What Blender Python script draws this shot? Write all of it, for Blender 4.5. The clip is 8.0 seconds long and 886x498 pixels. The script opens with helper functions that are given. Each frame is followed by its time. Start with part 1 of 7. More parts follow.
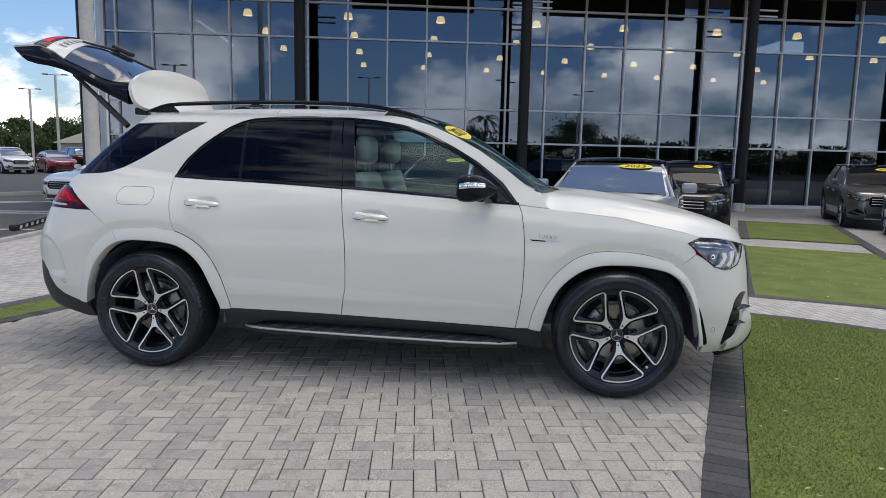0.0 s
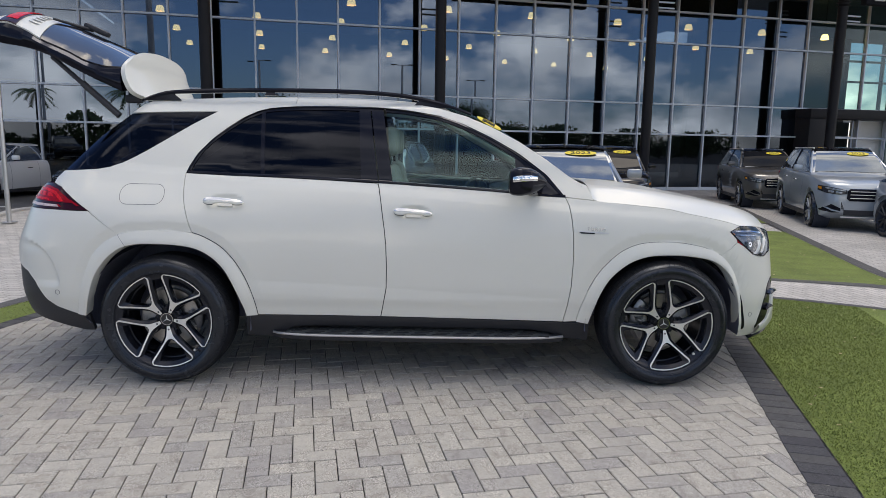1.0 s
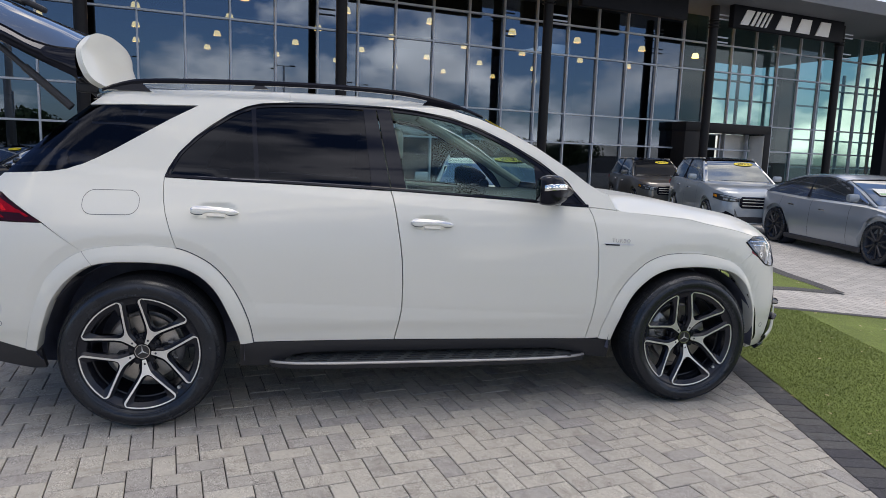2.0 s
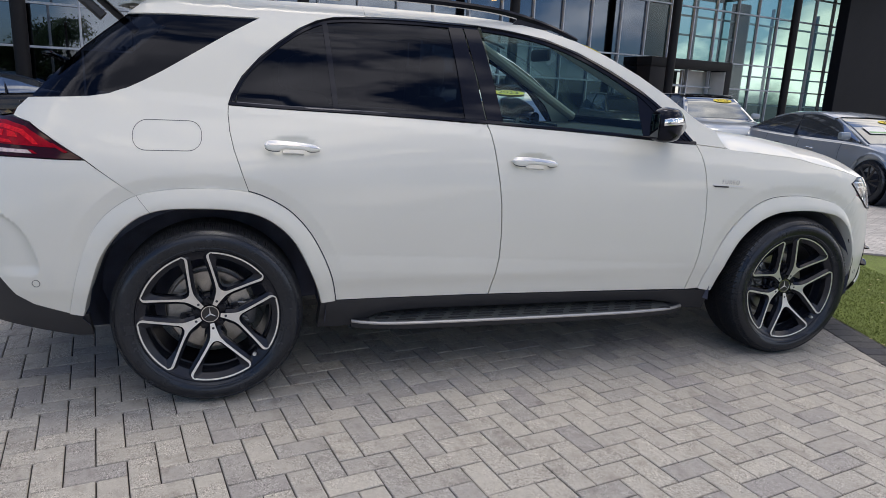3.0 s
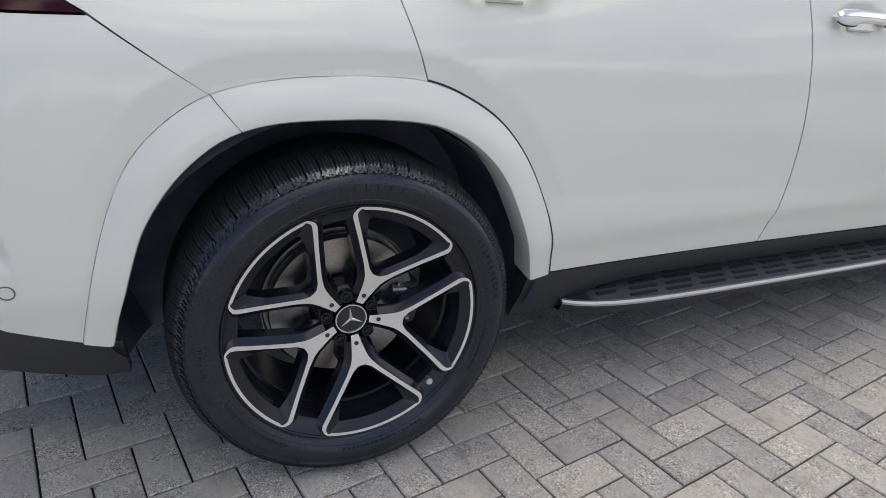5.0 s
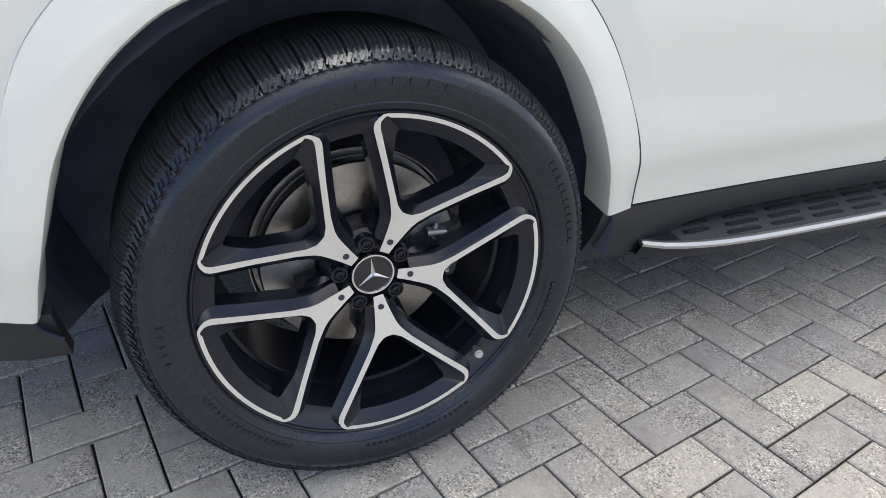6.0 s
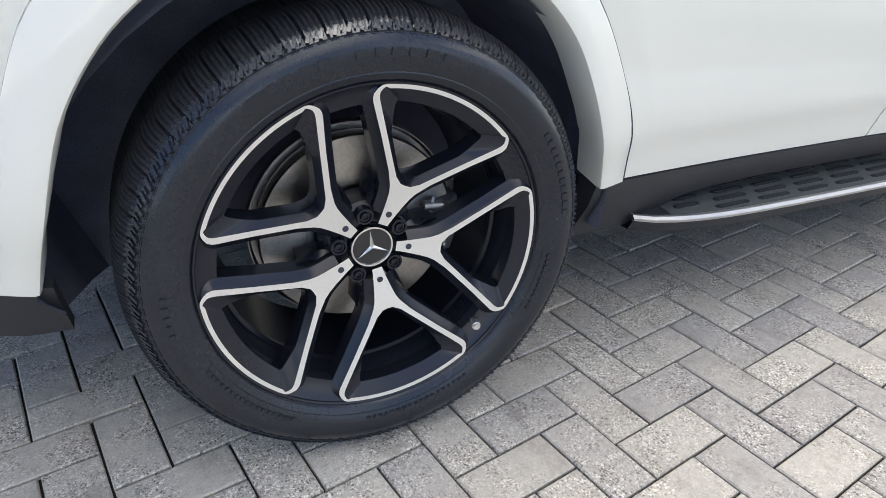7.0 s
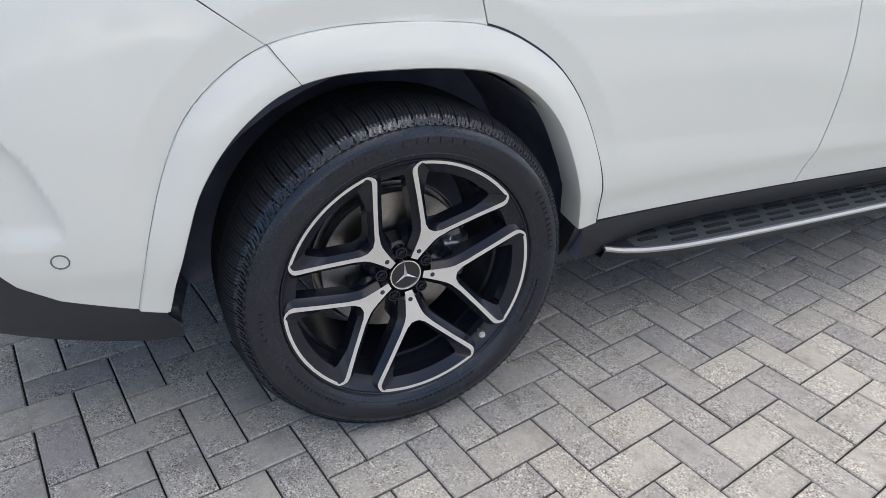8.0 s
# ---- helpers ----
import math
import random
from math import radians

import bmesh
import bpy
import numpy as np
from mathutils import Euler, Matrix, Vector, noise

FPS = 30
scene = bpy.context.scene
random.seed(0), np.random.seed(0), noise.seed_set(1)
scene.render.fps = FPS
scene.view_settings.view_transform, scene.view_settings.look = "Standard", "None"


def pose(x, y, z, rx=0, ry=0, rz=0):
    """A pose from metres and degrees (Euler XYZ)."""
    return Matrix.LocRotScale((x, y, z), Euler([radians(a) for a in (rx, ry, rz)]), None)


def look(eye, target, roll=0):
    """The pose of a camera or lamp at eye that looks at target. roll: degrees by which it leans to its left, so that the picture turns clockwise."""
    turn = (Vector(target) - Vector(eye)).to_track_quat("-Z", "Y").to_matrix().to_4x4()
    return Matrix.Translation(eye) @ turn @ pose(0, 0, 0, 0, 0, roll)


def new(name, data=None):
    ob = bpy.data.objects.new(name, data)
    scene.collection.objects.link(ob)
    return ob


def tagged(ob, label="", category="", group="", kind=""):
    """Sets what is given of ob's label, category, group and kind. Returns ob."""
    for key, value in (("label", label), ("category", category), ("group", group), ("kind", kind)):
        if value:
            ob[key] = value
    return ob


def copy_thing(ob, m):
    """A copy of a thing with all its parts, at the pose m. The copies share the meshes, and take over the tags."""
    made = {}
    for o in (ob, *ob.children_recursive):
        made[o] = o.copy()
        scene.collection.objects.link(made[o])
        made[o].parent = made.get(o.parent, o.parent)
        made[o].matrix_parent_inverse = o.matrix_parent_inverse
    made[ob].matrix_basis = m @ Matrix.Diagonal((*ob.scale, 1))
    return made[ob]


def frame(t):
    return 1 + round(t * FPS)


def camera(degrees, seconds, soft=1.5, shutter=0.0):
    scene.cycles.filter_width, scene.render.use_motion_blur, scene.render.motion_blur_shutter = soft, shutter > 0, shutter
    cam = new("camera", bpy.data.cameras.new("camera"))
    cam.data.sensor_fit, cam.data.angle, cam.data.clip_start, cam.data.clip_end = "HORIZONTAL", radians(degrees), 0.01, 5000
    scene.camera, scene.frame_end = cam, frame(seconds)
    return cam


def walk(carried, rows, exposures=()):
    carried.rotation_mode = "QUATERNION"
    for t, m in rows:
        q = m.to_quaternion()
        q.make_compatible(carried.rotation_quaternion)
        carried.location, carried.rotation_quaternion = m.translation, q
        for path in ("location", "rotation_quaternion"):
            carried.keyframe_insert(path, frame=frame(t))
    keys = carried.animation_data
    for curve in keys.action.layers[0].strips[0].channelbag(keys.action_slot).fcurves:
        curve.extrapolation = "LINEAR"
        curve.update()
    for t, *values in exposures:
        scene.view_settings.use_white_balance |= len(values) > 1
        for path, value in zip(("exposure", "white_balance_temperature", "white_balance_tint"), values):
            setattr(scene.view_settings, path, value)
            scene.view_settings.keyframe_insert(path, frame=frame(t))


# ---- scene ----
cam = camera(67.1, 8.0, soft=.6)
PATH = [
    (0, (2.5, -3.995, 1.419), (2.222, -2.033, 1.146), 1.2),
    (0.3, (2.221, -3.955, 1.419), (2.024, -1.985, 1.141), -0.2),
    (0.5, (2.04, -3.947, 1.429), (1.937, -1.975, 1.114), 1.6),
    (0.7, (1.846, -3.929, 1.431), (1.82, -1.954, 1.117), 0.2),
    (1, (1.543, -3.905, 1.446), (1.594, -1.93, 1.135), 0.9),
    (1.2, (1.395, -3.815, 1.442), (1.499, -1.841, 1.136), 1.4),
    (1.5, (1.154, -3.684, 1.44), (1.358, -1.71, 1.189), 1.1),
    (1.7, (0.997, -3.597, 1.431), (1.292, -1.638, 1.163), 1.6),
    (2.8, (0.254, -2.971, 1.395), (0.826, -1.095, 1.003), 2),
    (3, (0.139, -2.832, 1.36), (0.713, -0.974, 0.892), 2.7),
    (3.2, (0.024, -2.692, 1.356), (0.602, -0.839, 0.876), 2.1),
    (3.5, (-0.143, -2.449, 1.334), (0.528, -0.635, 0.822), 2.3),
    (3.7, (-0.174, -2.287, 1.309), (0.545, -0.494, 0.792), 4.2),
    (4, (-0.21, -2.029, 1.272), (0.502, -0.244, 0.718), 4.7),
    (4.2, (-0.265, -1.883, 1.254), (0.451, -0.114, 0.653), 5.6),
    (4.5, (-0.354, -1.597, 1.194), (0.408, 0.128, 0.526), 4.1),
    (4.7, (-0.367, -1.458, 1.179), (0.395, 0.244, 0.456), 3.2),
    (5.8, (-0.269, -0.929, 0.958), (0.43, 0.708, 0.046), 2.2),
    (6, (-0.271, -0.9, 0.943), (0.43, 0.716, -0.005), 1.4),
    (6.2, (-0.277, -0.891, 0.921), (0.43, 0.712, -0.043), 1.2),
    (6.5, (-0.285, -0.885, 0.912), (0.441, 0.703, -0.065), 1.2),
    (6.8, (-0.292, -0.891, 0.921), (0.444, 0.682, -0.07), 1.6),
    (7, (-0.303, -0.919, 0.919), (0.437, 0.669, -0.046), 1.4),
    (7.2, (-0.304, -0.945, 0.949), (0.423, 0.651, -0.013), 0.9),
    (7.5, (-0.341, -1.006, 1.01), (0.397, 0.588, 0.053), 0.7),
    (7.8, (-0.396, -1.101, 1.082), (0.339, 0.493, 0.124), 2.1),
    (8, (-0.484, -1.161, 1.139), (0.289, 0.418, 0.187), 2.4),
]
walk(cam, [(t, look(eye, target, roll)) for t, eye, target, roll in PATH],
     exposures=[(t, stops, kelvin, tint) for t, stops, kelvin, tint in ((0, .23, 7350, 12), (1.5, .28, 7450, 13), (3, .27, 7450, 14), (4, .27, 7450, 15), (4.5, .31, 7500, 14), (5.2, .62, 7550, 12), (6, 1.04, 7550, 10), (7, 1.21, 7550, 10), (7.5, 1.08, 7500, 10), (8, .85, 7450, 11))])

# ---- light ----
SUN_HEIGHT, SUN_TURN = 80.0, 20.0
world = bpy.data.worlds.new("sky")
scene.world = world
world.use_nodes = True
wt = world.node_tree
wt.nodes.clear()
w_out = wt.nodes.new("ShaderNodeOutputWorld")
w_bg = wt.nodes.new("ShaderNodeBackground")
w_bg.inputs["Strength"].default_value = 0.168
w_sky = wt.nodes.new("ShaderNodeTexSky")
w_sky.sky_type = "NISHITA"
w_sky.sun_disc = False
w_sky.sun_elevation = radians(SUN_HEIGHT)
w_sky.sun_rotation = radians(SUN_TURN)
w_co = wt.nodes.new("ShaderNodeTexCoord")
w_map = wt.nodes.new("ShaderNodeMapping")
w_map.inputs["Scale"].default_value = (1.0, 1.0, 1.9)
w_map.inputs["Location"].default_value = (0.35, 0.1, 0.25)
w_noise = wt.nodes.new("ShaderNodeTexNoise")
w_noise.inputs["Scale"].default_value = 3.1
w_noise.inputs["Detail"].default_value = 8.0
w_noise.inputs["Roughness"].default_value = 0.56
w_ramp = wt.nodes.new("ShaderNodeValToRGB")
w_ramp.color_ramp.elements[0].position = 0.475
w_ramp.color_ramp.elements[1].position = 0.575
w_noise2 = wt.nodes.new("ShaderNodeTexNoise")
w_noise2.inputs["Scale"].default_value = 4.5
w_noise2.inputs["Detail"].default_value = 6.0
w_shade = wt.nodes.new("ShaderNodeValToRGB")
w_shade.color_ramp.elements[0].position = 0.35
w_shade.color_ramp.elements[0].color = (5.2, 5.5, 6.0, 1)
w_shade.color_ramp.elements[1].position = 0.62
w_shade.color_ramp.elements[1].color = (14.5, 14.2, 13.8, 1)
w_mix = wt.nodes.new("ShaderNodeMix")
w_mix.data_type = "RGBA"
wt.links.new(w_co.outputs["Generated"], w_map.inputs["Vector"])
wt.links.new(w_map.outputs["Vector"], w_noise.inputs["Vector"])
wt.links.new(w_map.outputs["Vector"], w_noise2.inputs["Vector"])
# banks of cloud low down, clearer above them, broken cloud overhead
w_sep = wt.nodes.new("ShaderNodeSeparateXYZ")
wt.links.new(w_co.outputs["Generated"], w_sep.inputs[0])
w_sum = w_noise.outputs["Fac"]
for lo, hi, a, b in ((0.02, 0.14, 0.065, 0.02), (0.12, 0.28, 0.0, -0.095), (0.35, 0.75, 0.0, 0.085)):
    w_r = wt.nodes.new("ShaderNodeMapRange")
    for nm, v in (("From Min", lo), ("From Max", hi), ("To Min", a), ("To Max", b)):
        w_r.inputs[nm].default_value = v
    wt.links.new(w_sep.outputs["Z"], w_r.inputs["Value"])
    w_add = wt.nodes.new("ShaderNodeMath")
    w_add.operation = "ADD"
    wt.links.new(w_sum, w_add.inputs[0])
    wt.links.new(w_r.outputs["Result"], w_add.inputs[1])
    w_sum = w_add.outputs[0]
# thinner cloud towards the west
w_r = wt.nodes.new("ShaderNodeMapRange")
for nm, v in (("From Min", -.45), ("From Max", -.75), ("To Min", 0.0), ("To Max", -.115)):
    w_r.inputs[nm].default_value = v
wt.links.new(w_sep.outputs["X"], w_r.inputs["Value"])
w_add = wt.nodes.new("ShaderNodeMath")
w_add.operation = "ADD"
wt.links.new(w_sum, w_add.inputs[0])
wt.links.new(w_r.outputs["Result"], w_add.inputs[1])
w_sum = w_add.outputs[0]
wt.links.new(w_sum, w_ramp.inputs["Fac"])
w_tint = wt.nodes.new("ShaderNodeMix")
w_tint.data_type, w_tint.blend_type = "RGBA", "MULTIPLY"
w_tint.inputs["Factor"].default_value = 1.0
w_tint.inputs[7].default_value = (0.50, 0.66, 0.86, 1)
wt.links.new(w_noise2.outputs["Fac"], w_shade.inputs["Fac"])
wt.links.new(w_ramp.outputs["Color"], w_mix.inputs["Factor"])
wt.links.new(w_sky.outputs["Color"], w_tint.inputs[6])
wt.links.new(w_tint.outputs[2], w_mix.inputs[6])
wt.links.new(w_shade.outputs["Color"], w_mix.inputs[7])
wt.links.new(w_mix.outputs[2], w_bg.inputs["Color"])
wt.links.new(w_bg.outputs["Background"], w_out.inputs["Surface"])

sun = new("sun", bpy.data.lights.new("sun", "SUN"))
sun.data.energy = 0.72
sun.data.angle = radians(20)
sun.data.color = (1.0, 0.96, 0.9)
_a, _h = radians(SUN_TURN), radians(SUN_HEIGHT)
sun.matrix_world = look((math.sin(_a) * math.cos(_h) * 40, math.cos(_a) * math.cos(_h) * 40, math.sin(_h) * 40), (0, 0, 0))

# ---- materials ----
def mat(name, color, rough=0.5, metal=0.0, coat=0.0, grain=None, stain=None, bump=None, spec=0.5, rand=0.0, island=0.0, rough_var=0.0):
    """A surface: grain=(scale, amount) and stain=(scale, amount) vary the colour, bump=(scale, height), rand by object, island by piece."""
    m = bpy.data.materials.new(name)
    m.use_nodes = True
    t = m.node_tree
    b = t.nodes["Principled BSDF"]
    b.inputs["Roughness"].default_value = rough
    b.inputs["Metallic"].default_value = metal
    b.inputs["Coat Weight"].default_value = coat
    b.inputs["Coat Roughness"].default_value = 0.05
    b.inputs["Specular IOR Level"].default_value = spec
    b.inputs["Base Color"].default_value = (*color, 1)
    co = t.nodes.new("ShaderNodeTexCoord")
    fac = None

    def add(socket):
        nonlocal fac
        if fac is None:
            fac = socket
            return
        n = t.nodes.new("ShaderNodeMath")
        n.operation = "MULTIPLY"
        t.links.new(fac, n.inputs[0])
        t.links.new(socket, n.inputs[1])
        fac = n.outputs[0]

    def ranged(socket, amount):
        n = t.nodes.new("ShaderNodeMapRange")
        n.inputs["From Min"].default_value = 0.25
        n.inputs["From Max"].default_value = 0.75
        n.inputs["To Min"].default_value = 1 - amount
        n.inputs["To Max"].default_value = 1 + amount
        t.links.new(socket, n.inputs["Value"])
        return n.outputs["Result"]

    for k in (grain, stain):
        if k:
            n = t.nodes.new("ShaderNodeTexNoise")
            n.inputs["Scale"].default_value = k[0]
            n.inputs["Detail"].default_value = 5.0
            t.links.new(co.outputs["Object"], n.inputs["Vector"])
            add(ranged(n.outputs["Fac"], k[1]))
            if rough_var:
                r = t.nodes.new("ShaderNodeMapRange")
                r.inputs["To Min"].default_value = max(0.0, rough - rough_var)
                r.inputs["To Max"].default_value = min(1.0, rough + rough_var)
                t.links.new(n.outputs["Fac"], r.inputs["Value"])
                t.links.new(r.outputs["Result"], b.inputs["Roughness"])
    if rand:
        n = t.nodes.new("ShaderNodeObjectInfo")
        r = t.nodes.new("ShaderNodeMapRange")
        r.inputs["To Min"].default_value, r.inputs["To Max"].default_value = 1 - rand, 1 + rand
        t.links.new(n.outputs["Random"], r.inputs["Value"])
        add(r.outputs["Result"])
    if island:
        n = t.nodes.new("ShaderNodeNewGeometry")
        r = t.nodes.new("ShaderNodeMapRange")
        r.inputs["To Min"].default_value, r.inputs["To Max"].default_value = 1 - island, 1 + island
        t.links.new(n.outputs["Random Per Island"], r.inputs["Value"])
        add(r.outputs["Result"])
    if fac is not None:
        n = t.nodes.new("ShaderNodeVectorMath")
        n.operation = "SCALE"
        n.inputs[0].default_value = color
        t.links.new(fac, n.inputs["Scale"])
        t.links.new(n.outputs["Vector"], b.inputs["Base Color"])
    if bump:
        n = t.nodes.new("ShaderNodeTexNoise")
        n.inputs["Scale"].default_value = bump[0]
        n.inputs["Detail"].default_value = 4.0
        t.links.new(co.outputs["Object"], n.inputs["Vector"])
        u = t.nodes.new("ShaderNodeBump")
        u.inputs["Strength"].default_value = 0.6
        u.inputs["Distance"].default_value = bump[1]
        t.links.new(n.outputs["Fac"], u.inputs["Height"])
        t.links.new(u.outputs["Normal"], b.inputs["Normal"])
    return m


def glass(name, tint, gloss=0.06, rough=0.0, glint=(1, 1, 1)):
    """A pane: tinted see-through with a mirror layer that grows at a slant."""
    m = bpy.data.materials.new(name)
    m.use_nodes = True
    t = m.node_tree
    t.nodes.clear()
    out = t.nodes.new("ShaderNodeOutputMaterial")
    tr = t.nodes.new("ShaderNodeBsdfTransparent")
    tr.inputs["Color"].default_value = (*tint, 1)
    gl = t.nodes.new("ShaderNodeBsdfGlossy")
    gl.inputs["Roughness"].default_value = rough
    gl.inputs["Color"].default_value = (*glint, 1)
    fr = t.nodes.new("ShaderNodeLayerWeight")
    fr.inputs["Blend"].default_value = 0.5
    pw = t.nodes.new("ShaderNodeMath")
    pw.operation = "POWER"
    pw.inputs[1].default_value = 4.5
    t.links.new(fr.outputs["Facing"], pw.inputs[0])
    ad = t.nodes.new("ShaderNodeMath")
    ad.operation = "MULTIPLY_ADD"
    ad.use_clamp = True
    ad.inputs[1].default_value = 0.8
    ad.inputs[2].default_value = gloss
    mx = t.nodes.new("ShaderNodeMixShader")
    t.links.new(pw.outputs[0], ad.inputs[0])
    t.links.new(ad.outputs[0], mx.inputs["Fac"])
    t.links.new(tr.outputs["BSDF"], mx.inputs[1])
    t.links.new(gl.outputs["BSDF"], mx.inputs[2])
    t.links.new(mx.outputs["Shader"], out.inputs["Surface"])
    return m


def glow(name, color, strength):
    m = bpy.data.materials.new(name)
    m.use_nodes = True
    b = m.node_tree.nodes["Principled BSDF"]
    b.inputs["Base Color"].default_value = (*color, 1)
    b.inputs["Emission Color"].default_value = (*color, 1)
    b.inputs["Emission Strength"].default_value = strength
    return m


WHITE = mat("pearl_white_paint", (0.722, 0.722, 0.664), 0.38, coat=0.60, spec=0.25, grain=(900, 0.02), stain=(1.5, 0.015))
BLACK_GLOSS = mat("black_gloss_trim", (0.010, 0.010, 0.013), 0.07, coat=0.0, spec=0.22)
BLACK_GLOSS.node_tree.nodes["Principled BSDF"].inputs["Specular Tint"].default_value = (.62, .72, 1.0, 1)
BLACK_PLASTIC = mat("grained_black_plastic", (0.024, 0.0255, 0.031), 0.52, grain=(600, 0.2), bump=(700, 0.0006))
BLACK_DULL = mat("dull_black_lining", (0.030, 0.0365, 0.054), 0.8, grain=(40, 0.3))
RUBBER = mat("tyre_rubber", (0.0115, 0.0130, 0.0172), 0.25, grain=(250, 0.18), stain=(7, 0.35), bump=(400, 0.0004), rough_var=0.10, spec=0.54)
RUBBER.node_tree.nodes["Principled BSDF"].inputs["Specular Tint"].default_value = (.80, .88, 1.0, 1)
# tyre rubber with its sheen cut, putting the wheel arch's shade into the tread
TREAD_SHADED = mat("shaded_tread_rubber", (0.0115, 0.0127, 0.0160), 0.72, grain=(120, 0.3), bump=(200, 0.001), spec=0.25)
RIM_DARK = mat("satin_black_alloy", (0.014, 0.0165, 0.025), 0.26, metal=0.30, grain=(300, 0.1))
RIM_BRIGHT = mat("machined_alloy", (0.80, 0.80, 0.785), 0.33, metal=0.75, grain=(500, 0.06))
CHROME = mat("chrome", (0.78, 0.79, 0.80), 0.08, metal=1.0)
SATIN_METAL = mat("satin_aluminium", (0.66, 0.66, 0.65), 0.42, metal=1.0, grain=(300, 0.05))
CAP_BLACK = mat("dark_cap_enamel", (0.014, 0.015, 0.018), 0.35, coat=0.2)
SHIELD = mat("grey_shield_steel", (0.30, 0.30, 0.31), 0.4, metal=1.0, grain=(60, 0.2))
STEEL = mat("brake_steel", (0.44, 0.43, 0.42), 0.30, metal=1.0, grain=(200, 0.15), stain=(12, 0.2))
# turned rings on the disc draw the highlight out across them
_t = STEEL.node_tree
_b = _t.nodes["Principled BSDF"]
_b.inputs["Anisotropic"].default_value = 0.9
_g = _t.nodes.new("ShaderNodeTangent")
_g.direction_type, _g.axis = "RADIAL", "Y"
_t.links.new(_g.outputs["Tangent"], _b.inputs["Tangent"])
BOLT_GREY = mat("dull_bolt_steel", (0.30, 0.30, 0.30), 0.42, metal=0.9, grain=(60, 0.35))
CALIPER = mat("grey_caliper_paint", (0.16, 0.165, 0.18), 0.4, metal=0.5, grain=(90, 0.2))
BEIGE = mat("beige_leather", (0.37, 0.33, 0.275), 0.5, grain=(160, 0.06), bump=(260, 0.0008))
CABIN_DARK = mat("dark_cabin_trim", (0.02, 0.02, 0.022), 0.6, grain=(120, 0.15))
LINER = mat("wheel_liner_felt", (0.115, 0.125, 0.175), 0.9, grain=(300, 0.3), stain=(9, 0.3), bump=(400, 0.001))
HANDLE = mat("polished_handle", (0.84, 0.84, 0.825), 0.22, metal=0.7, grain=(40, 0.04))
RED_LENS = mat("red_lamp_lens", (0.30, 0.003, 0.012), 0.18, spec=0.12, grain=(60, 0.25))
RED_BRIGHT = mat("bright_red_light_guide", (0.66, 0.012, 0.022), 0.22, spec=0.10, grain=(70, 0.3))
RED_DARK = mat("dark_red_lamp_lens", (0.030, 0.001, 0.004), 0.08, spec=0.3)
LAMP_STRIP = mat("pale_reversing_lens", (0.62, 0.50, 0.50), 0.2, spec=0.3, grain=(90, 0.25))
AMBER = mat("amber_reflector", (0.7, 0.25, 0.02), 0.15, coat=1.0)
LAMP_SILVER = mat("lamp_reflector", (0.55, 0.58, 0.62), 0.15, metal=1.0, grain=(60, 0.3))
CLEAR = glass("clear_lens", (0.92, 0.95, 1.0), 0.04)
PANE_FRONT = glass("side_window_glass", (0.60, 0.79, 0.79), 0.035, glint=(.62, .86, 1.0))
PANE_SCREEN = glass("windscreen_glass", (0.45, 0.60, 0.56), 0.03, glint=(.40, .52, .56))
PANE_TINT = glass("privacy_glass", (0.028, 0.034, 0.048), 0.020, glint=(.64, .73, .98))
YELLOW = mat("yellow_sticker", (0.80, 0.62, 0.02), 0.5, grain=(80, 0.03))
INK = mat("black_print", (0.01, 0.01, 0.01), 0.6)
PAPER = mat("white_paper", (0.75, 0.75, 0.72), 0.7, grain=(60, 0.04))

# ---- building tools ----
def pchip(xs, ys):
    """A smooth curve through the given values, without overshoot."""
    h = [b - a for a, b in zip(xs, xs[1:])]
    d = [(b - a) / k for a, b, k in zip(ys, ys[1:], h)]
    m = [d[0]] + [0 if p * q <= 0 else 2 * p * q / (p + q) for p, q in zip(d, d[1:])] + [d[-1]]

    def f(x):
        x = min(max(x, xs[0]), xs[-1])
        i = 0
        while i < len(h) - 1 and x > xs[i + 1]:
            i += 1
        t = (x - xs[i]) / h[i]
        return (1 + 2 * t) * (1 - t) ** 2 * ys[i] + t * (1 - t) ** 2 * h[i] * m[i] + t * t * (3 - 2 * t) * ys[i + 1] + t * t * (t - 1) * h[i] * m[i + 1]
    return f


def smooth(a, b, x):
    t = min(max((x - a) / (b - a), 0.0), 1.0)
    return t * t * (3 - 2 * t)


def thing(name, label, category, at=(0, 0, 0), turn=0.0, group="", kind=""):
    ob = new(name)
    ob.empty_display_size = 0.1
    ob.matrix_basis = pose(*at, 0, 0, turn)
    return tagged(ob, label, category, group, kind)


def place(name, me, material, parent=None, label=""):
    if material is not None:
        me.materials.append(material)
    ob = new(name, me)
    if parent is not None:
        ob.parent = parent
    if label:
        ob["label"] = label
    return ob


def part(name, bm, material, parent=None, label="", flat=False, sharp=35):
    me = bpy.data.meshes.new(name)
    bmesh.ops.recalc_face_normals(bm, faces=bm.faces)
    bm.to_mesh(me)
    bm.free()
    if not flat:
        me.polygons.foreach_set("use_smooth", [True] * len(me.polygons))
        me.set_sharp_from_angle(angle=radians(sharp))
    return place(name, me, material, parent, label)


def raw(name, verts, faces, material, parent=None, label="", flat=True, sharp=35):
    me = bpy.data.meshes.new(name)
    me.from_pydata([tuple(v) for v in verts], [], faces)
    if not flat:
        me.polygons.foreach_set("use_smooth", [True] * len(me.polygons))
        me.set_sharp_from_angle(angle=radians(sharp))
    return place(name, me, material, parent, label)


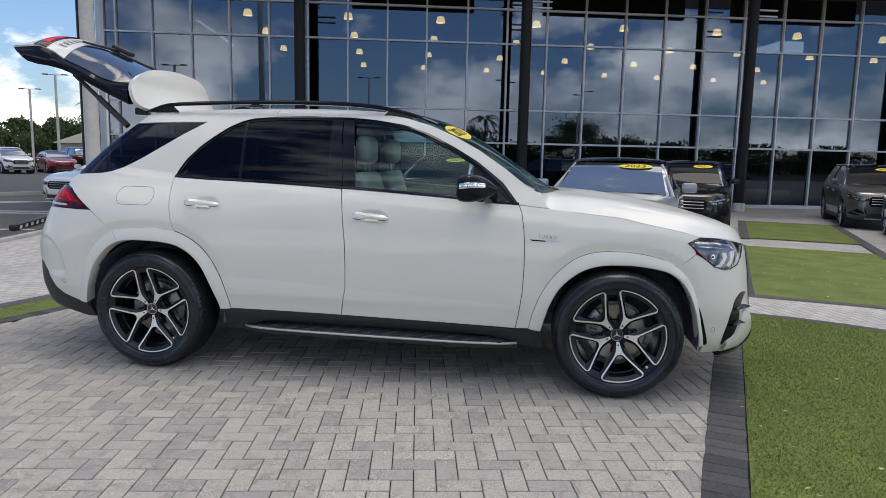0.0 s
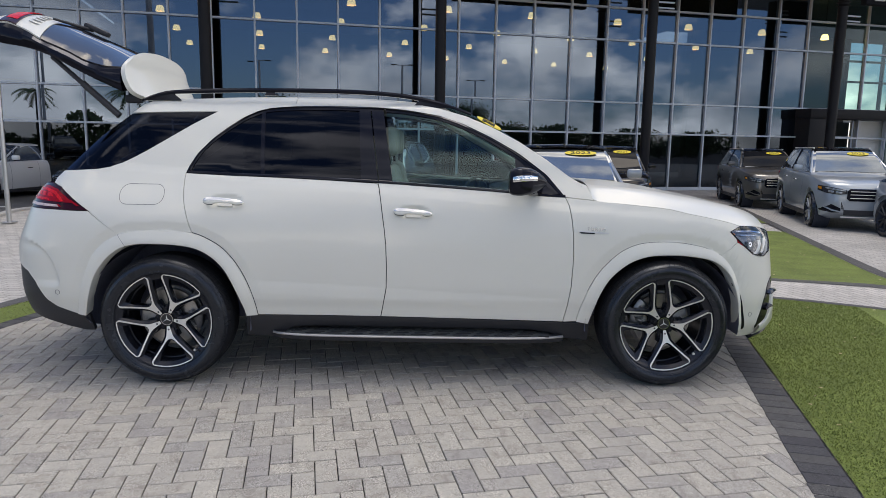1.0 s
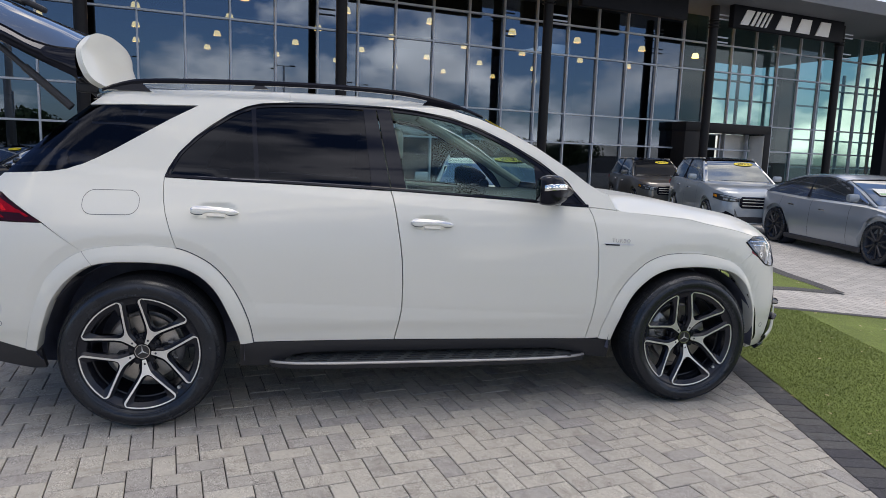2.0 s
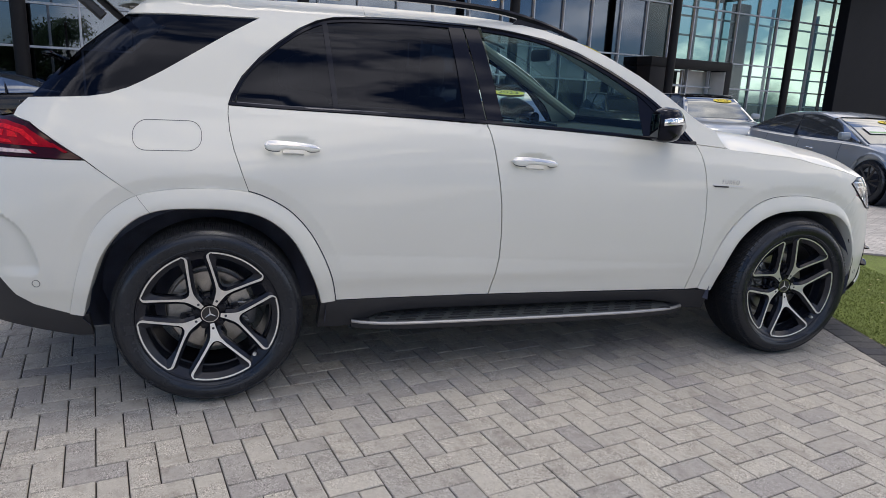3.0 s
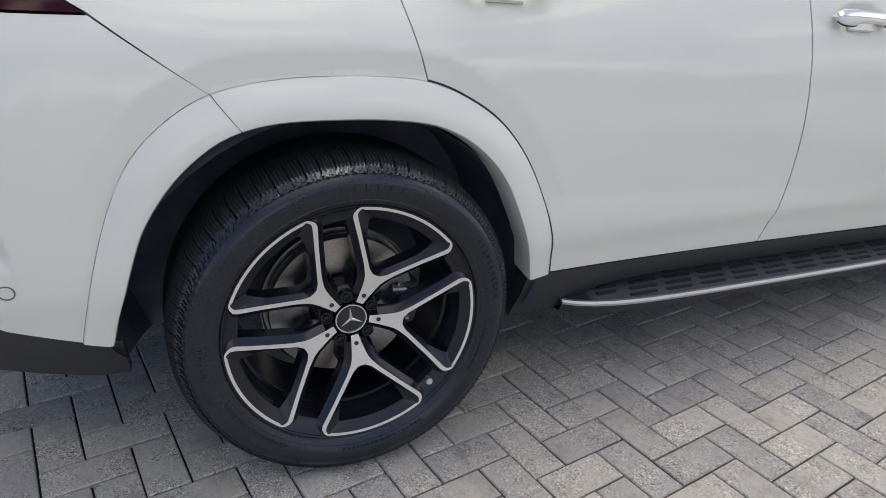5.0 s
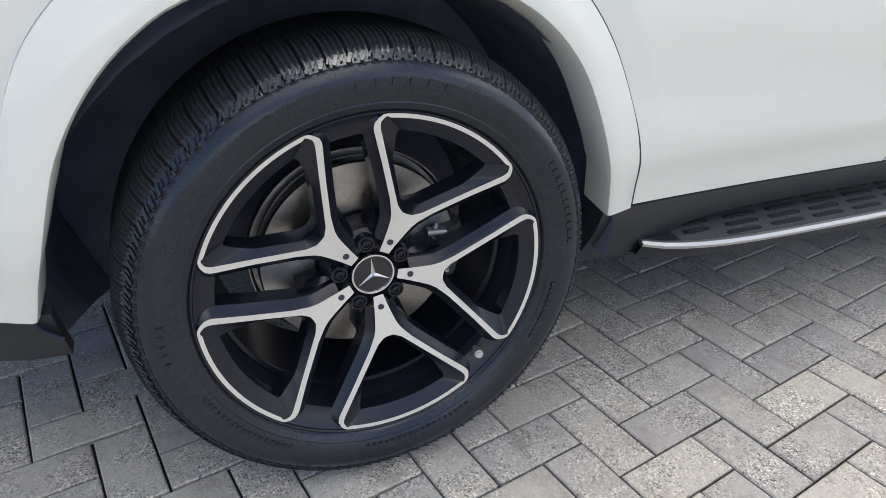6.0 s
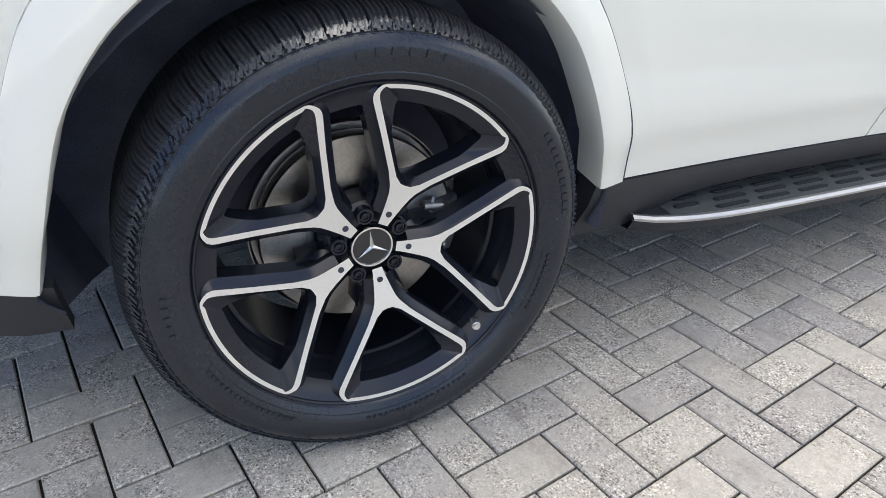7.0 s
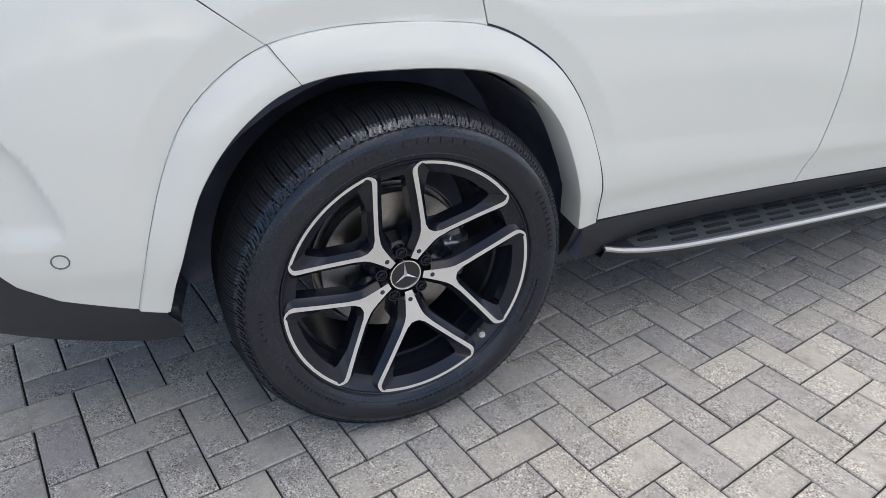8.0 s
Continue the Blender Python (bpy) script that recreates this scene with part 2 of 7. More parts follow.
def box_into(bm, c, size, m=None, bevel=0.0, seg=2):
    """A box, bevelled if asked, added to bm."""
    r = bmesh.ops.create_cube(bm, size=1.0, matrix=Matrix.LocRotScale(c, None, size))
    vs = r["verts"]
    if bevel:
        es = list({e for v in vs for e in v.link_edges})
        r = bmesh.ops.bevel(bm, geom=es, offset=bevel, segments=seg, affect="EDGES", profile=0.5)
        vs = list({v for v in r["verts"]} | {v for v in vs if v.is_valid})
    if m is not None:
        bmesh.ops.transform(bm, matrix=m, verts=vs)
    return vs


def boxed(name, c, size, material, parent=None, label="", bevel=0.0, m=None, seg=2):
    bm = bmesh.new()
    box_into(bm, c, size, m, bevel, seg)
    return part(name, bm, material, parent, label)


def lathe(profile, n, m=None, closed=False, ripple=None):
    """A bmesh turned round the y axis: profile of (radius, y)."""
    bm = bmesh.new()
    rows = []
    for i in range(n):
        a = 2 * math.pi * i / n
        row = []
        for k, (r, y) in enumerate(profile):
            q = r + (ripple(i, k) if ripple else 0.0)
            v = Vector((q * math.cos(a), y, q * math.sin(a)))
            row.append(bm.verts.new(m @ v if m else v))
        rows.append(row)
    for i in range(n):
        a, b = rows[i], rows[(i + 1) % n]
        for k in range(len(profile) - 1 + (1 if closed else 0)):
            j = (k + 1) % len(profile)
            bm.faces.new((a[k], a[j], b[j], b[k]))
    return bm


def rod(bm, a, b, r, n=8, r2=None):
    a, b = Vector(a), Vector(b)
    d = b - a
    q = d.to_track_quat("Z", "Y").to_matrix().to_4x4()
    bmesh.ops.create_cone(bm, cap_ends=True, segments=n, radius1=r, radius2=r if r2 is None else r2, depth=d.length, matrix=Matrix.Translation((a + b) / 2) @ q)


def prism(bm, outline, y0, y1):
    """A plate between y0 and y1 with an outline of (x, z)."""
    a = [bm.verts.new((x, y0, z)) for x, z in outline]
    b = [bm.verts.new((x, y1, z)) for x, z in outline]
    n = len(outline)
    bm.faces.new(a)
    bm.faces.new(b[::-1])
    for i in range(n):
        bm.faces.new((a[i], b[i], b[(i + 1) % n], a[(i + 1) % n]))


def resample(path, n):
    """n points at even steps along a path, rounded by a spline."""
    p = [Vector(q) for q in path]
    fine = []
    for i in range(len(p) - 1):
        a, b, c, d = p[max(i - 1, 0)], p[i], p[i + 1], p[min(i + 2, len(p) - 1)]
        for k in range(8):
            t = k / 8
            fine.append(0.5 * (2 * b + (c - a) * t + (2 * a - 5 * b + 4 * c - d) * t * t + (3 * b - a - 3 * c + d) * t ** 3))
    fine.append(p[-1])
    run = [0.0]
    for a, b in zip(fine, fine[1:]):
        run.append(run[-1] + (b - a).length)
    out, j = [], 0
    for i in range(n):
        want = run[-1] * i / (n - 1)
        while j < len(run) - 2 and run[j + 1] < want:
            j += 1
        k = (want - run[j]) / max(run[j + 1] - run[j], 1e-9)
        out.append(fine[j].lerp(fine[j + 1], k))
    return out


def words(name, text, size, material, m, parent=None, depth=0.001, spread=1.0):
    """Lettering as a mesh, lying in its x-y plane, middle at m."""
    c = bpy.data.curves.new(name, "FONT")
    c.body, c.size, c.extrude, c.align_x, c.align_y = text, size, depth, "CENTER", "CENTER"
    c.space_character = spread
    tmp = bpy.data.objects.new(name, c)
    scene.collection.objects.link(tmp)
    me = bpy.data.meshes.new_from_object(tmp.evaluated_get(bpy.context.evaluated_depsgraph_get()))
    bpy.data.objects.remove(tmp)
    ob = place(name, me, material, parent)
    ob.matrix_basis = m
    return ob

# ---- the white car: its skin as a function of run along the side and height ----
MID = 0.96
SKIN = pchip((.20, .30, .38, .46, .52, .60, .75, .90, 1.0, 1.08, 1.15, 1.21, 1.26, 1.35, 1.45, 1.55, 1.63, 1.69, 1.74),
             (.16, .11, .070, .052, .036, .030, .032, .044, .060, .082, .112, .148, .178, .222, .275, .332, .388, .445, .56))
TAIL = pchip((.2, .4, .5, .75, .95, 1.1, 1.2, 1.35, 1.5, 1.66, 1.8), (-.98, -1.08, -1.10, -1.10, -1.04, -.97, -.89, -.75, -.59, -.42, -.35))
TAIL_RUN = pchip((.2, 1.1, 1.25, 1.7), (.70, .62, .50, .34))
NOSE = pchip((.2, .35, .5, .75, .9, .98, 1.05, 1.15, 1.3), (3.86, 3.94, 3.92, 3.89, 3.86, 3.81, 3.73, 3.55, 3.3))
NOSE_RUN = .62


def corner(n):
    """The rounding of a corner in plan, by length along it."""
    th = np.linspace(0, np.pi / 2, 400)
    dx, dy = np.sin(th) ** (2 / n), 1 - np.cos(th) ** (2 / n)
    run = np.concatenate([[0], np.cumsum(np.hypot(np.diff(dx * .65), np.diff(dy * .9)))])
    return run, dx, dy


REAR_CORNER, FRONT_CORNER = corner(3.0), corner(2.5)


# distance of the flared arch edge from its wheel's hub, by angle
ARCH_REAR = pchip((0, 15, 28, 41, 52, 63, 72, 81, 94, 106, 117, 127, 137, 147, 158, 170, 180), (.534, .530, .531, .541, .550, .550, .548, .539, .537, .551, .569, .572, .565, .544, .527, .524, .530))
ARCH_FRONT = pchip((0, 12, 28, 40, 51, 63, 79, 95, 108, 120, 132, 143, 156, 170, 180), (.520, .501, .512, .528, .533, .520, .501, .500, .512, .518, .513, .510, .511, .516, .528))


def dished(s, z):
    """How far the skin is drawn in along a narrow band round the arch edges."""
    depth = 0.0
    for hub, arch in ((0.0, ARCH_REAR), (2.995, ARCH_FRONT)):
        if abs(s - hub) < .7:
            d = math.hypot(s - hub, z - .386) - arch(math.degrees(math.atan2(z - .386, s - hub)))
            if -.014 < d < .055:
                k = (.055 - d) / .055 if d > 0 else (d + .014) / .014
                depth = max(depth, .0105 * k * smooth(.46, .70, z))
    return depth


# hand cups behind the door handles (run, height), and the edge of the scoop in the rear bumper by height
CUPS = ((.352, 1.092), (1.466, 1.040))
SCOOP_EDGE = pchip((.56, .588, .606, .662, .720, .765, .800, .828, .845), (-.66, -.620, -.616, -.630, -.652, -.682, -.725, -.79, -.86))


def pressed(s, z):
    """Creases, hand cups and scoop pressed into the sides, as a depth."""
    deep = 0.0
    if .40 < z < .82 and .4 < s < 2.55:
        d = z - (.655 - .0545 * s)
        k = (1 - d / .17) ** 2 if 0 <= d < .17 else 1 + d / .075 if -.075 < d < 0 else 0.0
        deep += .0062 * k * smooth(.40, .62, s) * (1 - smooth(2.25, 2.5, s))
    d = z - (1.240 - .077 * s)
    if 0 < d < .3 and s > -.5:
        deep += .17 * min(d, .045) * (1 - smooth(.08, .3, d)) * smooth(-.5, -.2, s)
    if 1.0 < z < 1.16:
        for cs, cz in CUPS:
            r = math.hypot((s - cs) / .112, (z - cz) / .043)
            if r < 1:
                deep += .020 * (1 - r * r) ** 1.3
    if .56 < z < .85 and s < -.55:
        d = SCOOP_EDGE(z) - s
        if d > 0:
            deep += .024 * (1 - math.exp(-d / .020)) * math.exp(-d / .13) * smooth(.56, .615, z) * (1 - smooth(.80, .85, z))
    return deep


def skin(s, z):
    y = SKIN(z) + (dished(s, z) if .45 < z < 1.0 else 0.0) + pressed(s, z)
    g = 1 - smooth(.95, 1.2, z)
    y += -.045 * math.exp(-((s + .05) / .6) ** 2) * g - .026 * math.exp(-((s - 3.0) / .6) ** 2) * g
    x, b = s, MID - y
    run = TAIL_RUN(z)
    x0 = TAIL(z) + run
    if s < x0:
        t, dx, dy = REAR_CORNER
        x = x0 - run * float(np.interp(x0 - s, t, dx))
        y += b * float(np.interp(x0 - s, t, dy))
    x1 = NOSE(z) - NOSE_RUN
    if s > x1:
        t, dx, dy = FRONT_CORNER
        x = x1 + NOSE_RUN * float(np.interp(s - x1, t, dx))
        y += b * float(np.interp(s - x1, t, dy))
    return Vector((x, y, z))


def facing(s, z, h=.004):
    a = skin(s + h, z) - skin(s - h, z)
    b = skin(s, z + h) - skin(s, z - h)
    n = a.cross(b)
    return n.normalized() if n.length > 1e-9 else Vector((0, -1, 0))


def both_sides(name, verts, faces, norms, material, parent, label="", mirror=True):
    """The right-hand part and its mirror image on the far side."""
    made = []
    for side in ((0, 1) if mirror else (0,)):
        vs = [(v[0], 2 * MID - v[1] if side else v[1], v[2]) for v in verts]
        fs = [f[::-1] for f in faces] if side else faces
        me = bpy.data.meshes.new(name)
        me.from_pydata(vs, [], fs)
        me.polygons.foreach_set("use_smooth", [True] * len(me.polygons))
        if norms is not None:
            me.normals_split_custom_set_from_vertices([(n[0], -n[1] if side else n[1], n[2]) for n in norms])
        else:
            me.set_sharp_from_angle(angle=radians(40))
        made.append(place(name, me, material, parent, label))
    return made


def inset(poly, d):
    """The outline drawn in by d."""
    area = sum(a[0] * b[1] - b[0] * a[1] for a, b in zip(poly, poly[1:] + poly[:1]))
    sg = 1 if area > 0 else -1
    out = []
    for i, p in enumerate(poly):
        a, b = Vector(poly[i - 1]), Vector(poly[(i + 1) % len(poly)])
        e1, e2 = (Vector(p) - a).normalized(), (b - Vector(p)).normalized()
        n = Vector((-(e1.y + e2.y), e1.x + e2.x)) * sg
        k = n.length
        out.append(tuple(Vector(p) + (n / k * min(d / max(k / 2, .35), 3 * d) if k > 1e-6 else n)))
    return out


def panel(name, outline, material, parent, label="", lift=0.0, depth=.022, gap=.0018, step=.06, mirror=True):
    """A piece of the skin with the given outline in (run, height), with turned-in edges."""
    poly = inset([tuple(p) for p in outline], gap)
    bm = bmesh.new()
    bm.faces.new([bm.verts.new((s, z, 0)) for s, z in poly])
    bm.normal_update()
    bmesh.ops.triangulate(bm, faces=bm.faces[:])
    lo = [min(p[k] for p in poly) for k in (0, 1)]
    hi = [max(p[k] for p in poly) for k in (0, 1)]
    for k in (0, 1):
        c = math.ceil(lo[k] / step) * step
        while c < hi[k]:
            co, no = [0, 0, 0], [0, 0, 0]
            co[k], no[k] = c, 1
            bmesh.ops.bisect_plane(bm, geom=bm.verts[:] + bm.edges[:] + bm.faces[:], dist=1e-5, plane_co=co, plane_no=no)
            fine = k == 0 and (c > 3.25 or c < -.35)
            c += step * .5 if fine else step
    bm.verts.index_update()
    verts, norms = [], []
    for v in bm.verts:
        n = facing(v.co.x, v.co.y)
        verts.append(skin(v.co.x, v.co.y) + n * lift)
        norms.append(n)
    faces = []
    for f in bm.faces:
        ids = [v.index for v in f.verts]
        whole = sum((verts[i].cross(verts[j]) for i, j in zip(ids, ids[1:] + ids[:1])), Vector())
        if whole.length > 1e-11:
            faces.append(ids if whole.dot(norms[ids[0]]) > 0 else ids[::-1])
    for e in bm.edges:
        if len(e.link_faces) == 1:
            i, j = e.verts[0].index, e.verts[1].index
            k = len(verts)
            d = (verts[j] - verts[i]).cross(norms[i])
            mid = sum((verts[v.index] for v in e.link_faces[0].verts), Vector()) / len(e.link_faces[0].verts)
            if d.dot(verts[i] - mid) < 0:
                d = -d
            d = d.normalized() if d.length > 1e-9 else norms[i]
            verts += [verts[i].copy(), verts[j].copy(), verts[j] - norms[j] * depth, verts[i] - norms[i] * depth]
            norms += [d] * 4
            q = [k, k + 1, k + 2, k + 3]
            a, b, c = verts[k], verts[k + 1], verts[k + 2]
            faces.append(q if (b - a).cross(c - a).dot(d) > 0 else q[::-1])
    bm.free()
    return both_sides(name, verts, faces, norms, material, parent, label, mirror)


def strip(name, a, b, rows, material, parent, n=40, label="", mirror=True, closed=False, ends=True):
    """A band between two paths on the skin; rows of (way from a to b, lift off the skin)."""
    pa, pb = (resample(a, n), resample(b, n)) if not closed else (a, b)
    n = len(pa)
    verts, faces = [], []
    m = len(rows)
    for p, q in zip(pa, pb):
        for k, up in rows:
            c = Vector(p).lerp(Vector(q), k)
            verts.append(skin(c[0], c[1]) + facing(c[0], c[1]) * up)
    for i in range(n if closed else n - 1):
        for k in range(m - 1):
            j = (i + 1) % n
            faces.append([i * m + k, i * m + k + 1, j * m + k + 1, j * m + k])
    v = verts
    f = faces[len(faces) // 2]
    if (v[f[1]] - v[f[0]]).cross(v[f[2]] - v[f[0]]).y > 0:
        faces = [g[::-1] for g in faces]
    return both_sides(name, verts, faces, None, material, parent, label, mirror)


def sheet(name, right, centre, bow, material, parent, n=30, m=10, label="", lean=1.0, thick=.004, ridge=None):
    """A bowed sheet across the car from the right-hand edge over the centre line to the far edge."""
    pr, pc = resample(right, n), resample(centre, n)
    w = 2 * m + 1
    vs, fs = [], []
    for down in ((0.0, thick) if thick else (0.0,)):
        for p, q in zip(pr, pc):
            for j in range(w):
                u = 1 - abs(j - m) / m
                f = bow(u) if callable(bow) else 1 - (1 - u) ** bow
                x = p.x + (q.x - p.x) * (1 - (1 - u) ** lean)
                y = p.y + (MID - p.y) * u
                lift = 0.0
                if ridge:
                    # a soft pressed fold along the sheet
                    mid, wide, high = ridge
                    lift = high * (max(0.0, 1 - (mid - u) / wide) if u < mid else 1.0) ** 1.6 * math.sin(math.pi * pr.index(p) / (n - 1)) ** .4
                vs.append((x, y if j <= m else 2 * MID - y, p.z + (q.z - p.z) * f + lift - down))
    far = n * w
    for i in range(n - 1):
        for j in range(w - 1):
            f = [i * w + j, (i + 1) * w + j, (i + 1) * w + j + 1, i * w + j + 1]
            fs.append(f)
            if thick:
                fs.append([far + k for k in f[::-1]])
    if thick:
        rim = [j for j in range(w)] + [i * w + w - 1 for i in range(1, n)] + [(n - 1) * w + j for j in range(w - 2, -1, -1)] + [i * w for i in range(n - 2, 0, -1)]
        for k, l in zip(rim, rim[1:] + rim[:1]):
            fs.append([k, l, far + l, far + k])
    return raw(name, vs, fs, material, parent, label, flat=False)


car = thing("parked_suv", "pearl white midsize SUV with its tailgate raised, parked on grey pavers", "car")

SEAM_REAR = [(.169, .907), (.142, .985), (.113, 1.075), (.098, 1.145), (.092, 1.215), (.094, 1.252)]
SEAM_MID = [(1.272, .40), (1.288, .481), (1.306, .583), (1.308, .713), (1.303, .842), (1.293, .937), (1.283, 1.004), (1.27, 1.099), (1.257, 1.176), (1.248, 1.207)]
SEAM_FRONT = [(2.387, .377), (2.404, .472), (2.422, .61), (2.429, .78), (2.426, .912), (2.416, 1.009), (2.402, 1.092), (2.382, 1.138)]
FRAME_TOP = [(.094, 1.252), (.108, 1.295), (.152, 1.372), (.23, 1.458), (.31, 1.525), (.40, 1.59), (.483, 1.632), (.56, 1.653), (.71, 1.666), (.94, 1.672), (1.19, 1.668), (1.277, 1.664),
             (1.413, 1.652), (1.616, 1.62), (1.78, 1.565), (1.949, 1.485), (2.113, 1.391), (2.274, 1.269), (2.382, 1.138)]
ROOF_EDGE = [(-.40, 1.66), (-.27, 1.692), (0, 1.702), (.35, 1.714), (.74, 1.722), (1.14, 1.717), (1.276, 1.710), (1.446, 1.697), (1.616, 1.668), (1.785, 1.622), (1.947, 1.555), (2.115, 1.467),
             (2.277, 1.362), (2.409, 1.265), (2.475, 1.225)]
BELT = [(.097, 1.250), (.327, 1.240), (.639, 1.231), (.956, 1.219), (1.248, 1.207), (1.6, 1.188), (1.928, 1.168), (2.092, 1.156), (2.258, 1.143), (2.382, 1.138)]
FLARE_REAR_OUT = [(.533, .410), (.512, .523), (.469, .635), (.411, .738), (.337, .821), (.248, .877), (.169, .907), (.086, .918), (-.038, .922), (-.149, .916), (-.259, .893), (-.343, .844), (-.41, .775),
                  (-.455, .685), (-.49, .58), (-.515, .48), (-.53, .408)]
FLARE_REAR_IN = [(.465, .41), (.448, .478), (.407, .582), (.35, .692), (.277, .768), (.189, .815), (.085, .834), (-.032, .84), (-.149, .837), (-.235, .815), (-.303, .770), (-.354, .716), (-.398, .648), (-.424, .582), (-.442, .525), (-.459, .472), (-.472, .415), (-.475, .403)]
FLARE_FRONT_OUT = [(2.467, .382), (2.487, .477), (2.527, .59), (2.585, .69), (2.653, .769), (2.735, .834), (2.833, .872), (2.952, .884), (3.089, .878), (3.23, .85), (3.328, .802), (3.40, .725), (3.445, .63), (3.485, .49), (3.525, .33)]
FLARE_FRONT_IN = [(2.543, .376), (2.559, .44), (2.595, .555), (2.655, .66), (2.752, .747), (2.853, .79), (2.954, .803), (3.09, .803), (3.232, .783), (3.308, .752), (3.371, .696), (3.418, .61), (3.455, .50), (3.49, .33)]
QUARTER_GLASS = [(-.47, 1.605), (.232, 1.622), (.10, 1.545), (-.035, 1.458), (-.16, 1.378), (-.236, 1.334), (-.294, 1.304), (-.37, 1.279), (-.46, 1.266), (-.56, 1.260), (-.65, 1.256), (-.735, 1.2525), (-.760, 1.258), (-.758, 1.272), (-.705, 1.346), (-.625, 1.465)]
LAMP_REAR = [(-1.6, 1.165), (-1.02, 1.168), (-.788, 1.177), (-.683, 1.157), (-.592, 1.113), (-.441, 1.026), (-.55, 1.027), (-.653, 1.03), (-.855, 1.030), (-1.6, 1.03)]
HOOD_SEAM = [(2.555, 1.122), (2.757, 1.100), (2.996, 1.078), (3.103, 1.055), (3.296, 1.020), (3.40, .997), (3.477, .977)]
HEADLIGHT = [(3.383, .950), (3.464, .979), (3.591, .969), (3.774, .942), (3.953, .914), (3.839, .852), (3.775, .808), (3.69, .79), (3.64, .791), (3.56, .81), (3.485, .862), (3.43, .905)]


ARC_REAR = [tuple(p) for p in resample(FLARE_REAR_OUT, 90)]
ARC_FRONT = [tuple(p) for p in resample(FLARE_FRONT_OUT, 90)]


def along(arc, a, b):
    """The rounded arch line from the point nearest to a to the one nearest to b."""
    i, j = (min(range(len(arc)), key=lambda k: math.dist(arc[k], q)) for q in (a, b))
    return arc[i:j + 1] if i <= j else arc[j:i + 1][::-1]


# lower sides
panel("quarter_panel", [(-.441, 1.028)] + along(ARC_REAR, (-.259, .893), (.169, .907)) + SEAM_REAR[1:] + [p for p in FRAME_TOP if .1 < p[0] < .72] + [(.71, 1.7215), (.35, 1.714), (.26, 1.711), (.234, 1.624)]
      + QUARTER_GLASS[2:12] + [(-.775, 1.250), (-.80, 1.21), (-.788, 1.18), (-.683, 1.160), (-.592, 1.116)], WHITE, car, step=.013, gap=.0003)
panel("roof_side", [(.2605, 1.711), (.0, 1.702), (-.27, 1.692), (-.40, 1.66), (-.47, 1.609), (.2345, 1.625)], WHITE, car, step=.05, gap=0)
panel("rear_door", SEAM_REAR[:0:-1] + along(ARC_REAR, (.169, .907), (.533, .410)) + SEAM_MID + BELT[:5][::-1], WHITE, car, gap=.0026, step=.0125)
panel("front_door", SEAM_MID + BELT[5:] + SEAM_FRONT[::-1][1:], WHITE, car, gap=.0026, step=.0125)
panel("front_fender", SEAM_FRONT + [(2.47, 1.130)] + HOOD_SEAM + [(3.464, .976), (3.383, .948), (3.43, .903), (3.435, .885), (3.328, .806)] + along(ARC_FRONT, (3.23, .85), (2.467, .382)), WHITE, car, step=.022)
panel("windscreen_pillar", [p for p in FRAME_TOP if p[0] > .70] + [(2.47, 1.130), (2.555, 1.122), (2.515, 1.213)] + [p for p in ROOF_EDGE[::-1] if p[0] > .72] + [(.71, 1.7215)], WHITE, car)
panel("rear_bumper", [(-.441, 1.024)] + along(ARC_REAR, (-.259, .893), (-.53, .408)) + [(-.651, .449), (-.711, .489), (-.792, .595), (-.858, .651), (-1.0, .69), (-1.6, .70), (-1.6, 1.028), (-.855, 1.028), (-.653, 1.028), (-.55, 1.025)],
      WHITE, car, gap=.0003, step=.013)
panel("rear_valance", [(-.462, .40), (-.53, .407), (-.651, .447), (-.711, .487), (-.792, .593), (-.858, .649), (-1.0, .688), (-1.6, .698), (-1.6, .38), (-.988, .375), (-.718, .333), (-.515, .288), (-.455, .290)],
      BLACK_PLASTIC, car, "dark grey plastic lower bumper", lift=-.004)
panel("front_bumper", [(3.435, .885), (3.485, .860), (3.56, .808), (3.64, .789), (3.69, .788), (3.775, .806), (3.839, .850), (3.953, .912), (4.5, .90), (4.5, .30), (4.02, .30), (3.81, .283), (3.648, .27), (3.515, .272)]
      + along(ARC_FRONT, (3.525, .33), (3.328, .802)), WHITE, car)
panel("inner_body", [(-1.5, .42), (-1.5, 1.15), (-.8, 1.22), (0, 1.23), (1.2, 1.20), (2.38, 1.12), (3.1, 1.03), (3.44, .95), (3.5, .85), (3.52, .36), (3.44, .62), (3.3, .80), (3.1, .86), (2.9, .86), (2.7, .78), (2.58, .62), (2.5, .36),
                     (.50, .36), (.45, .62), (.3, .80), (.1, .88), (-.1, .89), (-.3, .82), (-.42, .68), (-.5, .42)], BLACK_DULL, car, lift=-.045, depth=.003, step=.12)
panel("sill", [(.455, .27), (.465, .412), (1.272, .402), (2.387, .375), (2.548, .374), (2.56, .245), (2.40, .262), (2.32, .298), (2.2, .320), (1.9, .328), (1.3, .335), (.95, .341), (.80, .336), (.735, .326), (.675, .294), (.62, .266), (.55, .264)], BLACK_PLASTIC, car, "grained black plastic sill", lift=.004, depth=.05)

# flared wheel-arch edges
LIP = [(.008, -.03), (.010, .0015), (.07, .0065), (.5, .012), (.86, .016), (.96, .014), (1.0, .004), (1.0, -.06)]
strip("wheel_arch_flare", FLARE_REAR_OUT, FLARE_REAR_IN, LIP, WHITE, car, n=64)
strip("wheel_arch_flare", FLARE_FRONT_OUT, FLARE_FRONT_IN, LIP, WHITE, car, n=64)

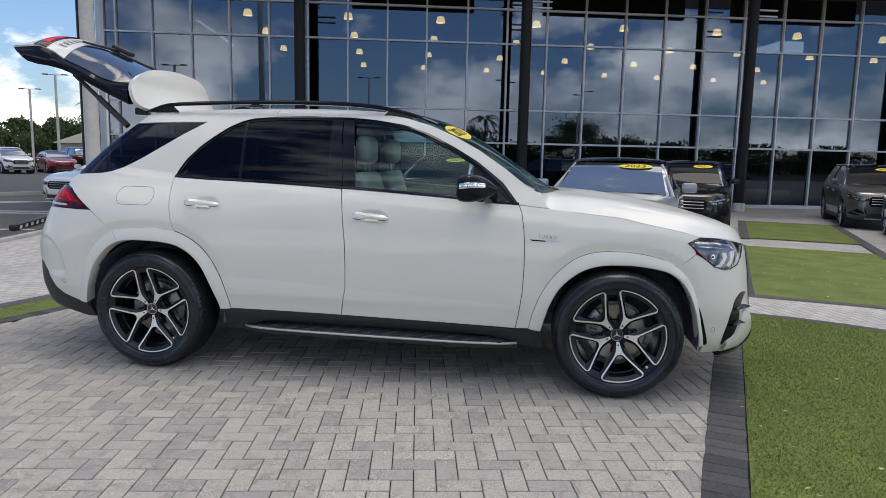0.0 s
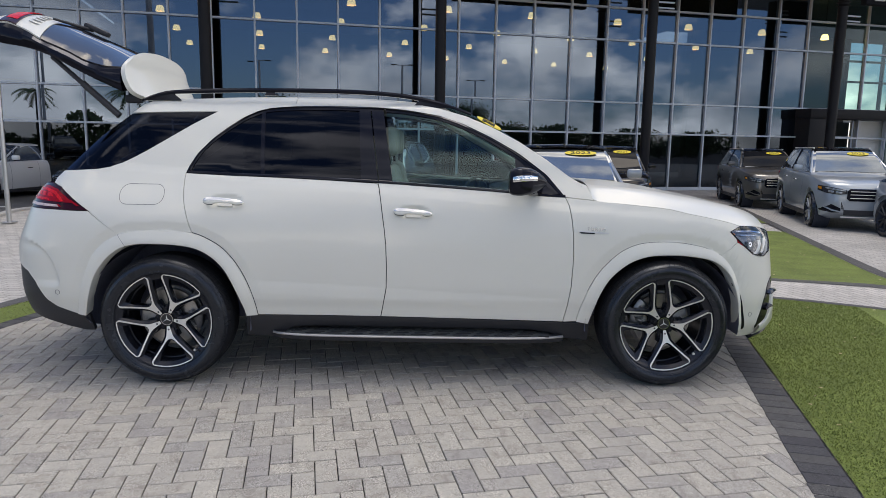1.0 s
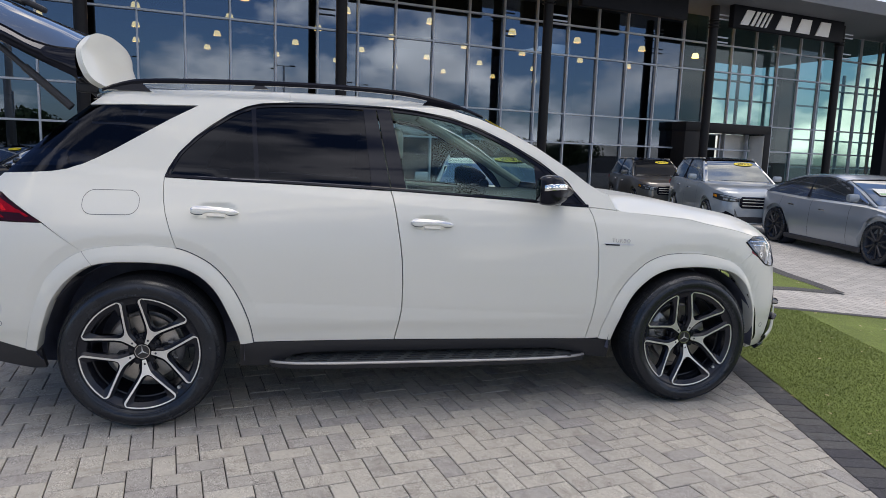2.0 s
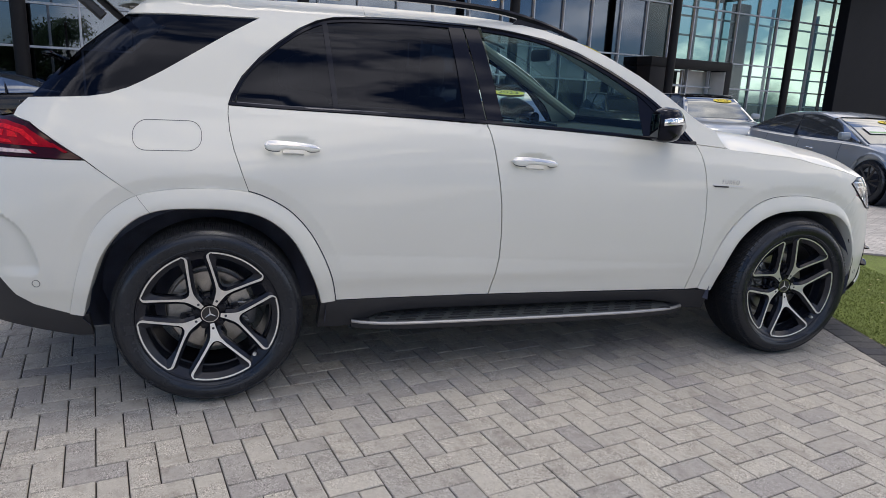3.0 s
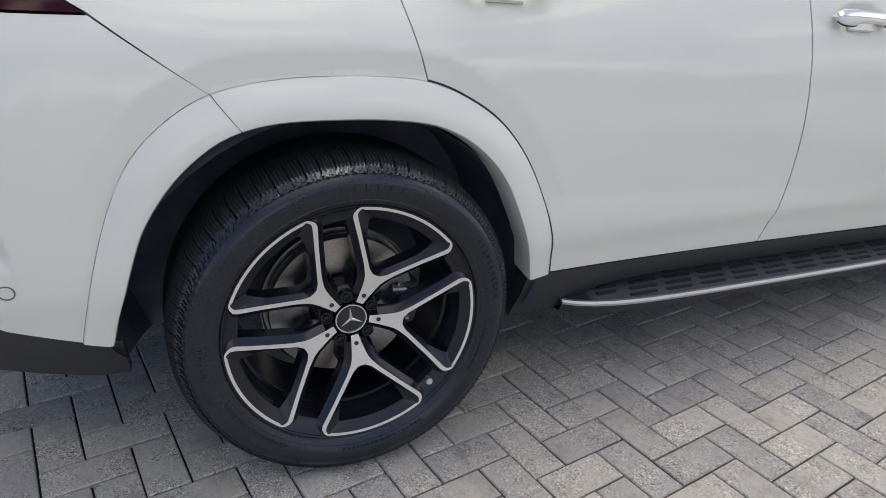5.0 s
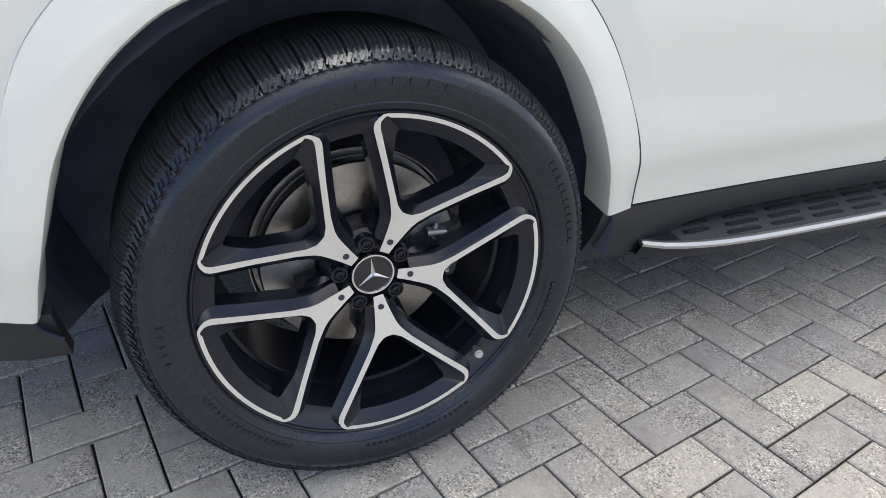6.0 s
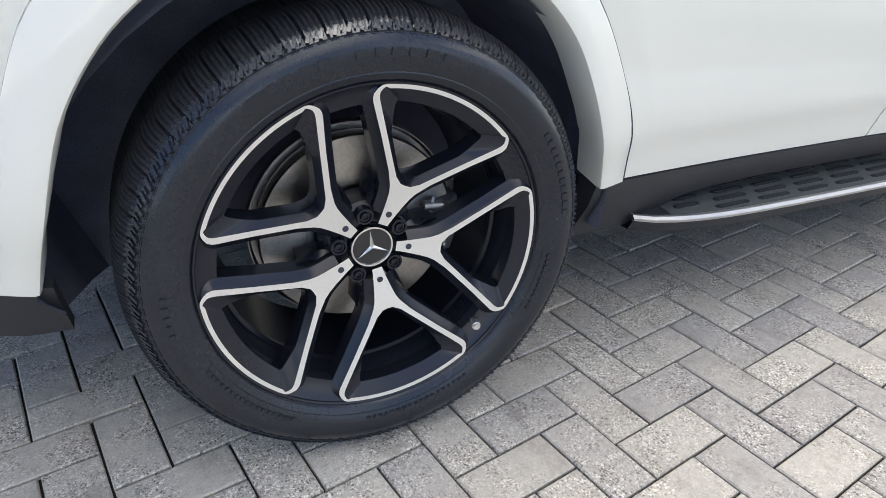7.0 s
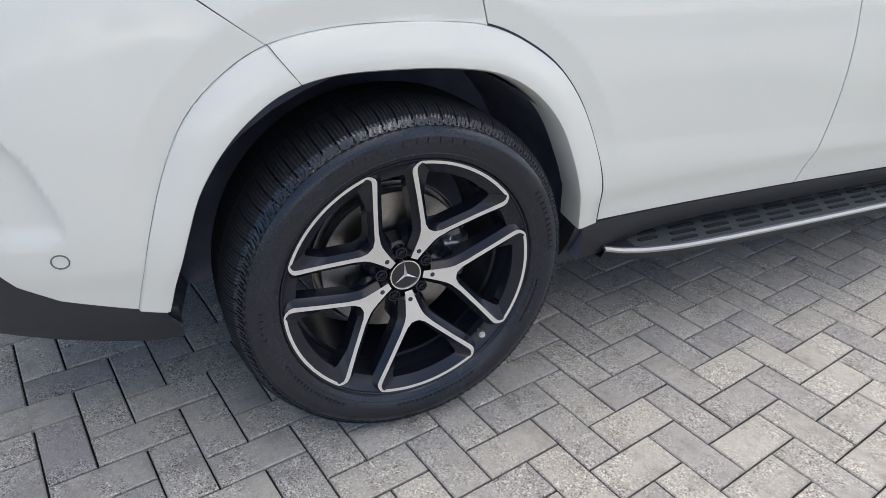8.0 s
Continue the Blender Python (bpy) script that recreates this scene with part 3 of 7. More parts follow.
# dark strip laid on the door's edge, painting the shade inside the arch gap
GAP_SHADE = along(ARC_REAR, (.169, .907), (.533, .410))
strip("arch_seal", GAP_SHADE, [tuple(Vector(p) + (Vector(p) - Vector((0, .386))).normalized() * .0042) for p in GAP_SHADE], [(0, .0010), (1, .0010)], BLACK_DULL, car, n=70)

seam_v, seam_f = [], []
for k in range(15):
    u = k / 14
    s, z = -.2605 + .0555 * u, .894 - .074 * u
    up = float(np.interp(u, [q[0] for q in LIP[1:-1]], [q[1] for q in LIP[1:-1]])) + .0005
    for d in (0.0, .0011):
        seam_v.append(skin(s + d, z + .8 * d) + facing(s + d, z + .8 * d) * up)
    if k:
        seam_f.append([2 * k - 2, 2 * k - 1, 2 * k + 1, 2 * k])
both_sides("flare_seam", seam_v, seam_f, None, BLACK_DULL, car)

# lamps and small openings in the skin
panel("tail_light", LAMP_REAR, RED_DARK, car, "red lamp with a dark lower edge", lift=.003, step=.04)
for nm, ol, ma, lf in (
        ("lamp_field", [(-.535, 1.066), (-.605, 1.104), (-.690, 1.142), (-.80, 1.160), (-1.2, 1.158), (-1.2, 1.078), (-.80, 1.074), (-.66, 1.071)], RED_LENS, .0048),
        ("light_guide", [(-.612, 1.076), (-.640, 1.100), (-.690, 1.128), (-.78, 1.144), (-1.1, 1.150), (-1.1, 1.136), (-.79, 1.130), (-.70, 1.114), (-.655, 1.090), (-.635, 1.076)], RED_BRIGHT, .0062),
        ("light_guide", [(-.500, 1.052), (-.560, 1.084), (-.575, 1.082), (-.515, 1.048)], RED_LENS, .0060),
        ("light_guide", [(-.72, 1.078), (-.74, 1.090), (-1.1, 1.098), (-1.1, 1.082)], RED_BRIGHT, .0062),
        ("lamp_facet", [(-.70, 1.098), (-.725, 1.118), (-.765, 1.123), (-.75, 1.100)], RED_BRIGHT, .0062),
        ("lamp_facet", [(-.775, 1.101), (-.785, 1.124), (-.835, 1.126), (-.83, 1.103)], RED_BRIGHT, .0060),
        ("lamp_facet", [(-.85, 1.104), (-.855, 1.126), (-.91, 1.127), (-.91, 1.105)], RED_BRIGHT, .0062),
        ("lamp_strip", [(-.632, 1.043), (-.652, 1.056), (-1.1, 1.066), (-1.1, 1.046)], LAMP_STRIP, .0058),
        ("strip_end", [(-.612, 1.043), (-.635, 1.056), (-.650, 1.056), (-.630, 1.043)], RED_LENS, .0062)):
    panel(nm, ol, ma, car, lift=lf, depth=.002, step=.05, gap=.0004)
panel("headlight", HEADLIGHT, CLEAR, car, "clear lens over chrome reflectors", lift=.004, step=.04)
panel("headlight_bowl", inset(HEADLIGHT, .006), mat("lamp_inner_grey", (.125, .145, .185), .3, metal=.6, grain=(50, .4)), car, lift=-.035, step=.05)
panel("turn_signal", [(3.386, .939), (3.412, .945), (3.440, .936), (3.404, .919)], AMBER, car, lift=-.012, depth=.006, step=.03)
panel("side_reflector", [(3.400, .912), (3.436, .908), (3.485, .872), (3.549, .822), (3.590, .800), (3.566, .799), (3.462, .860)], RED_LENS, car, "dark red side reflector", lift=-.010, depth=.006, step=.03)
for ol in ([(3.633, .892), (3.678, .892), (3.686, .862), (3.655, .828), (3.624, .808), (3.588, .803), (3.572, .813), (3.611, .824), (3.641, .855)],
           [(3.730, .895), (3.790, .897), (3.767, .856), (3.730, .818), (3.690, .802), (3.672, .814), (3.712, .838)]):
    panel("daytime_lamp", ol, PAPER, car, lift=-.010, depth=.006, step=.03)
panel("lamp_blade", [(3.427, .958), (3.572, .955), (3.719, .935), (3.765, .906), (3.750, .904), (3.705, .924), (3.570, .945), (3.434, .949)], LAMP_SILVER, car, lift=-.008, depth=.006, step=.03)
panel("lamp_blade", [(3.455, .934), (3.570, .930), (3.660, .915), (3.660, .909), (3.570, .921), (3.470, .925)], LAMP_SILVER, car, lift=-.010, depth=.006, step=.03)
for r, ma, lf in ((.024, CALIPER, -.020), (.017, LAMP_SILVER, -.018), (.008, BLACK_GLOSS, -.016)):
    panel("lens_barrel", [(3.566 + r * 1.15 * math.cos(k * math.pi / 8), .869 + r * math.sin(k * math.pi / 8)) for k in range(16)], ma, car, lift=lf, depth=.004, step=.03)
panel("fender_vent", [tuple(p) for p in resample([(3.395, .645), (3.435, .622), (3.471, .570), (3.499, .501), (3.529, .410), (3.548, .344)], 16)] + [(3.540, .330), (3.514, .329)]
      + [tuple(p) for p in resample([(3.512, .341), (3.496, .410), (3.470, .501), (3.444, .564), (3.418, .610), (3.392, .643)], 16)][:-1], BLACK_GLOSS, car, "black air slit", lift=.0025, depth=.004, step=.02)
INTAKE_BACK = [(3.931, .628), (3.870, .640), (3.813, .636), (3.753, .604), (3.725, .552), (3.690, .471), (3.659, .395), (3.648, .340), (3.662, .318)]
INTAKE_FRONT = [(3.682, .350), (3.745, .380), (3.783, .423), (3.814, .472), (3.812, .534), (3.836, .576), (3.890, .614)]
panel("air_intake", [tuple(p) for p in resample(INTAKE_BACK, 28)] + [tuple(p) for p in resample(INTAKE_FRONT, 22)], BLACK_GLOSS, car, "black side air intake", lift=.003, depth=.005, step=.02)
for a, b in (([(3.735, .552), (3.83, .566), (3.93, .548)], [(3.742, .541), (3.84, .534), (3.93, .530)]), ([(3.700, .460), (3.77, .482), (3.838, .458)], [(3.702, .446), (3.77, .448), (3.838, .443)])):
    strip("intake_fin", a, b, [(0, 0), (.15, .022), (.5, .032), (.85, .022), (1, 0)], BLACK_GLOSS, car, n=14, label="black intake blade")
strip("front_lip", [(3.690, .345), (3.750, .372), (3.792, .418), (3.824, .468), (3.845, .515), (3.91, .528), (4.0, .495), (4.13, .445), (4.5, .435)],
      [(3.665, .276), (3.72, .280), (3.80, .285), (3.88, .290), (3.94, .298), (4.0, .320), (4.06, .340), (4.16, .345), (4.5, .345)], [(0, -.004), (.04, .010), (.2, .015), (.8, .015), (1, .008), (1, -.01)], WHITE, car, n=50, label="white lower bumper lip")
panel("front_splitter", [(3.620, .258), (3.665, .274), (3.80, .283), (3.88, .288), (3.94, .296), (4.0, .318), (4.06, .338), (4.16, .343), (4.5, .343), (4.5, .30), (4.05, .29), (3.95, .262), (3.81, .252)], BLACK_GLOSS, car, lift=.018, depth=.03, step=.03)
panel("grille", [(4.05, .50), (4.05, .84), (4.5, .86), (4.5, .48)], BLACK_GLOSS, car, lift=.004, depth=.01, step=.08)


def ring_on_skin(name, outline, width, material, lift, n=60, closed_path=None):
    pts = resample(list(outline) + [outline[0]], n + 1)[:-1]
    p = [tuple(q) for q in pts]
    strip(name, [Vector(q) for q in p], [Vector(q) for q in inset(p, width)], [(0, -.002), (0, lift), (1, lift), (1, -.002)], material, car, closed=True)


flap = []
for cx, cz, r, a0 in ((-.215, 1.128, .056, 90), (-.221, 1.116, .050, 180), (-.063, 1.119, .053, 270), (-.060, 1.133, .050, 0)):
    flap += [(cx + r * math.cos(radians(a0 + 15 * k)), cz + r * math.sin(radians(a0 + 15 * k))) for k in range(7)]
flap = [tuple(Vector(a).lerp(Vector(b), k / n)) for a, b in zip(flap, flap[1:] + flap[:1]) for n in [max(1, round(math.dist(a, b) / .014))] for k in range(n)]
strip("lamp_seal", [Vector(p) for p in HEADLIGHT], [Vector(p) for p in inset(HEADLIGHT, .0035)], [(0, -.002), (0, .006), (1, .006), (1, -.002)], BLACK_GLOSS, car, closed=True)
ring_on_skin("fuel_flap_gap", flap, .0019, BLACK_DULL, .0007, n=80)
for c in ((-.634, .541), (3.575, .43)):
    ring_on_skin("parking_sensor", [(c[0] + .015 * math.cos(a), c[1] + .015 * math.sin(a)) for a in [k * math.pi / 6 for k in range(12)]], .0022, CALIPER, .0012, n=24)

# windows and their frames
GLASS_TOP = [(.118, 1.262), (.135, 1.305), (.178, 1.378), (.25, 1.452), (.33, 1.517), (.415, 1.576), (.49, 1.612), (.56, 1.632), (.71, 1.644), (.94, 1.650), (1.165, 1.647)]
panel("rear_window", [(.125, 1.262), (.639, 1.246), (1.15, 1.232), (1.115, 1.640)] + GLASS_TOP[-2:0:-1], PANE_TINT, car, "dark privacy glass", lift=-.010, depth=.004, gap=0)
panel("quarter_window", QUARTER_GLASS, PANE_TINT, car, "dark privacy glass", lift=-.003, depth=.006, gap=.001)
FRONT_GLASS_TOP = [(1.285, 1.642), (1.413, 1.631), (1.60, 1.600), (1.755, 1.548), (1.915, 1.472), (2.05, 1.393)]
panel("front_window", [(1.335, 1.222), (1.6, 1.206), (1.928, 1.186), (2.092, 1.175)] + [(2.088, 1.372)] + FRONT_GLASS_TOP[::-1], PANE_FRONT, car, "clear side glass", lift=-.010, depth=.004, gap=0)
strip("window_frame", FRAME_TOP[:12], GLASS_TOP + [(1.255, 1.644)], [(0, -.012), (0, -.002), (.45, .002), (.5, -.004), (1, -.006), (1, -.016)], BLACK_GLOSS, car, n=60)
strip("window_frame", FRAME_TOP[11:], FRONT_GLASS_TOP + [(2.11, 1.355), (2.20, 1.27), (2.33, 1.152)], [(0, -.012), (0, -.002), (.45, .002), (.5, -.004), (1, -.006), (1, -.016)], BLACK_GLOSS, car, n=60)
strip("belt_trim", [(p[0], p[1] + .001) for p in BELT], [(p[0], p[1] + .017) for p in BELT], [(0, -.004), (0, .003), (.6, .004), (1, -.002), (1, -.012)], BLACK_GLOSS, car, n=50, label="black waist trim strip")
panel("door_pillar", [(1.145, 1.226), (1.249, 1.222), (1.185, 1.650), (1.112, 1.650)], BLACK_GLOSS, car, lift=-.004, depth=.006)
panel("door_pillar", [(1.253, 1.222), (1.337, 1.218), (1.268, 1.648), (1.189, 1.650)], BLACK_GLOSS, car, lift=-.004, depth=.006)
panel("window_divider", [(.535, 1.248), (.562, 1.247), (.532, 1.640), (.505, 1.636)], BLACK_GLOSS, car, lift=-.006, depth=.005)
panel("mirror_triangle", [(2.085, 1.165), (2.37, 1.146), (2.21, 1.285), (2.085, 1.385)], BLACK_GLOSS, car, lift=-.0095, depth=.005, mirror=False)

# roof, screen and bonnet
sheet("roof", [skin(*p) - Vector((0, .0, .002)) for p in ROOF_EDGE if p[0] < 1.63], [(-.42, MID, 1.69), (.2, MID, 1.738), (.8, MID, 1.748), (1.3, MID, 1.735), (1.56, MID, 1.71)], 2.4, WHITE, car, thick=.01)
SCREEN_EDGE = [skin(*p) + Vector((0, .012, -.008)) for p in ROOF_EDGE if p[0] > 1.6]
sheet("windscreen", SCREEN_EDGE, [(1.60, MID, 1.722), (1.85, MID, 1.652), (2.1, MID, 1.525), (2.35, MID, 1.365), (2.58, MID, 1.215)], 2.2, PANE_SCREEN, car, thick=0)
sheet("scuttle", [skin(2.45, 1.214), skin(2.49, 1.196), skin(2.515, 1.13)], [(2.55, MID, 1.215), (2.62, MID, 1.20), (2.70, MID, 1.16)], 2.2, BLACK_PLASTIC, car, label="black plastic cowl below the windscreen")
HOOD_EDGE = [skin(2.518, 1.21)] + [skin(*p) + Vector((0, .002, .003)) for p in HOOD_SEAM] + [skin(3.60, .975), skin(3.78, .95), skin(3.95, .922), skin(4.2, .91)]


def hood_section(u):
    """Rise of the bonnet from its edge to the middle: a sloping flank, then nearly flat."""
    t = min(u / .31, 1.0)
    return .84 * (1 - (1 - t) ** 1.5) + .16 * smooth(.24, 1.0, u)


sheet("hood", HOOD_EDGE, [(2.65, MID, 1.205), (2.85, MID, 1.195), (3.05, MID, 1.168), (3.25, MID, 1.130), (3.45, MID, 1.092), (3.62, MID, 1.048), (3.76, MID, 1.005), (3.86, MID, .95), (3.90, MID, .912)], hood_section, WHITE, car, n=40, m=30, lean=1.3, thick=.008, ridge=(.36, .10, .010))

# roof rails
for y in (.45, 2 * MID - .45):
    bm = bmesh.new()
    up = 1 if y < MID else -1
    pts = resample([(-.25, 1.690), (-.17, 1.720), (-.04, 1.745), (.40, 1.762), (.94, 1.766), (1.30, 1.752), (1.50, 1.726), (1.68, 1.684), (1.82, 1.635)], 40)
    rows = []
    for i, p in enumerate(pts):
        k = min(i, len(pts) - 1 - i)
        t = .010 + .006 * min(k / 6, 1)
        rows.append([bm.verts.new((p.x, y + dy, p.y + dz)) for dy, dz in ((-.016, -t), (-.02, 0), (-.012, t * .7), (.012, t * .7), (.02, 0), (.016, -t))])
    for a, b in zip(rows, rows[1:]):
        for k in range(6):
            bm.faces.new((a[k], a[(k + 1) % 6], b[(k + 1) % 6], b[k]))
    bm.faces.new(rows[0][::-1])
    bm.faces.new(rows[-1])
    for x0, x1, zb in ((-.20, -.08, 1.70), (.53, .57, 1.740), (1.50, 1.62, 1.68)):
        prism(bm, [(x0 - (.02 if zb > 1.73 else .06), zb - .01), (x1 + (.03 if zb > 1.73 else .07), zb - .01), (x1, 1.700 if x0 > 1 else 1.750), (x0, 1.715 if x0 < 0 else 1.722 if x0 > 1 else 1.755)], y - .012, y + .012)
    part("roof_rail", bm, BLACK_GLOSS, car, "gloss black roof rail")

# side steps
STEP_METAL = mat("brushed_step_metal", (.50, .50, .495), .5, metal=1.0, grain=(300, .06))
for y, sg in ((0.0, 1), (2 * MID, -1)):
    bm = bmesh.new()
    edge = resample([(.612, .082), (.67, .050), (.79, .025), (1.0, .014), (1.5, .010), (2.0, .015), (2.25, .036), (2.34, .058), (2.40, .085)], 40)
    top = lambda x: .297 - .016 * (x - .6) / 1.8
    rows = []
    for p in edge:
        z = top(p.x)
        rows.append([bm.verts.new((p.x, y + sg * q, zz)) for q, zz in ((.24, z + .012), (p.y + .012, z), (p.y, z - .012), (p.y + .012, z - .036), (.24, z - .05))])
    for a, b in zip(rows, rows[1:]):
        for k in range(4):
            bm.faces.new((a[k], a[k + 1], b[k + 1], b[k]))
    board = part("side_step", bm, BLACK_PLASTIC, car, "dark running board with rubber slots")
    bm = bmesh.new()
    rows = [[bm.verts.new((p.x, y + sg * q, top(p.x) + .0022 + .012 * (q - p.y - .012) / .21)) for q in (p.y + .014, .20)] for p in edge[2:-2]]
    for a, b in zip(rows, rows[1:]):
        bm.faces.new((a[0], a[1], b[1], b[0]))
    part("step_plate", bm, mat("dark_step_plate", (.085, .094, .096), .45, grain=(150, .15)) if sg > 0 else bpy.data.materials["dark_step_plate"], board, "dark grey metal tread plate")
    bm = bmesh.new()
    rows = []
    for p in edge:
        z = top(p.x)
        rows.append([bm.verts.new((p.x, y + sg * (p.y + q), z + zz)) for q, zz in ((.011, .0035), (.002, .003), (-.004, -.003), (-.003, -.009), (.006, -.011))])
    for a, b in zip(rows, rows[1:]):
        for k in range(4):
            bm.faces.new((a[k], a[k + 1], b[k + 1], b[k]))
    part("step_trim", bm, STEP_METAL, board, "bright aluminium edge strip")
    bm = bmesh.new()
    pads = bmesh.new()
    for c in range(13):
        for r, q in enumerate((.050, .080, .110, .140)):
            xx = .735 + .128 * c + .020 * r
            ln = .098 if c not in (0, 12) else .070
            if (c == 0 and r == 0) or xx > 2.29:
                continue
            z = top(xx) + .012 * (q - .03) / .21 + .0026
            for target, l, w, up in ((bm, ln, .0165, 0.0), (pads, ln - .016, .0075, .0022)):
                ring = [(s * (l / 2 - w / 2) + w / 2 * math.cos(a), w / 2 * math.sin(a)) for s, a0 in ((1, -90), (-1, 90)) for a in [radians(a0 + 36 * k) for k in range(6)]]
                lo = [target.verts.new((xx + u, y + sg * (q + v), z - .003)) for u, v in ring]
                hi = [target.verts.new((xx + u * .985, y + sg * (q + v * .9), z + .0012 + up)) for u, v in ring]
                target.faces.new(hi)
                for i in range(12):
                    target.faces.new((lo[i], lo[(i + 1) % 12], hi[(i + 1) % 12], hi[i]))
    bmesh.ops.recalc_face_normals(bm, faces=bm.faces)
    bmesh.ops.recalc_face_normals(pads, faces=pads.faces)
    part("tread_rubber", bm, INK, board, "black rubber tread slots")["kind"] = "stuff"
    part("tread_pad", pads, BLACK_PLASTIC, board, "raised grip pads")["kind"] = "stuff"
    boxed("step_back", (1.5, y + sg * .195, .33), (1.72, .03, .12), BLACK_PLASTIC, board, bevel=.004)

# door handles: a painted lever with a bright strip along its top
def handle_point(s0, z0, tilt, u, a, grow=0.0):
    end = max(1 - abs(u) ** 6, 0.0) ** .5
    w = (.0245 - .0048 * (u + 1)) * max(end, .02)
    dz = w * math.sin(a)
    if dz < 0:
        dz *= 1 - .42 * math.exp(-((u - .05) / .48) ** 8)
    out = .010 + .020 * max(1 - u * u, 0.0) ** .4 + .009 * math.cos(a) + grow
    s = s0 + .116 * u
    p = skin(s, z0 - .075)
    z = z0 + tilt * .116 * u + .004 * (1 - u * u) + dz
    return Vector((p.x, SKIN(z) - .045 * math.exp(-((s + .05) / .6) ** 2) - out, z + grow * math.sin(a)))


for s0, z0, tilt in ((.349, 1.090, -.055), (1.463, 1.038, -.055)):
    n, m = 32, 16
    verts = [handle_point(s0, z0, tilt, -1 + 2 * i / n, 2 * math.pi * j / m) for i in range(n + 1) for j in range(m)]
    faces = [[i * m + j, i * m + (j + 1) % m, (i + 1) * m + (j + 1) % m, (i + 1) * m + j] for i in range(n) for j in range(m)]
    both_sides("door_handle", verts, faces, None, WHITE, car, "white pull handle with a bright strip")
    verts = [handle_point(s0, z0, tilt, -.97 + 1.94 * i / n, radians(a), g) for i in range(n + 1) for a, g in ((8, -.002), (14, .0012), (40, .0016), (66, .0012), (72, -.002))]
    faces = [[i * 5 + j, i * 5 + j + 1, i * 5 + j + 6, i * 5 + j + 5] for i in range(n) for j in range(4)]
    both_sides("handle_strip", verts, faces, None, HANDLE, car, "bright metal strip")
    # thin dark line below the two ends, a pale pad in the cup between them
    for a, b in ((-.97, -.46), (.50, .97)):
        verts = [handle_point(s0, z0, tilt, a + (b - a) * i / 8, radians(q), g) for i in range(9) for q, g in ((-58, .0004), (-66, .0012), (-84, .0012))]
        faces = [[i * 3 + j, i * 3 + j + 1, i * 3 + j + 4, i * 3 + j + 3] for i in range(8) for j in range(2)]
        both_sides("handle_seam", verts, faces, None, BLACK_DULL, car)
    panel("handle_pad", [(s0 - .042, z0 - .012), (s0 + .052, z0 - .014), (s0 + .048, z0 - .034), (s0 - .040, z0 - .031)], PAPER, car, "pale pad in the handle cup", lift=.010, depth=.008, gap=0, step=.02)
    for du in (-.085, .085):
        for flip in (False, True):
            c = skin(s0 + du, z0 + tilt * du)
            yy = 2 * MID - c.y if flip else c.y
            boxed("handle_foot", (c.x, yy, c.z), (.026, .036, .018), WHITE, car, bevel=.005, seg=1)

# side badge
panel("side_badge", [(2.455, .936), (2.46, .944), (2.64, .936), (2.635, .928)], SATIN_METAL, car, "small chrome wing badge", lift=.004, depth=.004, gap=0, step=.04)
panel("badge_plate", [(2.458, .938), (2.55, .934), (2.55, .927), (2.47, .929)], BLACK_GLOSS, car, lift=.005, depth=.004, gap=0, step=.04)
c = skin(2.56, .955)
words("badge_lettering", "TURBO", .030, CHROME, pose(c.x, c.y - .006, c.z, 90, 0, 0) @ pose(0, 0, 0, 0, 0, -2.5), car, .0015, 1.25)

# wing mirrors: outline of the housing by run along the car (bottom, top, outer and inner side)
MIRROR_X = (2.022, 2.040, 2.080, 2.130, 2.180, 2.225, 2.252)
MIRROR_LOW = pchip(MIRROR_X, (1.168, 1.159, 1.155, 1.160, 1.174, 1.196, 1.216))
MIRROR_TOP = pchip(MIRROR_X, (1.300, 1.312, 1.320, 1.316, 1.298, 1.268, 1.240))
MIRROR_OUT = pchip(MIRROR_X, (-.085, -.100, -.108, -.090, -.044, .006, .034))
MIRROR_IN = pchip(MIRROR_X, (.000, .012, .028, .040, .050, .056, .058))


# mirror tint darkened to stand in for the reflected dark side of the car
DIM_MIRROR = mat("dark_reflection_mirror", (.09, .10, .11), .04, metal=1.0)


def mirror_point(x, a, grow=1.0):
    lo, hi, near, far = MIRROR_LOW(x), MIRROR_TOP(x), MIRROR_OUT(x), MIRROR_IN(x)
    c, q = math.cos(a), math.sin(a)
    k = (abs(c) ** 2.7 + abs(q) ** 2.7) ** (-1 / 2.7) * grow
    return x, (near + far) / 2 - (far - near) / 2 * c * k, (lo + hi) / 2 + (hi - lo) / 2 * q * k


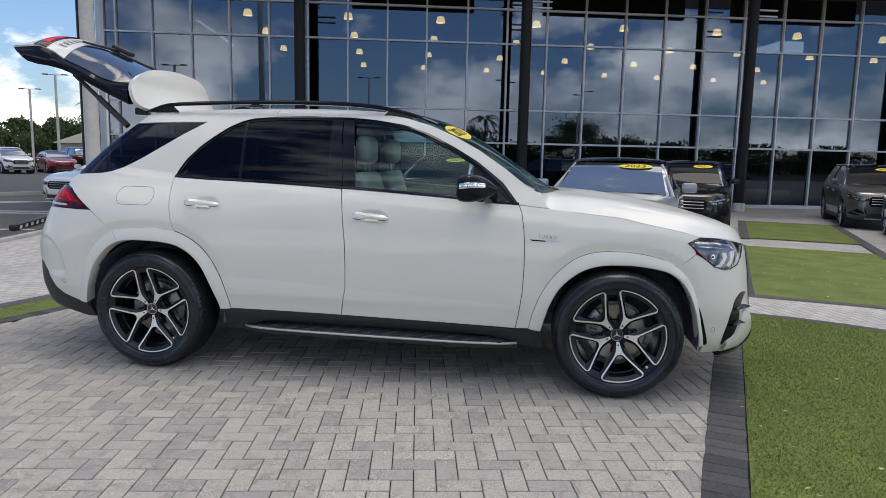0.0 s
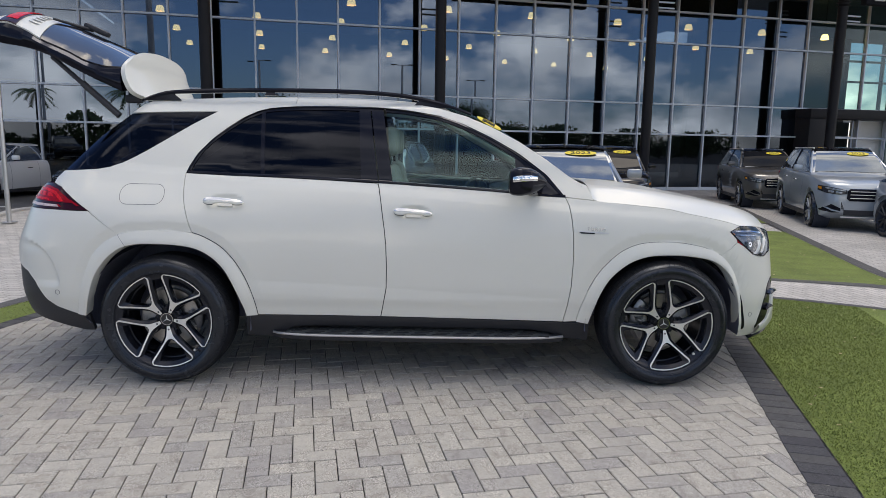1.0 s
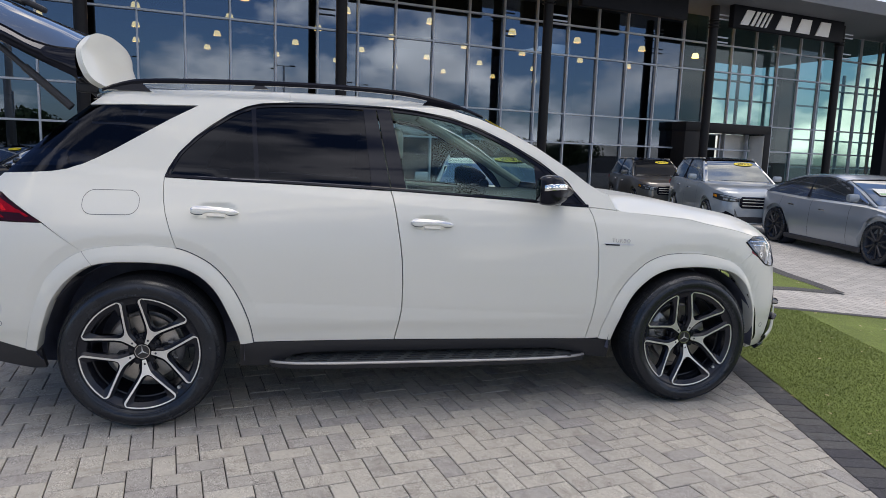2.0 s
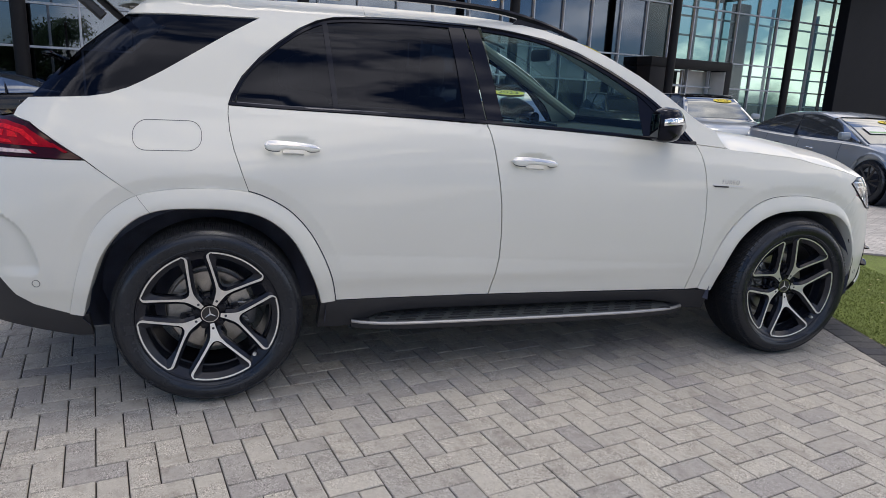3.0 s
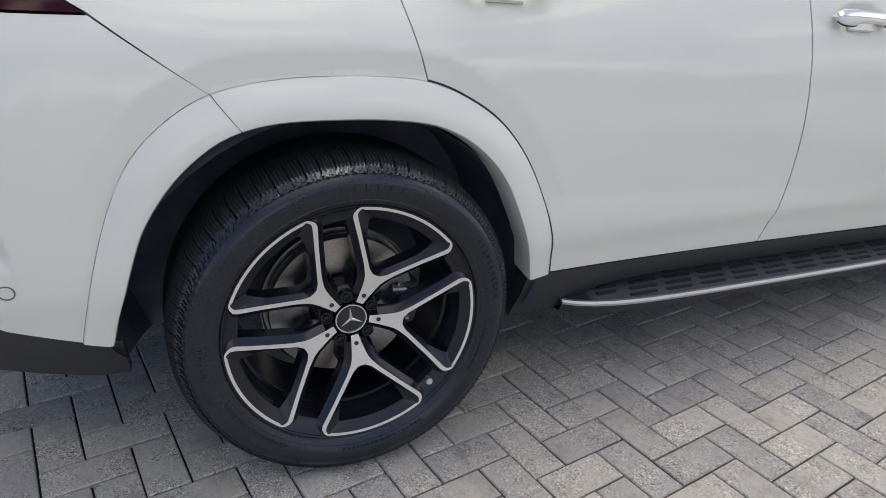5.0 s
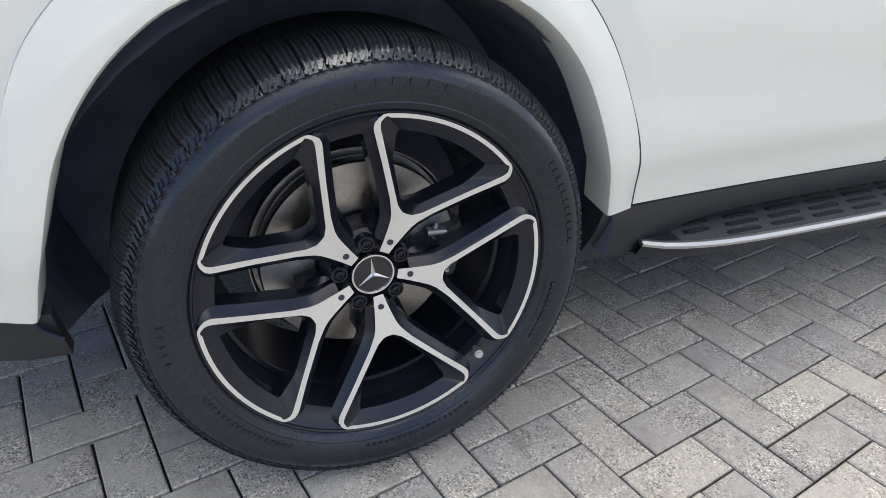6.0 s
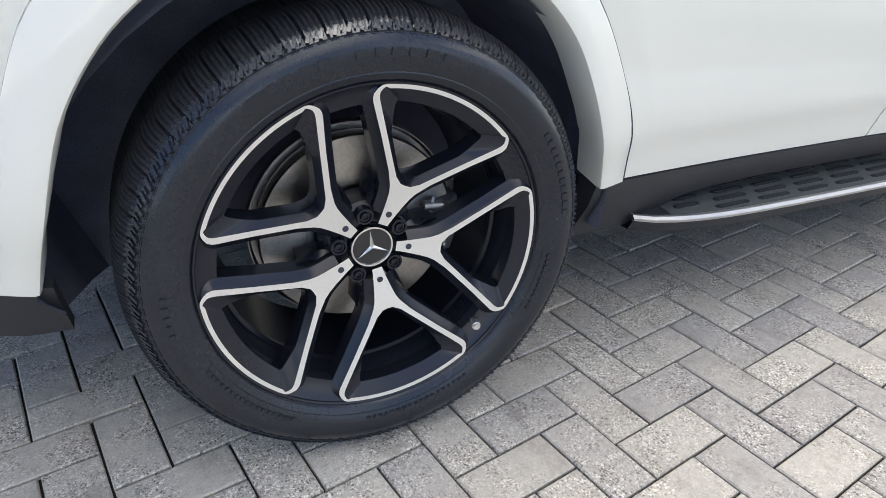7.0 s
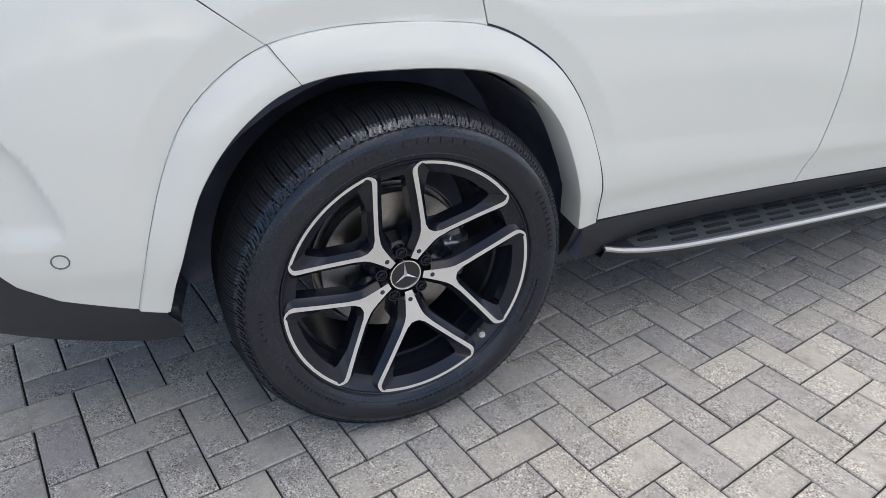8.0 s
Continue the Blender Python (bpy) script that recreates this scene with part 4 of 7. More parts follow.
for sg in (1, -1):
    yy = (lambda q: q) if sg > 0 else (lambda q: 2 * MID - q)
    bm = bmesh.new()
    rows = []
    for i in range(25):
        x = 2.022 + .230 * (1 - (1 - i / 24) ** 1.5)
        rows.append([bm.verts.new((p[0], yy(p[1]), p[2])) for p in (mirror_point(x, 2 * math.pi * j / 36) for j in range(36))])
    for a, b in zip(rows, rows[1:]):
        for k in range(36):
            bm.faces.new((a[k], a[(k + 1) % 36], b[(k + 1) % 36], b[k]))
    bm.faces.new(rows[0])
    bm.faces.new(rows[-1][::-1])
    mirror = part("wing_mirror", bm, BLACK_GLOSS, car, "gloss black mirror housing")
    # indicator strip round the outer face
    vs, fs = [], []
    for i in range(21):
        x = 2.034 + .150 * i / 20
        for w, g in ((-.34, 1.0), (-.28, 1.018), (.0, 1.022), (.06, 1.0)):
            p = mirror_point(x, w + .34 + .10 * (x - 2.03) / .15, g)
            vs.append((p[0], yy(p[1]), p[2]))
    fs = [[i * 4 + k, i * 4 + k + 1, i * 4 + k + 5, i * 4 + k + 4] for i in range(20) for k in range(3)]
    raw("mirror_indicator", vs, fs, CHROME, mirror, "bright indicator strip", flat=False)
    boxed("mirror_glass", (2.0205, yy(-.0425), 1.234), (.004, .066, .108), DIM_MIRROR, mirror, bevel=.0015)
    bm = bmesh.new()
    rod(bm, (2.16, yy(.01), 1.190), (2.21, yy(.17), 1.176), .030, 12, .045)
    part("mirror_arm", bm, BLACK_GLOSS, mirror)

# wheels
def wheel(at, far, spin, front):
    sg = -1 if far else 1
    base = Matrix.Translation(at) @ Matrix.Diagonal((1, sg, 1, 1))
    w = None
    n = 900
    # the side wall, its shoulder ribs and the tread: radius, depth
    tyre_profile = [(r, y - .032) for r, y in ((.270, .012), (.2845, -.001), (.2880, -.006), (.2900, -.0100), (.2915, -.0110), (.3000, -.0165), (.3020, -.0160), (.313, -.0220), (.325, -.0255), (.337, -.0255), (.347, -.0215), (.3550, -.0155), (.3575, -.0160), (.3650, -.0065), (.3735, .005), (.3815, .020), (.386, .040), (.388, .080), (.388, .122), (.388, .165), (.386, .205), (.380, .230), (.360, .255), (.30, .262), (.272, .24))]

    def ripple(i, k):
        j = i % 12
        if 13 <= k <= 17:
            deep = (.0026, .0060, .008, .008, .008)[k - 13]
            return -deep if j == 0 else -.42 * deep if j in (3, 6, 9) and k > 13 else 0.0
        if k == 18:
            return -.006
        if 19 <= k <= 20:
            return -.007 if (i + 4) % 12 == 0 else -.003 if (i + 4) % 3 == 0 else 0.0
        return 0.0
    bm = lathe(tyre_profile, n, base, ripple=ripple)
    for f in bm.faces:
        c = f.calc_center_median()
        if math.hypot(c.x - at[0], c.z - at[2]) > .372:
            f.material_index = 1
    ty = part("tyre", bm, RUBBER, car, "black all-season tyre", sharp=24)
    ty.data.materials.append(TREAD_SHADED)
    # raised writing on the side wall as plain bars
    bm = bmesh.new()
    lr = random.Random(8)
    side_y = pchip([p[0] for p in tyre_profile[:16]], [p[1] for p in tyre_profile[:16]])
    for a0, a1, r, hgt, cnt in ((124, 70, .331, .0115, 12), (34, 5, .331, .0105, 11), (203, 238, .312, .006, 17), (176, 190, .328, .009, 5), (262, 300, .310, .005, 18), (330, 352, .312, .006, 10)):
        for k in range(cnt):
            if k == 5 and cnt == 12:
                continue
            wd = abs(a1 - a0) / cnt * .0175 * r
            a = radians(a0 + (a1 - a0) * (k + .5) / cnt)
            q = base @ Matrix.Rotation(-a, 4, "Y") @ Matrix.Translation((r, side_y(r), 0))
            box_into(bm, (0, 0, 0), (hgt * lr.choice((1, 1, .9)), .0046, wd * lr.choice((.62, .7, .5))), q)
    # slanted lugs where the side wall turns into the tread
    for k in range(120):
        for dr, da, hh, ww, lean in ((.3630, 0.0, .0180, .0050, 26), (.3640, 1.5, .0120, .0026, 26), (.3545, .6, .0014, .0120, 0)):
            a = radians(3.0 * k + da)
            tilt = math.atan2(side_y(dr + .003) - side_y(dr - .003), .006)
            box_into(bm, (0, 0, 0), (hh, .0052 if ww < .01 else .003, ww), base @ Matrix.Rotation(-a, 4, "Y") @ Matrix.Translation((dr, side_y(dr), 0)) @ Matrix.Rotation(tilt, 4, "Z") @ Matrix.Rotation(radians(lean), 4, "Y"))
    part("sidewall_lettering", bm, RUBBER, ty, flat=True)["kind"] = "stuff"
    # bead lip and barrel of the rim
    rim = part("rim", lathe([(.2885, -.026), (.2880, -.036), (.2855, -.0385), (.2825, -.037), (.2800, -.026), (.266, -.014), (.262, .004), (.255, .020), (.250, .050), (.2435, .052), (.2435, .060), (.248, .062), (.242, .13), (.238, .20)], 120, base), RIM_DARK, car, "two-tone five-petal alloy rim")
    arc = lambda r, a: (r * math.cos(radians(a)), r * math.sin(radians(a)))
    outer = [(.0423, .0086), (.061, .0113), (.0863, .0162), (.100, .0195), (.112, .0245), (.1344, .0393), (.1854, .0817), (.2270, .1185), (.2315, .1215), (.2384, .1236), (.2480, .1215), (.2546, .1177)] + [arc(.2818, 23.6 * (1 - k / 11)) for k in range(12)]
    inner = [(.0423, 0), (.061, 0), (.0863, 0), (.1195, 0), (.1203, .0090), (.1293, .0221), (.1835, .0680), (.2330, .1100), (.2390, .1140), (.2440, .1155), (.2505, .1140), (.2545, .1115)] + [arc(.2752, 22.4 * (1 - k / 11)) for k in range(12)]
    # edge of the opening inside a petal, from its root out to the rim
    window = [None, None, None, (.1300, 0), (.1315, .0070), (.1400, .0190), (.1900, .0600), (.1960, .0640), (.2150, .0725), (.2330, .0795), (.2385, .0800), (.2420, .0775)] + [arc(.2530, 17.0 * (1 - k / 11)) for k in range(12)]
    hgt = lambda r: .014 - .051 * min(r / .282, 1) ** 1.1
    faces_b, sides = bmesh.new(), bmesh.new()
    for p in range(5):
        for mir in (1, -1):
            rot = base @ Matrix.Rotation(-radians(spin + 72 * p), 4, "Y")
            f = lambda q, d: rot @ Vector((q[0], hgt(math.hypot(*q)) + d, q[1] * mir))
            ov = [faces_b.verts.new(f(q, 0)) for q in outer]
            iv = [faces_b.verts.new(f(q, 0)) for q in inner]
            for k in range(len(outer) - 1):
                faces_b.faces.new((ov[k], ov[k + 1], iv[k + 1], iv[k]))
            # sloping dark flanks outside the petal
            oin = inset(list(outer) + [(.2, 0), (.1, 0)], -.0045)[:len(outer)]
            rows = [[sides.verts.new(f(q, .0005)) for q in outer], [sides.verts.new(f((q[0] * .8 + e[0] * .2, q[1] * .8 + e[1] * .2), .004)) for q, e in zip(outer, oin)], [sides.verts.new(f(e, .013)) for e in oin], [sides.verts.new(f(e, .046)) for e in oin]]
            for ra, rb in zip(rows, rows[1:]):
                for k in range(1, len(outer) - 1):
                    if math.hypot(*outer[k + 1]) < .278:
                        sides.faces.new((ra[k], ra[k + 1], rb[k + 1], rb[k]))
            # bevel down to the opening, and its wall
            rows = [[sides.verts.new(f(q, .0005)) for q in inner[3:]], [sides.verts.new(f(e, .011 if k > 3 else .018 - .002 * k)) for k, e in enumerate(window[3:])], [sides.verts.new(f((e[0] * 1.012, e[1] * 1.04), .024)) for e in window[3:]], [sides.verts.new(f((e[0] * 1.02, e[1] * 1.05), .052)) for e in window[3:]]]
            for ra, rb in zip(rows, rows[1:]):
                for k in range(len(ra) - 1):
                    sides.faces.new((ra[k], ra[k + 1], rb[k + 1], rb[k]))
    bmesh.ops.remove_doubles(faces_b, verts=faces_b.verts[:], dist=.0003)
    part("machined_face", faces_b, RIM_BRIGHT, rim, "bright machined spoke faces")
    for p in range(5):
        # rim bridges between the petals
        rot = base @ Matrix.Rotation(-radians(spin + 36 + 72 * p), 4, "Y")
        rows = []
        for rr, dy, half in ((.2815, .002, 12.2), (.268, .010, 10.2), (.250, .014, 8.6), (.2485, .034, 8.4)):
            rows.append([sides.verts.new(rot @ Vector((rr * math.cos(radians(half * u / 4)), hgt(rr) + dy, rr * math.sin(radians(half * u / 4))))) for u in range(-4, 5)])
        for ra, rb in zip(rows, rows[1:]):
            for k in range(8):
                sides.faces.new((ra[k], ra[k + 1], rb[k + 1], rb[k]))
        # recessed webs from the hub, pointed outwards along the arms
        for mir in (1, -1):
            web = [(.040, .012, .026), (.062, .0245, .024), (.078, .0255, .024), (.100, .0265, .024), (.122, .0310, .022)]
            low = [(.040, .0, .030), (.062, .013, .030), (.078, .013, .034), (.096, .019, .036), (.118, .0285, .034)]
            va = [sides.verts.new(rot @ Vector((x, d, q * mir))) for x, q, d in web]
            vb = [sides.verts.new(rot @ Vector((x, d, q * mir))) for x, q, d in low]
            vc = [sides.verts.new(rot @ Vector((x, .065, q * .9 * mir))) for x, q, d in low]
            for k in range(len(web) - 1):
                sides.faces.new((va[k], va[k + 1], vb[k + 1], vb[k]))
                sides.faces.new((vb[k], vb[k + 1], vc[k + 1], vc[k]))
    part("spokes", sides, RIM_DARK, rim, "satin black spoke flanks", sharp=25)
    part("hub", lathe([(.036, .014), (.040, .024), (.066, .028), (.074, .036), (.078, .06), (.02, .068)], 40, base), RIM_DARK, rim)
    bm = bmesh.new()
    for p in range(5):
        a = radians(spin + 72 * p)
        q = base @ Matrix.Rotation(-a, 4, "Y") @ Matrix.Translation((.0635, hgt(.0635) - .0004, 0))
        v = bmesh.ops.create_cone(bm, cap_ends=True, segments=14, radius1=.0054, radius2=.0054, depth=.001, matrix=q @ Matrix.Rotation(radians(90), 4, "X"))
    part("bolt_dimples", bm, BLACK_DULL, rim)["kind"] = "stuff"
    for p in range(5):
        a = radians(spin + 36 + 72 * p)
        q = base @ Matrix.Rotation(-a, 4, "Y") @ Matrix.Translation((.0560, .004, 0))
        bm = lathe([(.0150, .024), (.0150, .012), (.0138, .0075), (.0110, .0075), (.0100, .0115), (.0078, .0115), (.0070, .0055), (.0050, .0050), (.0046, .009), (.0002, .009)], 6 * 3, q)
        part("wheel_bolt", bm, RIM_DARK, rim)
    cap = part("centre_cap", lathe([(.0002, .0095), (.026, .010), (.0325, .0105), (.0330, .016)], 40, base), CAP_BLACK, rim, "black centre cap with a bright ring")
    part("cap_ring", lathe([(.0325, .0104), (.0335, .0080), (.0362, .0080), (.0378, .011), (.0385, .024)], 60, base), CHROME, cap)
    bm = bmesh.new()
    for k in range(3):
        a = radians(90 + 120 * k + spin + 14)
        d, e = Vector((math.cos(a), 0, math.sin(a))), Vector((-math.sin(a), 0, math.cos(a)))
        v = [bm.verts.new(base @ (Vector((0, y, 0)) + q)) for y, q in ((.0092, e * .0040), (.0090, d * .0310), (.0092, -e * .0040), (.0062, Vector()))]
        bm.faces.new((v[0], v[1], v[3]))
        bm.faces.new((v[1], v[2], v[3]))
    part("cap_mark", bm, SATIN_METAL, cap, flat=True)
    a = radians(spin - 36)
    q = base @ Matrix.Rotation(-a, 4, "Y")
    bm = bmesh.new()
    rod(bm, q @ Vector((.258, -.006, 0)), q @ Vector((.250, -.030, 0)), .0050, 10)
    rod(bm, q @ Vector((.2500, -.029, 0)), q @ Vector((.2470, -.043, 0)), .0078, 12)
    rod(bm, q @ Vector((.2470, -.043, 0)), q @ Vector((.2462, -.0475, 0)), .0058, 10)
    part("valve", bm, SATIN_METAL, rim)
    # brake
    part("dust_shield", lathe([(.06, .118), (.179, .118), (.1835, .106), (.1855, .106), (.1855, .124), (.06, .126)], 64, base), SHIELD, car)
    part("wheel_carrier", lathe([(.02, .13), (.085, .13), (.09, .16), (.06, .22), (.05, .34), (.02, .34)], 24, base), BLACK_DULL, car)
    disc = part("brake_disc", lathe([(.080, .080), (.092, .080), (.0935, .078), (.170, .078), (.1725, .081), (.1725, .106), (.080, .106)], 72, base), STEEL, car, "steel brake disc")
    part("disc_bell", lathe([(.03, .060), (.066, .062), (.071, .067), (.078, .092), (.082, .092)], 48, base), mat("grey_disc_bell", (.115, .125, .15), .42, metal=.6) if "grey_disc_bell" not in bpy.data.materials else bpy.data.materials["grey_disc_bell"], disc)
    if front:
        bm = bmesh.new()
        for k in range(40):
            a = 2 * math.pi * k / 40
            r = .11 + .055 * ((k * 7) % 4) / 3
            bmesh.ops.create_cone(bm, cap_ends=True, segments=8, radius1=.0042, radius2=.0042, depth=.001, matrix=base @ Matrix.Translation((r * math.cos(a), .0845, r * math.sin(a))) @ Matrix.Rotation(radians(90), 4, "X"))
        part("disc_holes", bm, BLACK_DULL, disc)["kind"] = "stuff"
    bm = bmesh.new()
    a0 = 158 if front else -6
    span = 29 if front else 20
    rows = []
    for k in range(13):
        a = radians(a0 - span + 2 * span * k / 12)
        end = .012 if k in (0, 12) else 0.0
        sec = ((.112 + end, .074 + end), (.135, .066 + end), (.172, .068 + end), (.190 - end, .080 + end), (.190 - end, .128), (.112 + end, .128))
        rows.append([bm.verts.new(base @ Vector((r * math.cos(a), y, r * math.sin(a)))) for r, y in sec])
    for ra, rb in zip(rows, rows[1:]):
        for k in range(6):
            bm.faces.new((ra[k], ra[(k + 1) % 6], rb[(k + 1) % 6], rb[k]))
    bm.faces.new(rows[0])
    bm.faces.new(rows[-1][::-1])
    cal = part("brake_caliper", bm, CALIPER if not front else mat("silver_caliper", (.30, .31, .32), .35, metal=.8, grain=(90, .15)) if "silver_caliper" not in bpy.data.materials else bpy.data.materials["silver_caliper"], car, "metal brake caliper")
    for k in (-1, 1):
        a = radians(a0 + k * 13 + 6)
        q = base @ Matrix.Rotation(-a, 4, "Y")
        bm = bmesh.new()
        rod(bm, q @ Vector((.118, .060, .006)), q @ Vector((.150, .056, -.004)), .010, 12)
        rod(bm, q @ Vector((.150, .056, -.004)), q @ Vector((.158, .055, -.006)), .0068, 6)
        rod(bm, q @ Vector((.122, .052, -.012)), q @ Vector((.140, .060, .016)), .0052, 8)
        rod(bm, q @ Vector((.112, .064, -.016)), q @ Vector((.165, .066, -.018)), .0075, 8)
        part("caliper_bolt", bm, BOLT_GREY, cal)


for wx, fr, sp in ((0.0, False, -8.6), (2.995, True, -8.6)):
    wheel((wx, 0.0, .386), False, sp, fr)
    wheel((wx, 2 * MID, .386), True, sp + 20, fr)

# wheel housings and underside
for wx in (0.0, 2.995):
    for sg in (1, -1):
        yy = (lambda q: q) if sg > 0 else (lambda q: 2 * MID - q)
        bm = bmesh.new()
        rows = []
        for i in range(25):
            a = radians(-8 + 195 * i / 24)
            r = .47 if wx < 1 else .455
            rows.append([bm.verts.new((wx + (r + .02 * abs(math.cos(a))) * math.cos(a), yy(q), .375 + r * math.sin(a))) for q in (.035, .10, .30, .46)])
        if wx < 1:
            # lower edge of the liner behind the wheel, falling inwards
            for v, x, z in zip(rows[-1], (-.462, -.466, -.445, -.428), (.352, .330, .262, .20)):
                v.co.x, v.co.z = x, z
        for a, b in zip(rows, rows[1:]):
            for k in range(3):
                bm.faces.new((a[k], a[k + 1], b[k + 1], b[k]))
        bm.faces.new([r[3] for r in rows])
        part("wheel_housing", bm, LINER, car, "dark felt wheel-arch liner")
boxed("underbody", (1.5, MID, .34), (2.0, 1.55, .13), BLACK_DULL, car, bevel=.01)
boxed("underbody", (-.80, MID, .42), (.34, 1.3, .10), BLACK_DULL, car, bevel=.01)
boxed("underbody", (0, MID, .48), (1.1, .95, .20), BLACK_DULL, car, bevel=.01)
boxed("underbody", (3.05, MID, .48), (1.2, .95, .30), BLACK_DULL, car, bevel=.01)

# cabin
boxed("cabin_floor", (1.45, MID, .45), (1.85, 1.6, .06), CABIN_DARK, car)
boxed("bulkhead", (2.60, MID, .80), (.04, 1.6, .66), CABIN_DARK, car)
sheet("headlining", [(-.3, .46, 1.64), (.5, .47, 1.675), (1.2, .47, 1.675), (1.58, .50, 1.645)], [(-.3, MID, 1.66), (.5, MID, 1.71), (1.2, MID, 1.71), (1.56, MID, 1.68)], 2.4, BEIGE, car)
bm = bmesh.new()
prism(bm, [(2.02, .78), (1.98, 1.02), (2.05, 1.12), (2.22, 1.155), (2.55, 1.165), (2.56, .78)], .17, 2 * MID - .17)
bmesh.ops.bevel(bm, geom=bm.edges[:], offset=.02, segments=2, affect="EDGES")
dash = part("dashboard", bm, CABIN_DARK, car, "dark dashboard")
boxed("screen_panel", (1.99, 1.25, 1.12), (.02, .62, .12), BLACK_GLOSS, dash, bevel=.008)
bm = lathe([(.178, -.013), (.187, -.0), (.178, .013), (.169, 0)], 40, Matrix.Translation((1.85, 1.38, 1.02)) @ Matrix.Rotation(radians(68), 4, "Z") @ Matrix.Rotation(radians(22), 4, "X"), closed=True)
sw = part("steering_wheel", bm, CABIN_DARK, car, "dark leather steering wheel")
boxed("steering_hub", (1.87, 1.38, 1.01), (.05, .16, .12), CABIN_DARK, sw, bevel=.02)
for y in (.58, 1.36):
    bm = bmesh.new()
    box_into(bm, (1.80, y, .72), (.56, .50, .18), bevel=.05, seg=3)
    box_into(bm, (1.43, y, 1.02), (.17, .50, .66), Matrix.Translation((1.53, 0, .75)) @ Matrix.Rotation(radians(-17), 4, "Y") @ Matrix.Translation((-1.53, 0, -.75)), bevel=.05, seg=3)
    seat = part("front_seat", bm, BEIGE, car, "beige leather front seat")
    boxed("headrest", (1.305, y, 1.455), (.11, .27, .19), BEIGE, seat, bevel=.045, seg=3)
    bm = bmesh.new()
    for d in (-.06, .06):
        rod(bm, (1.305, y + d, 1.28), (1.305, y + d, 1.42), .007)
    part("headrest_post", bm, CHROME, seat)
bm = bmesh.new()
box_into(bm, (.80, MID, .72), (.4, 1.30, .2), bevel=.05, seg=3)
box_into(bm, (.46, MID, 1.05), (.16, 1.30, .52), bevel=.05, seg=3)
bench = part("rear_seat", bm, BEIGE, car, "beige leather rear bench")
for y in (.52, .96, 1.40):
    boxed("headrest", (.42, y, 1.40), (.1, .25, .17), BEIGE, bench, bevel=.04, seg=3)
for y in (.245, 2 * MID - .245):
    boxed("door_card", (1.7, y + (.0), .95), (1.0, .03, .42), CABIN_DARK, car, bevel=.01)
    boxed("pillar_trim", (1.22, y + (.15 if y < MID else -.15), 1.35), (.10, .05, .28), BEIGE, car, bevel=.015, m=None)
    bm = bmesh.new()
    rod(bm, (1.60, y + (.24 if y < MID else -.24), 1.665), (2.46, y + (.02 if y < MID else -.02), 1.20), .032, 10)
    part("pillar_trim", bm, BEIGE, car, "beige inner screen pillar")
bm = bmesh.new()
box_into(bm, (1.86, MID, 1.575), (.03, .24, .07), bevel=.015)
part("rear_view_mirror", bm, CABIN_DARK, car)

# raised tailgate: side edge, edge of the glass and centre line from the hinge to the tip
GATE_E = [(-.355, .400, 1.735), (-.42, .40, 1.765), (-.53, .40, 1.815), (-.64, .40, 1.870), (-.80, .40, 1.952), (-.90, .41, 1.985), (-.99, .42, 2.004), (-1.06, .43, 2.014), (-1.165, .45, 2.040)]
GATE_G = [(-.370, .425, 1.888), (-.45, .42, 1.891), (-.57, .42, 1.920), (-.69, .42, 1.980), (-.845, .42, 2.047), (-.93, .43, 2.098), (-1.0, .44, 2.128), (-1.09, .45, 2.150), (-1.285, .47, 2.146)]
GATE_C = [(-.400, MID, 2.010), (-.49, MID, 2.045), (-.62, MID, 2.095), (-.75, MID, 2.148), (-.90, MID, 2.212), (-.97, MID, 2.238), (-1.05, MID, 2.258), (-1.13, MID, 2.266), (-1.32, MID, 2.225)]


def rail(pts, u):
    """A place on a rail, u from 0 at the hinge to 8 at the tip."""
    idx = list(range(len(pts)))
    return Vector(tuple(pchip(idx, [p[k] for p in pts])(u) for k in range(3)))


def gate_skin(u, v):
    """The outer skin: v from 0 at the near edge over 1 at the centre line to 2 at the far edge."""
    g, c = rail(GATE_G, u), rail(GATE_C, u)
    w = v if v <= 1 else 2 - v
    f = 1 - (1 - w) ** 2.2
    p = Vector((g.x + (c.x - g.x) * f, g.y + (c.y - g.y) * w, g.z + (c.z - g.z) * f))
    return p if v <= 1 else Vector((p.x, 2 * MID - p.y, p.z))


def gate_piece(name, u0, u1, v0, v1, material, label="", parent=None, lift=0.0, thick=.012, nu=16, nv=24):
    bm = bmesh.new()
    rows = []
    for i in range(nu + 1):
        row = []
        for j in range(nv + 1):
            u, v = u0 + (u1 - u0) * i / nu, v0 + (v1 - v0) * j / nv
            p = gate_skin(u, v)
            a, b = gate_skin(u + .02, v) - gate_skin(u - .02, v), gate_skin(u, min(v + .01, 2)) - gate_skin(u, max(v - .01, 0))
            n = b.cross(a).normalized()
            row.append(bm.verts.new(p + (n if n.z > 0 else -n) * lift))
        rows.append(row)
    for a, b in zip(rows, rows[1:]):
        for k in range(nv):
            bm.faces.new((a[k], a[k + 1], b[k + 1], b[k]))
    bmesh.ops.recalc_face_normals(bm, faces=bm.faces)
    bmesh.ops.solidify(bm, geom=bm.faces[:], thickness=thick)
    return part(name, bm, material, parent or car, label)


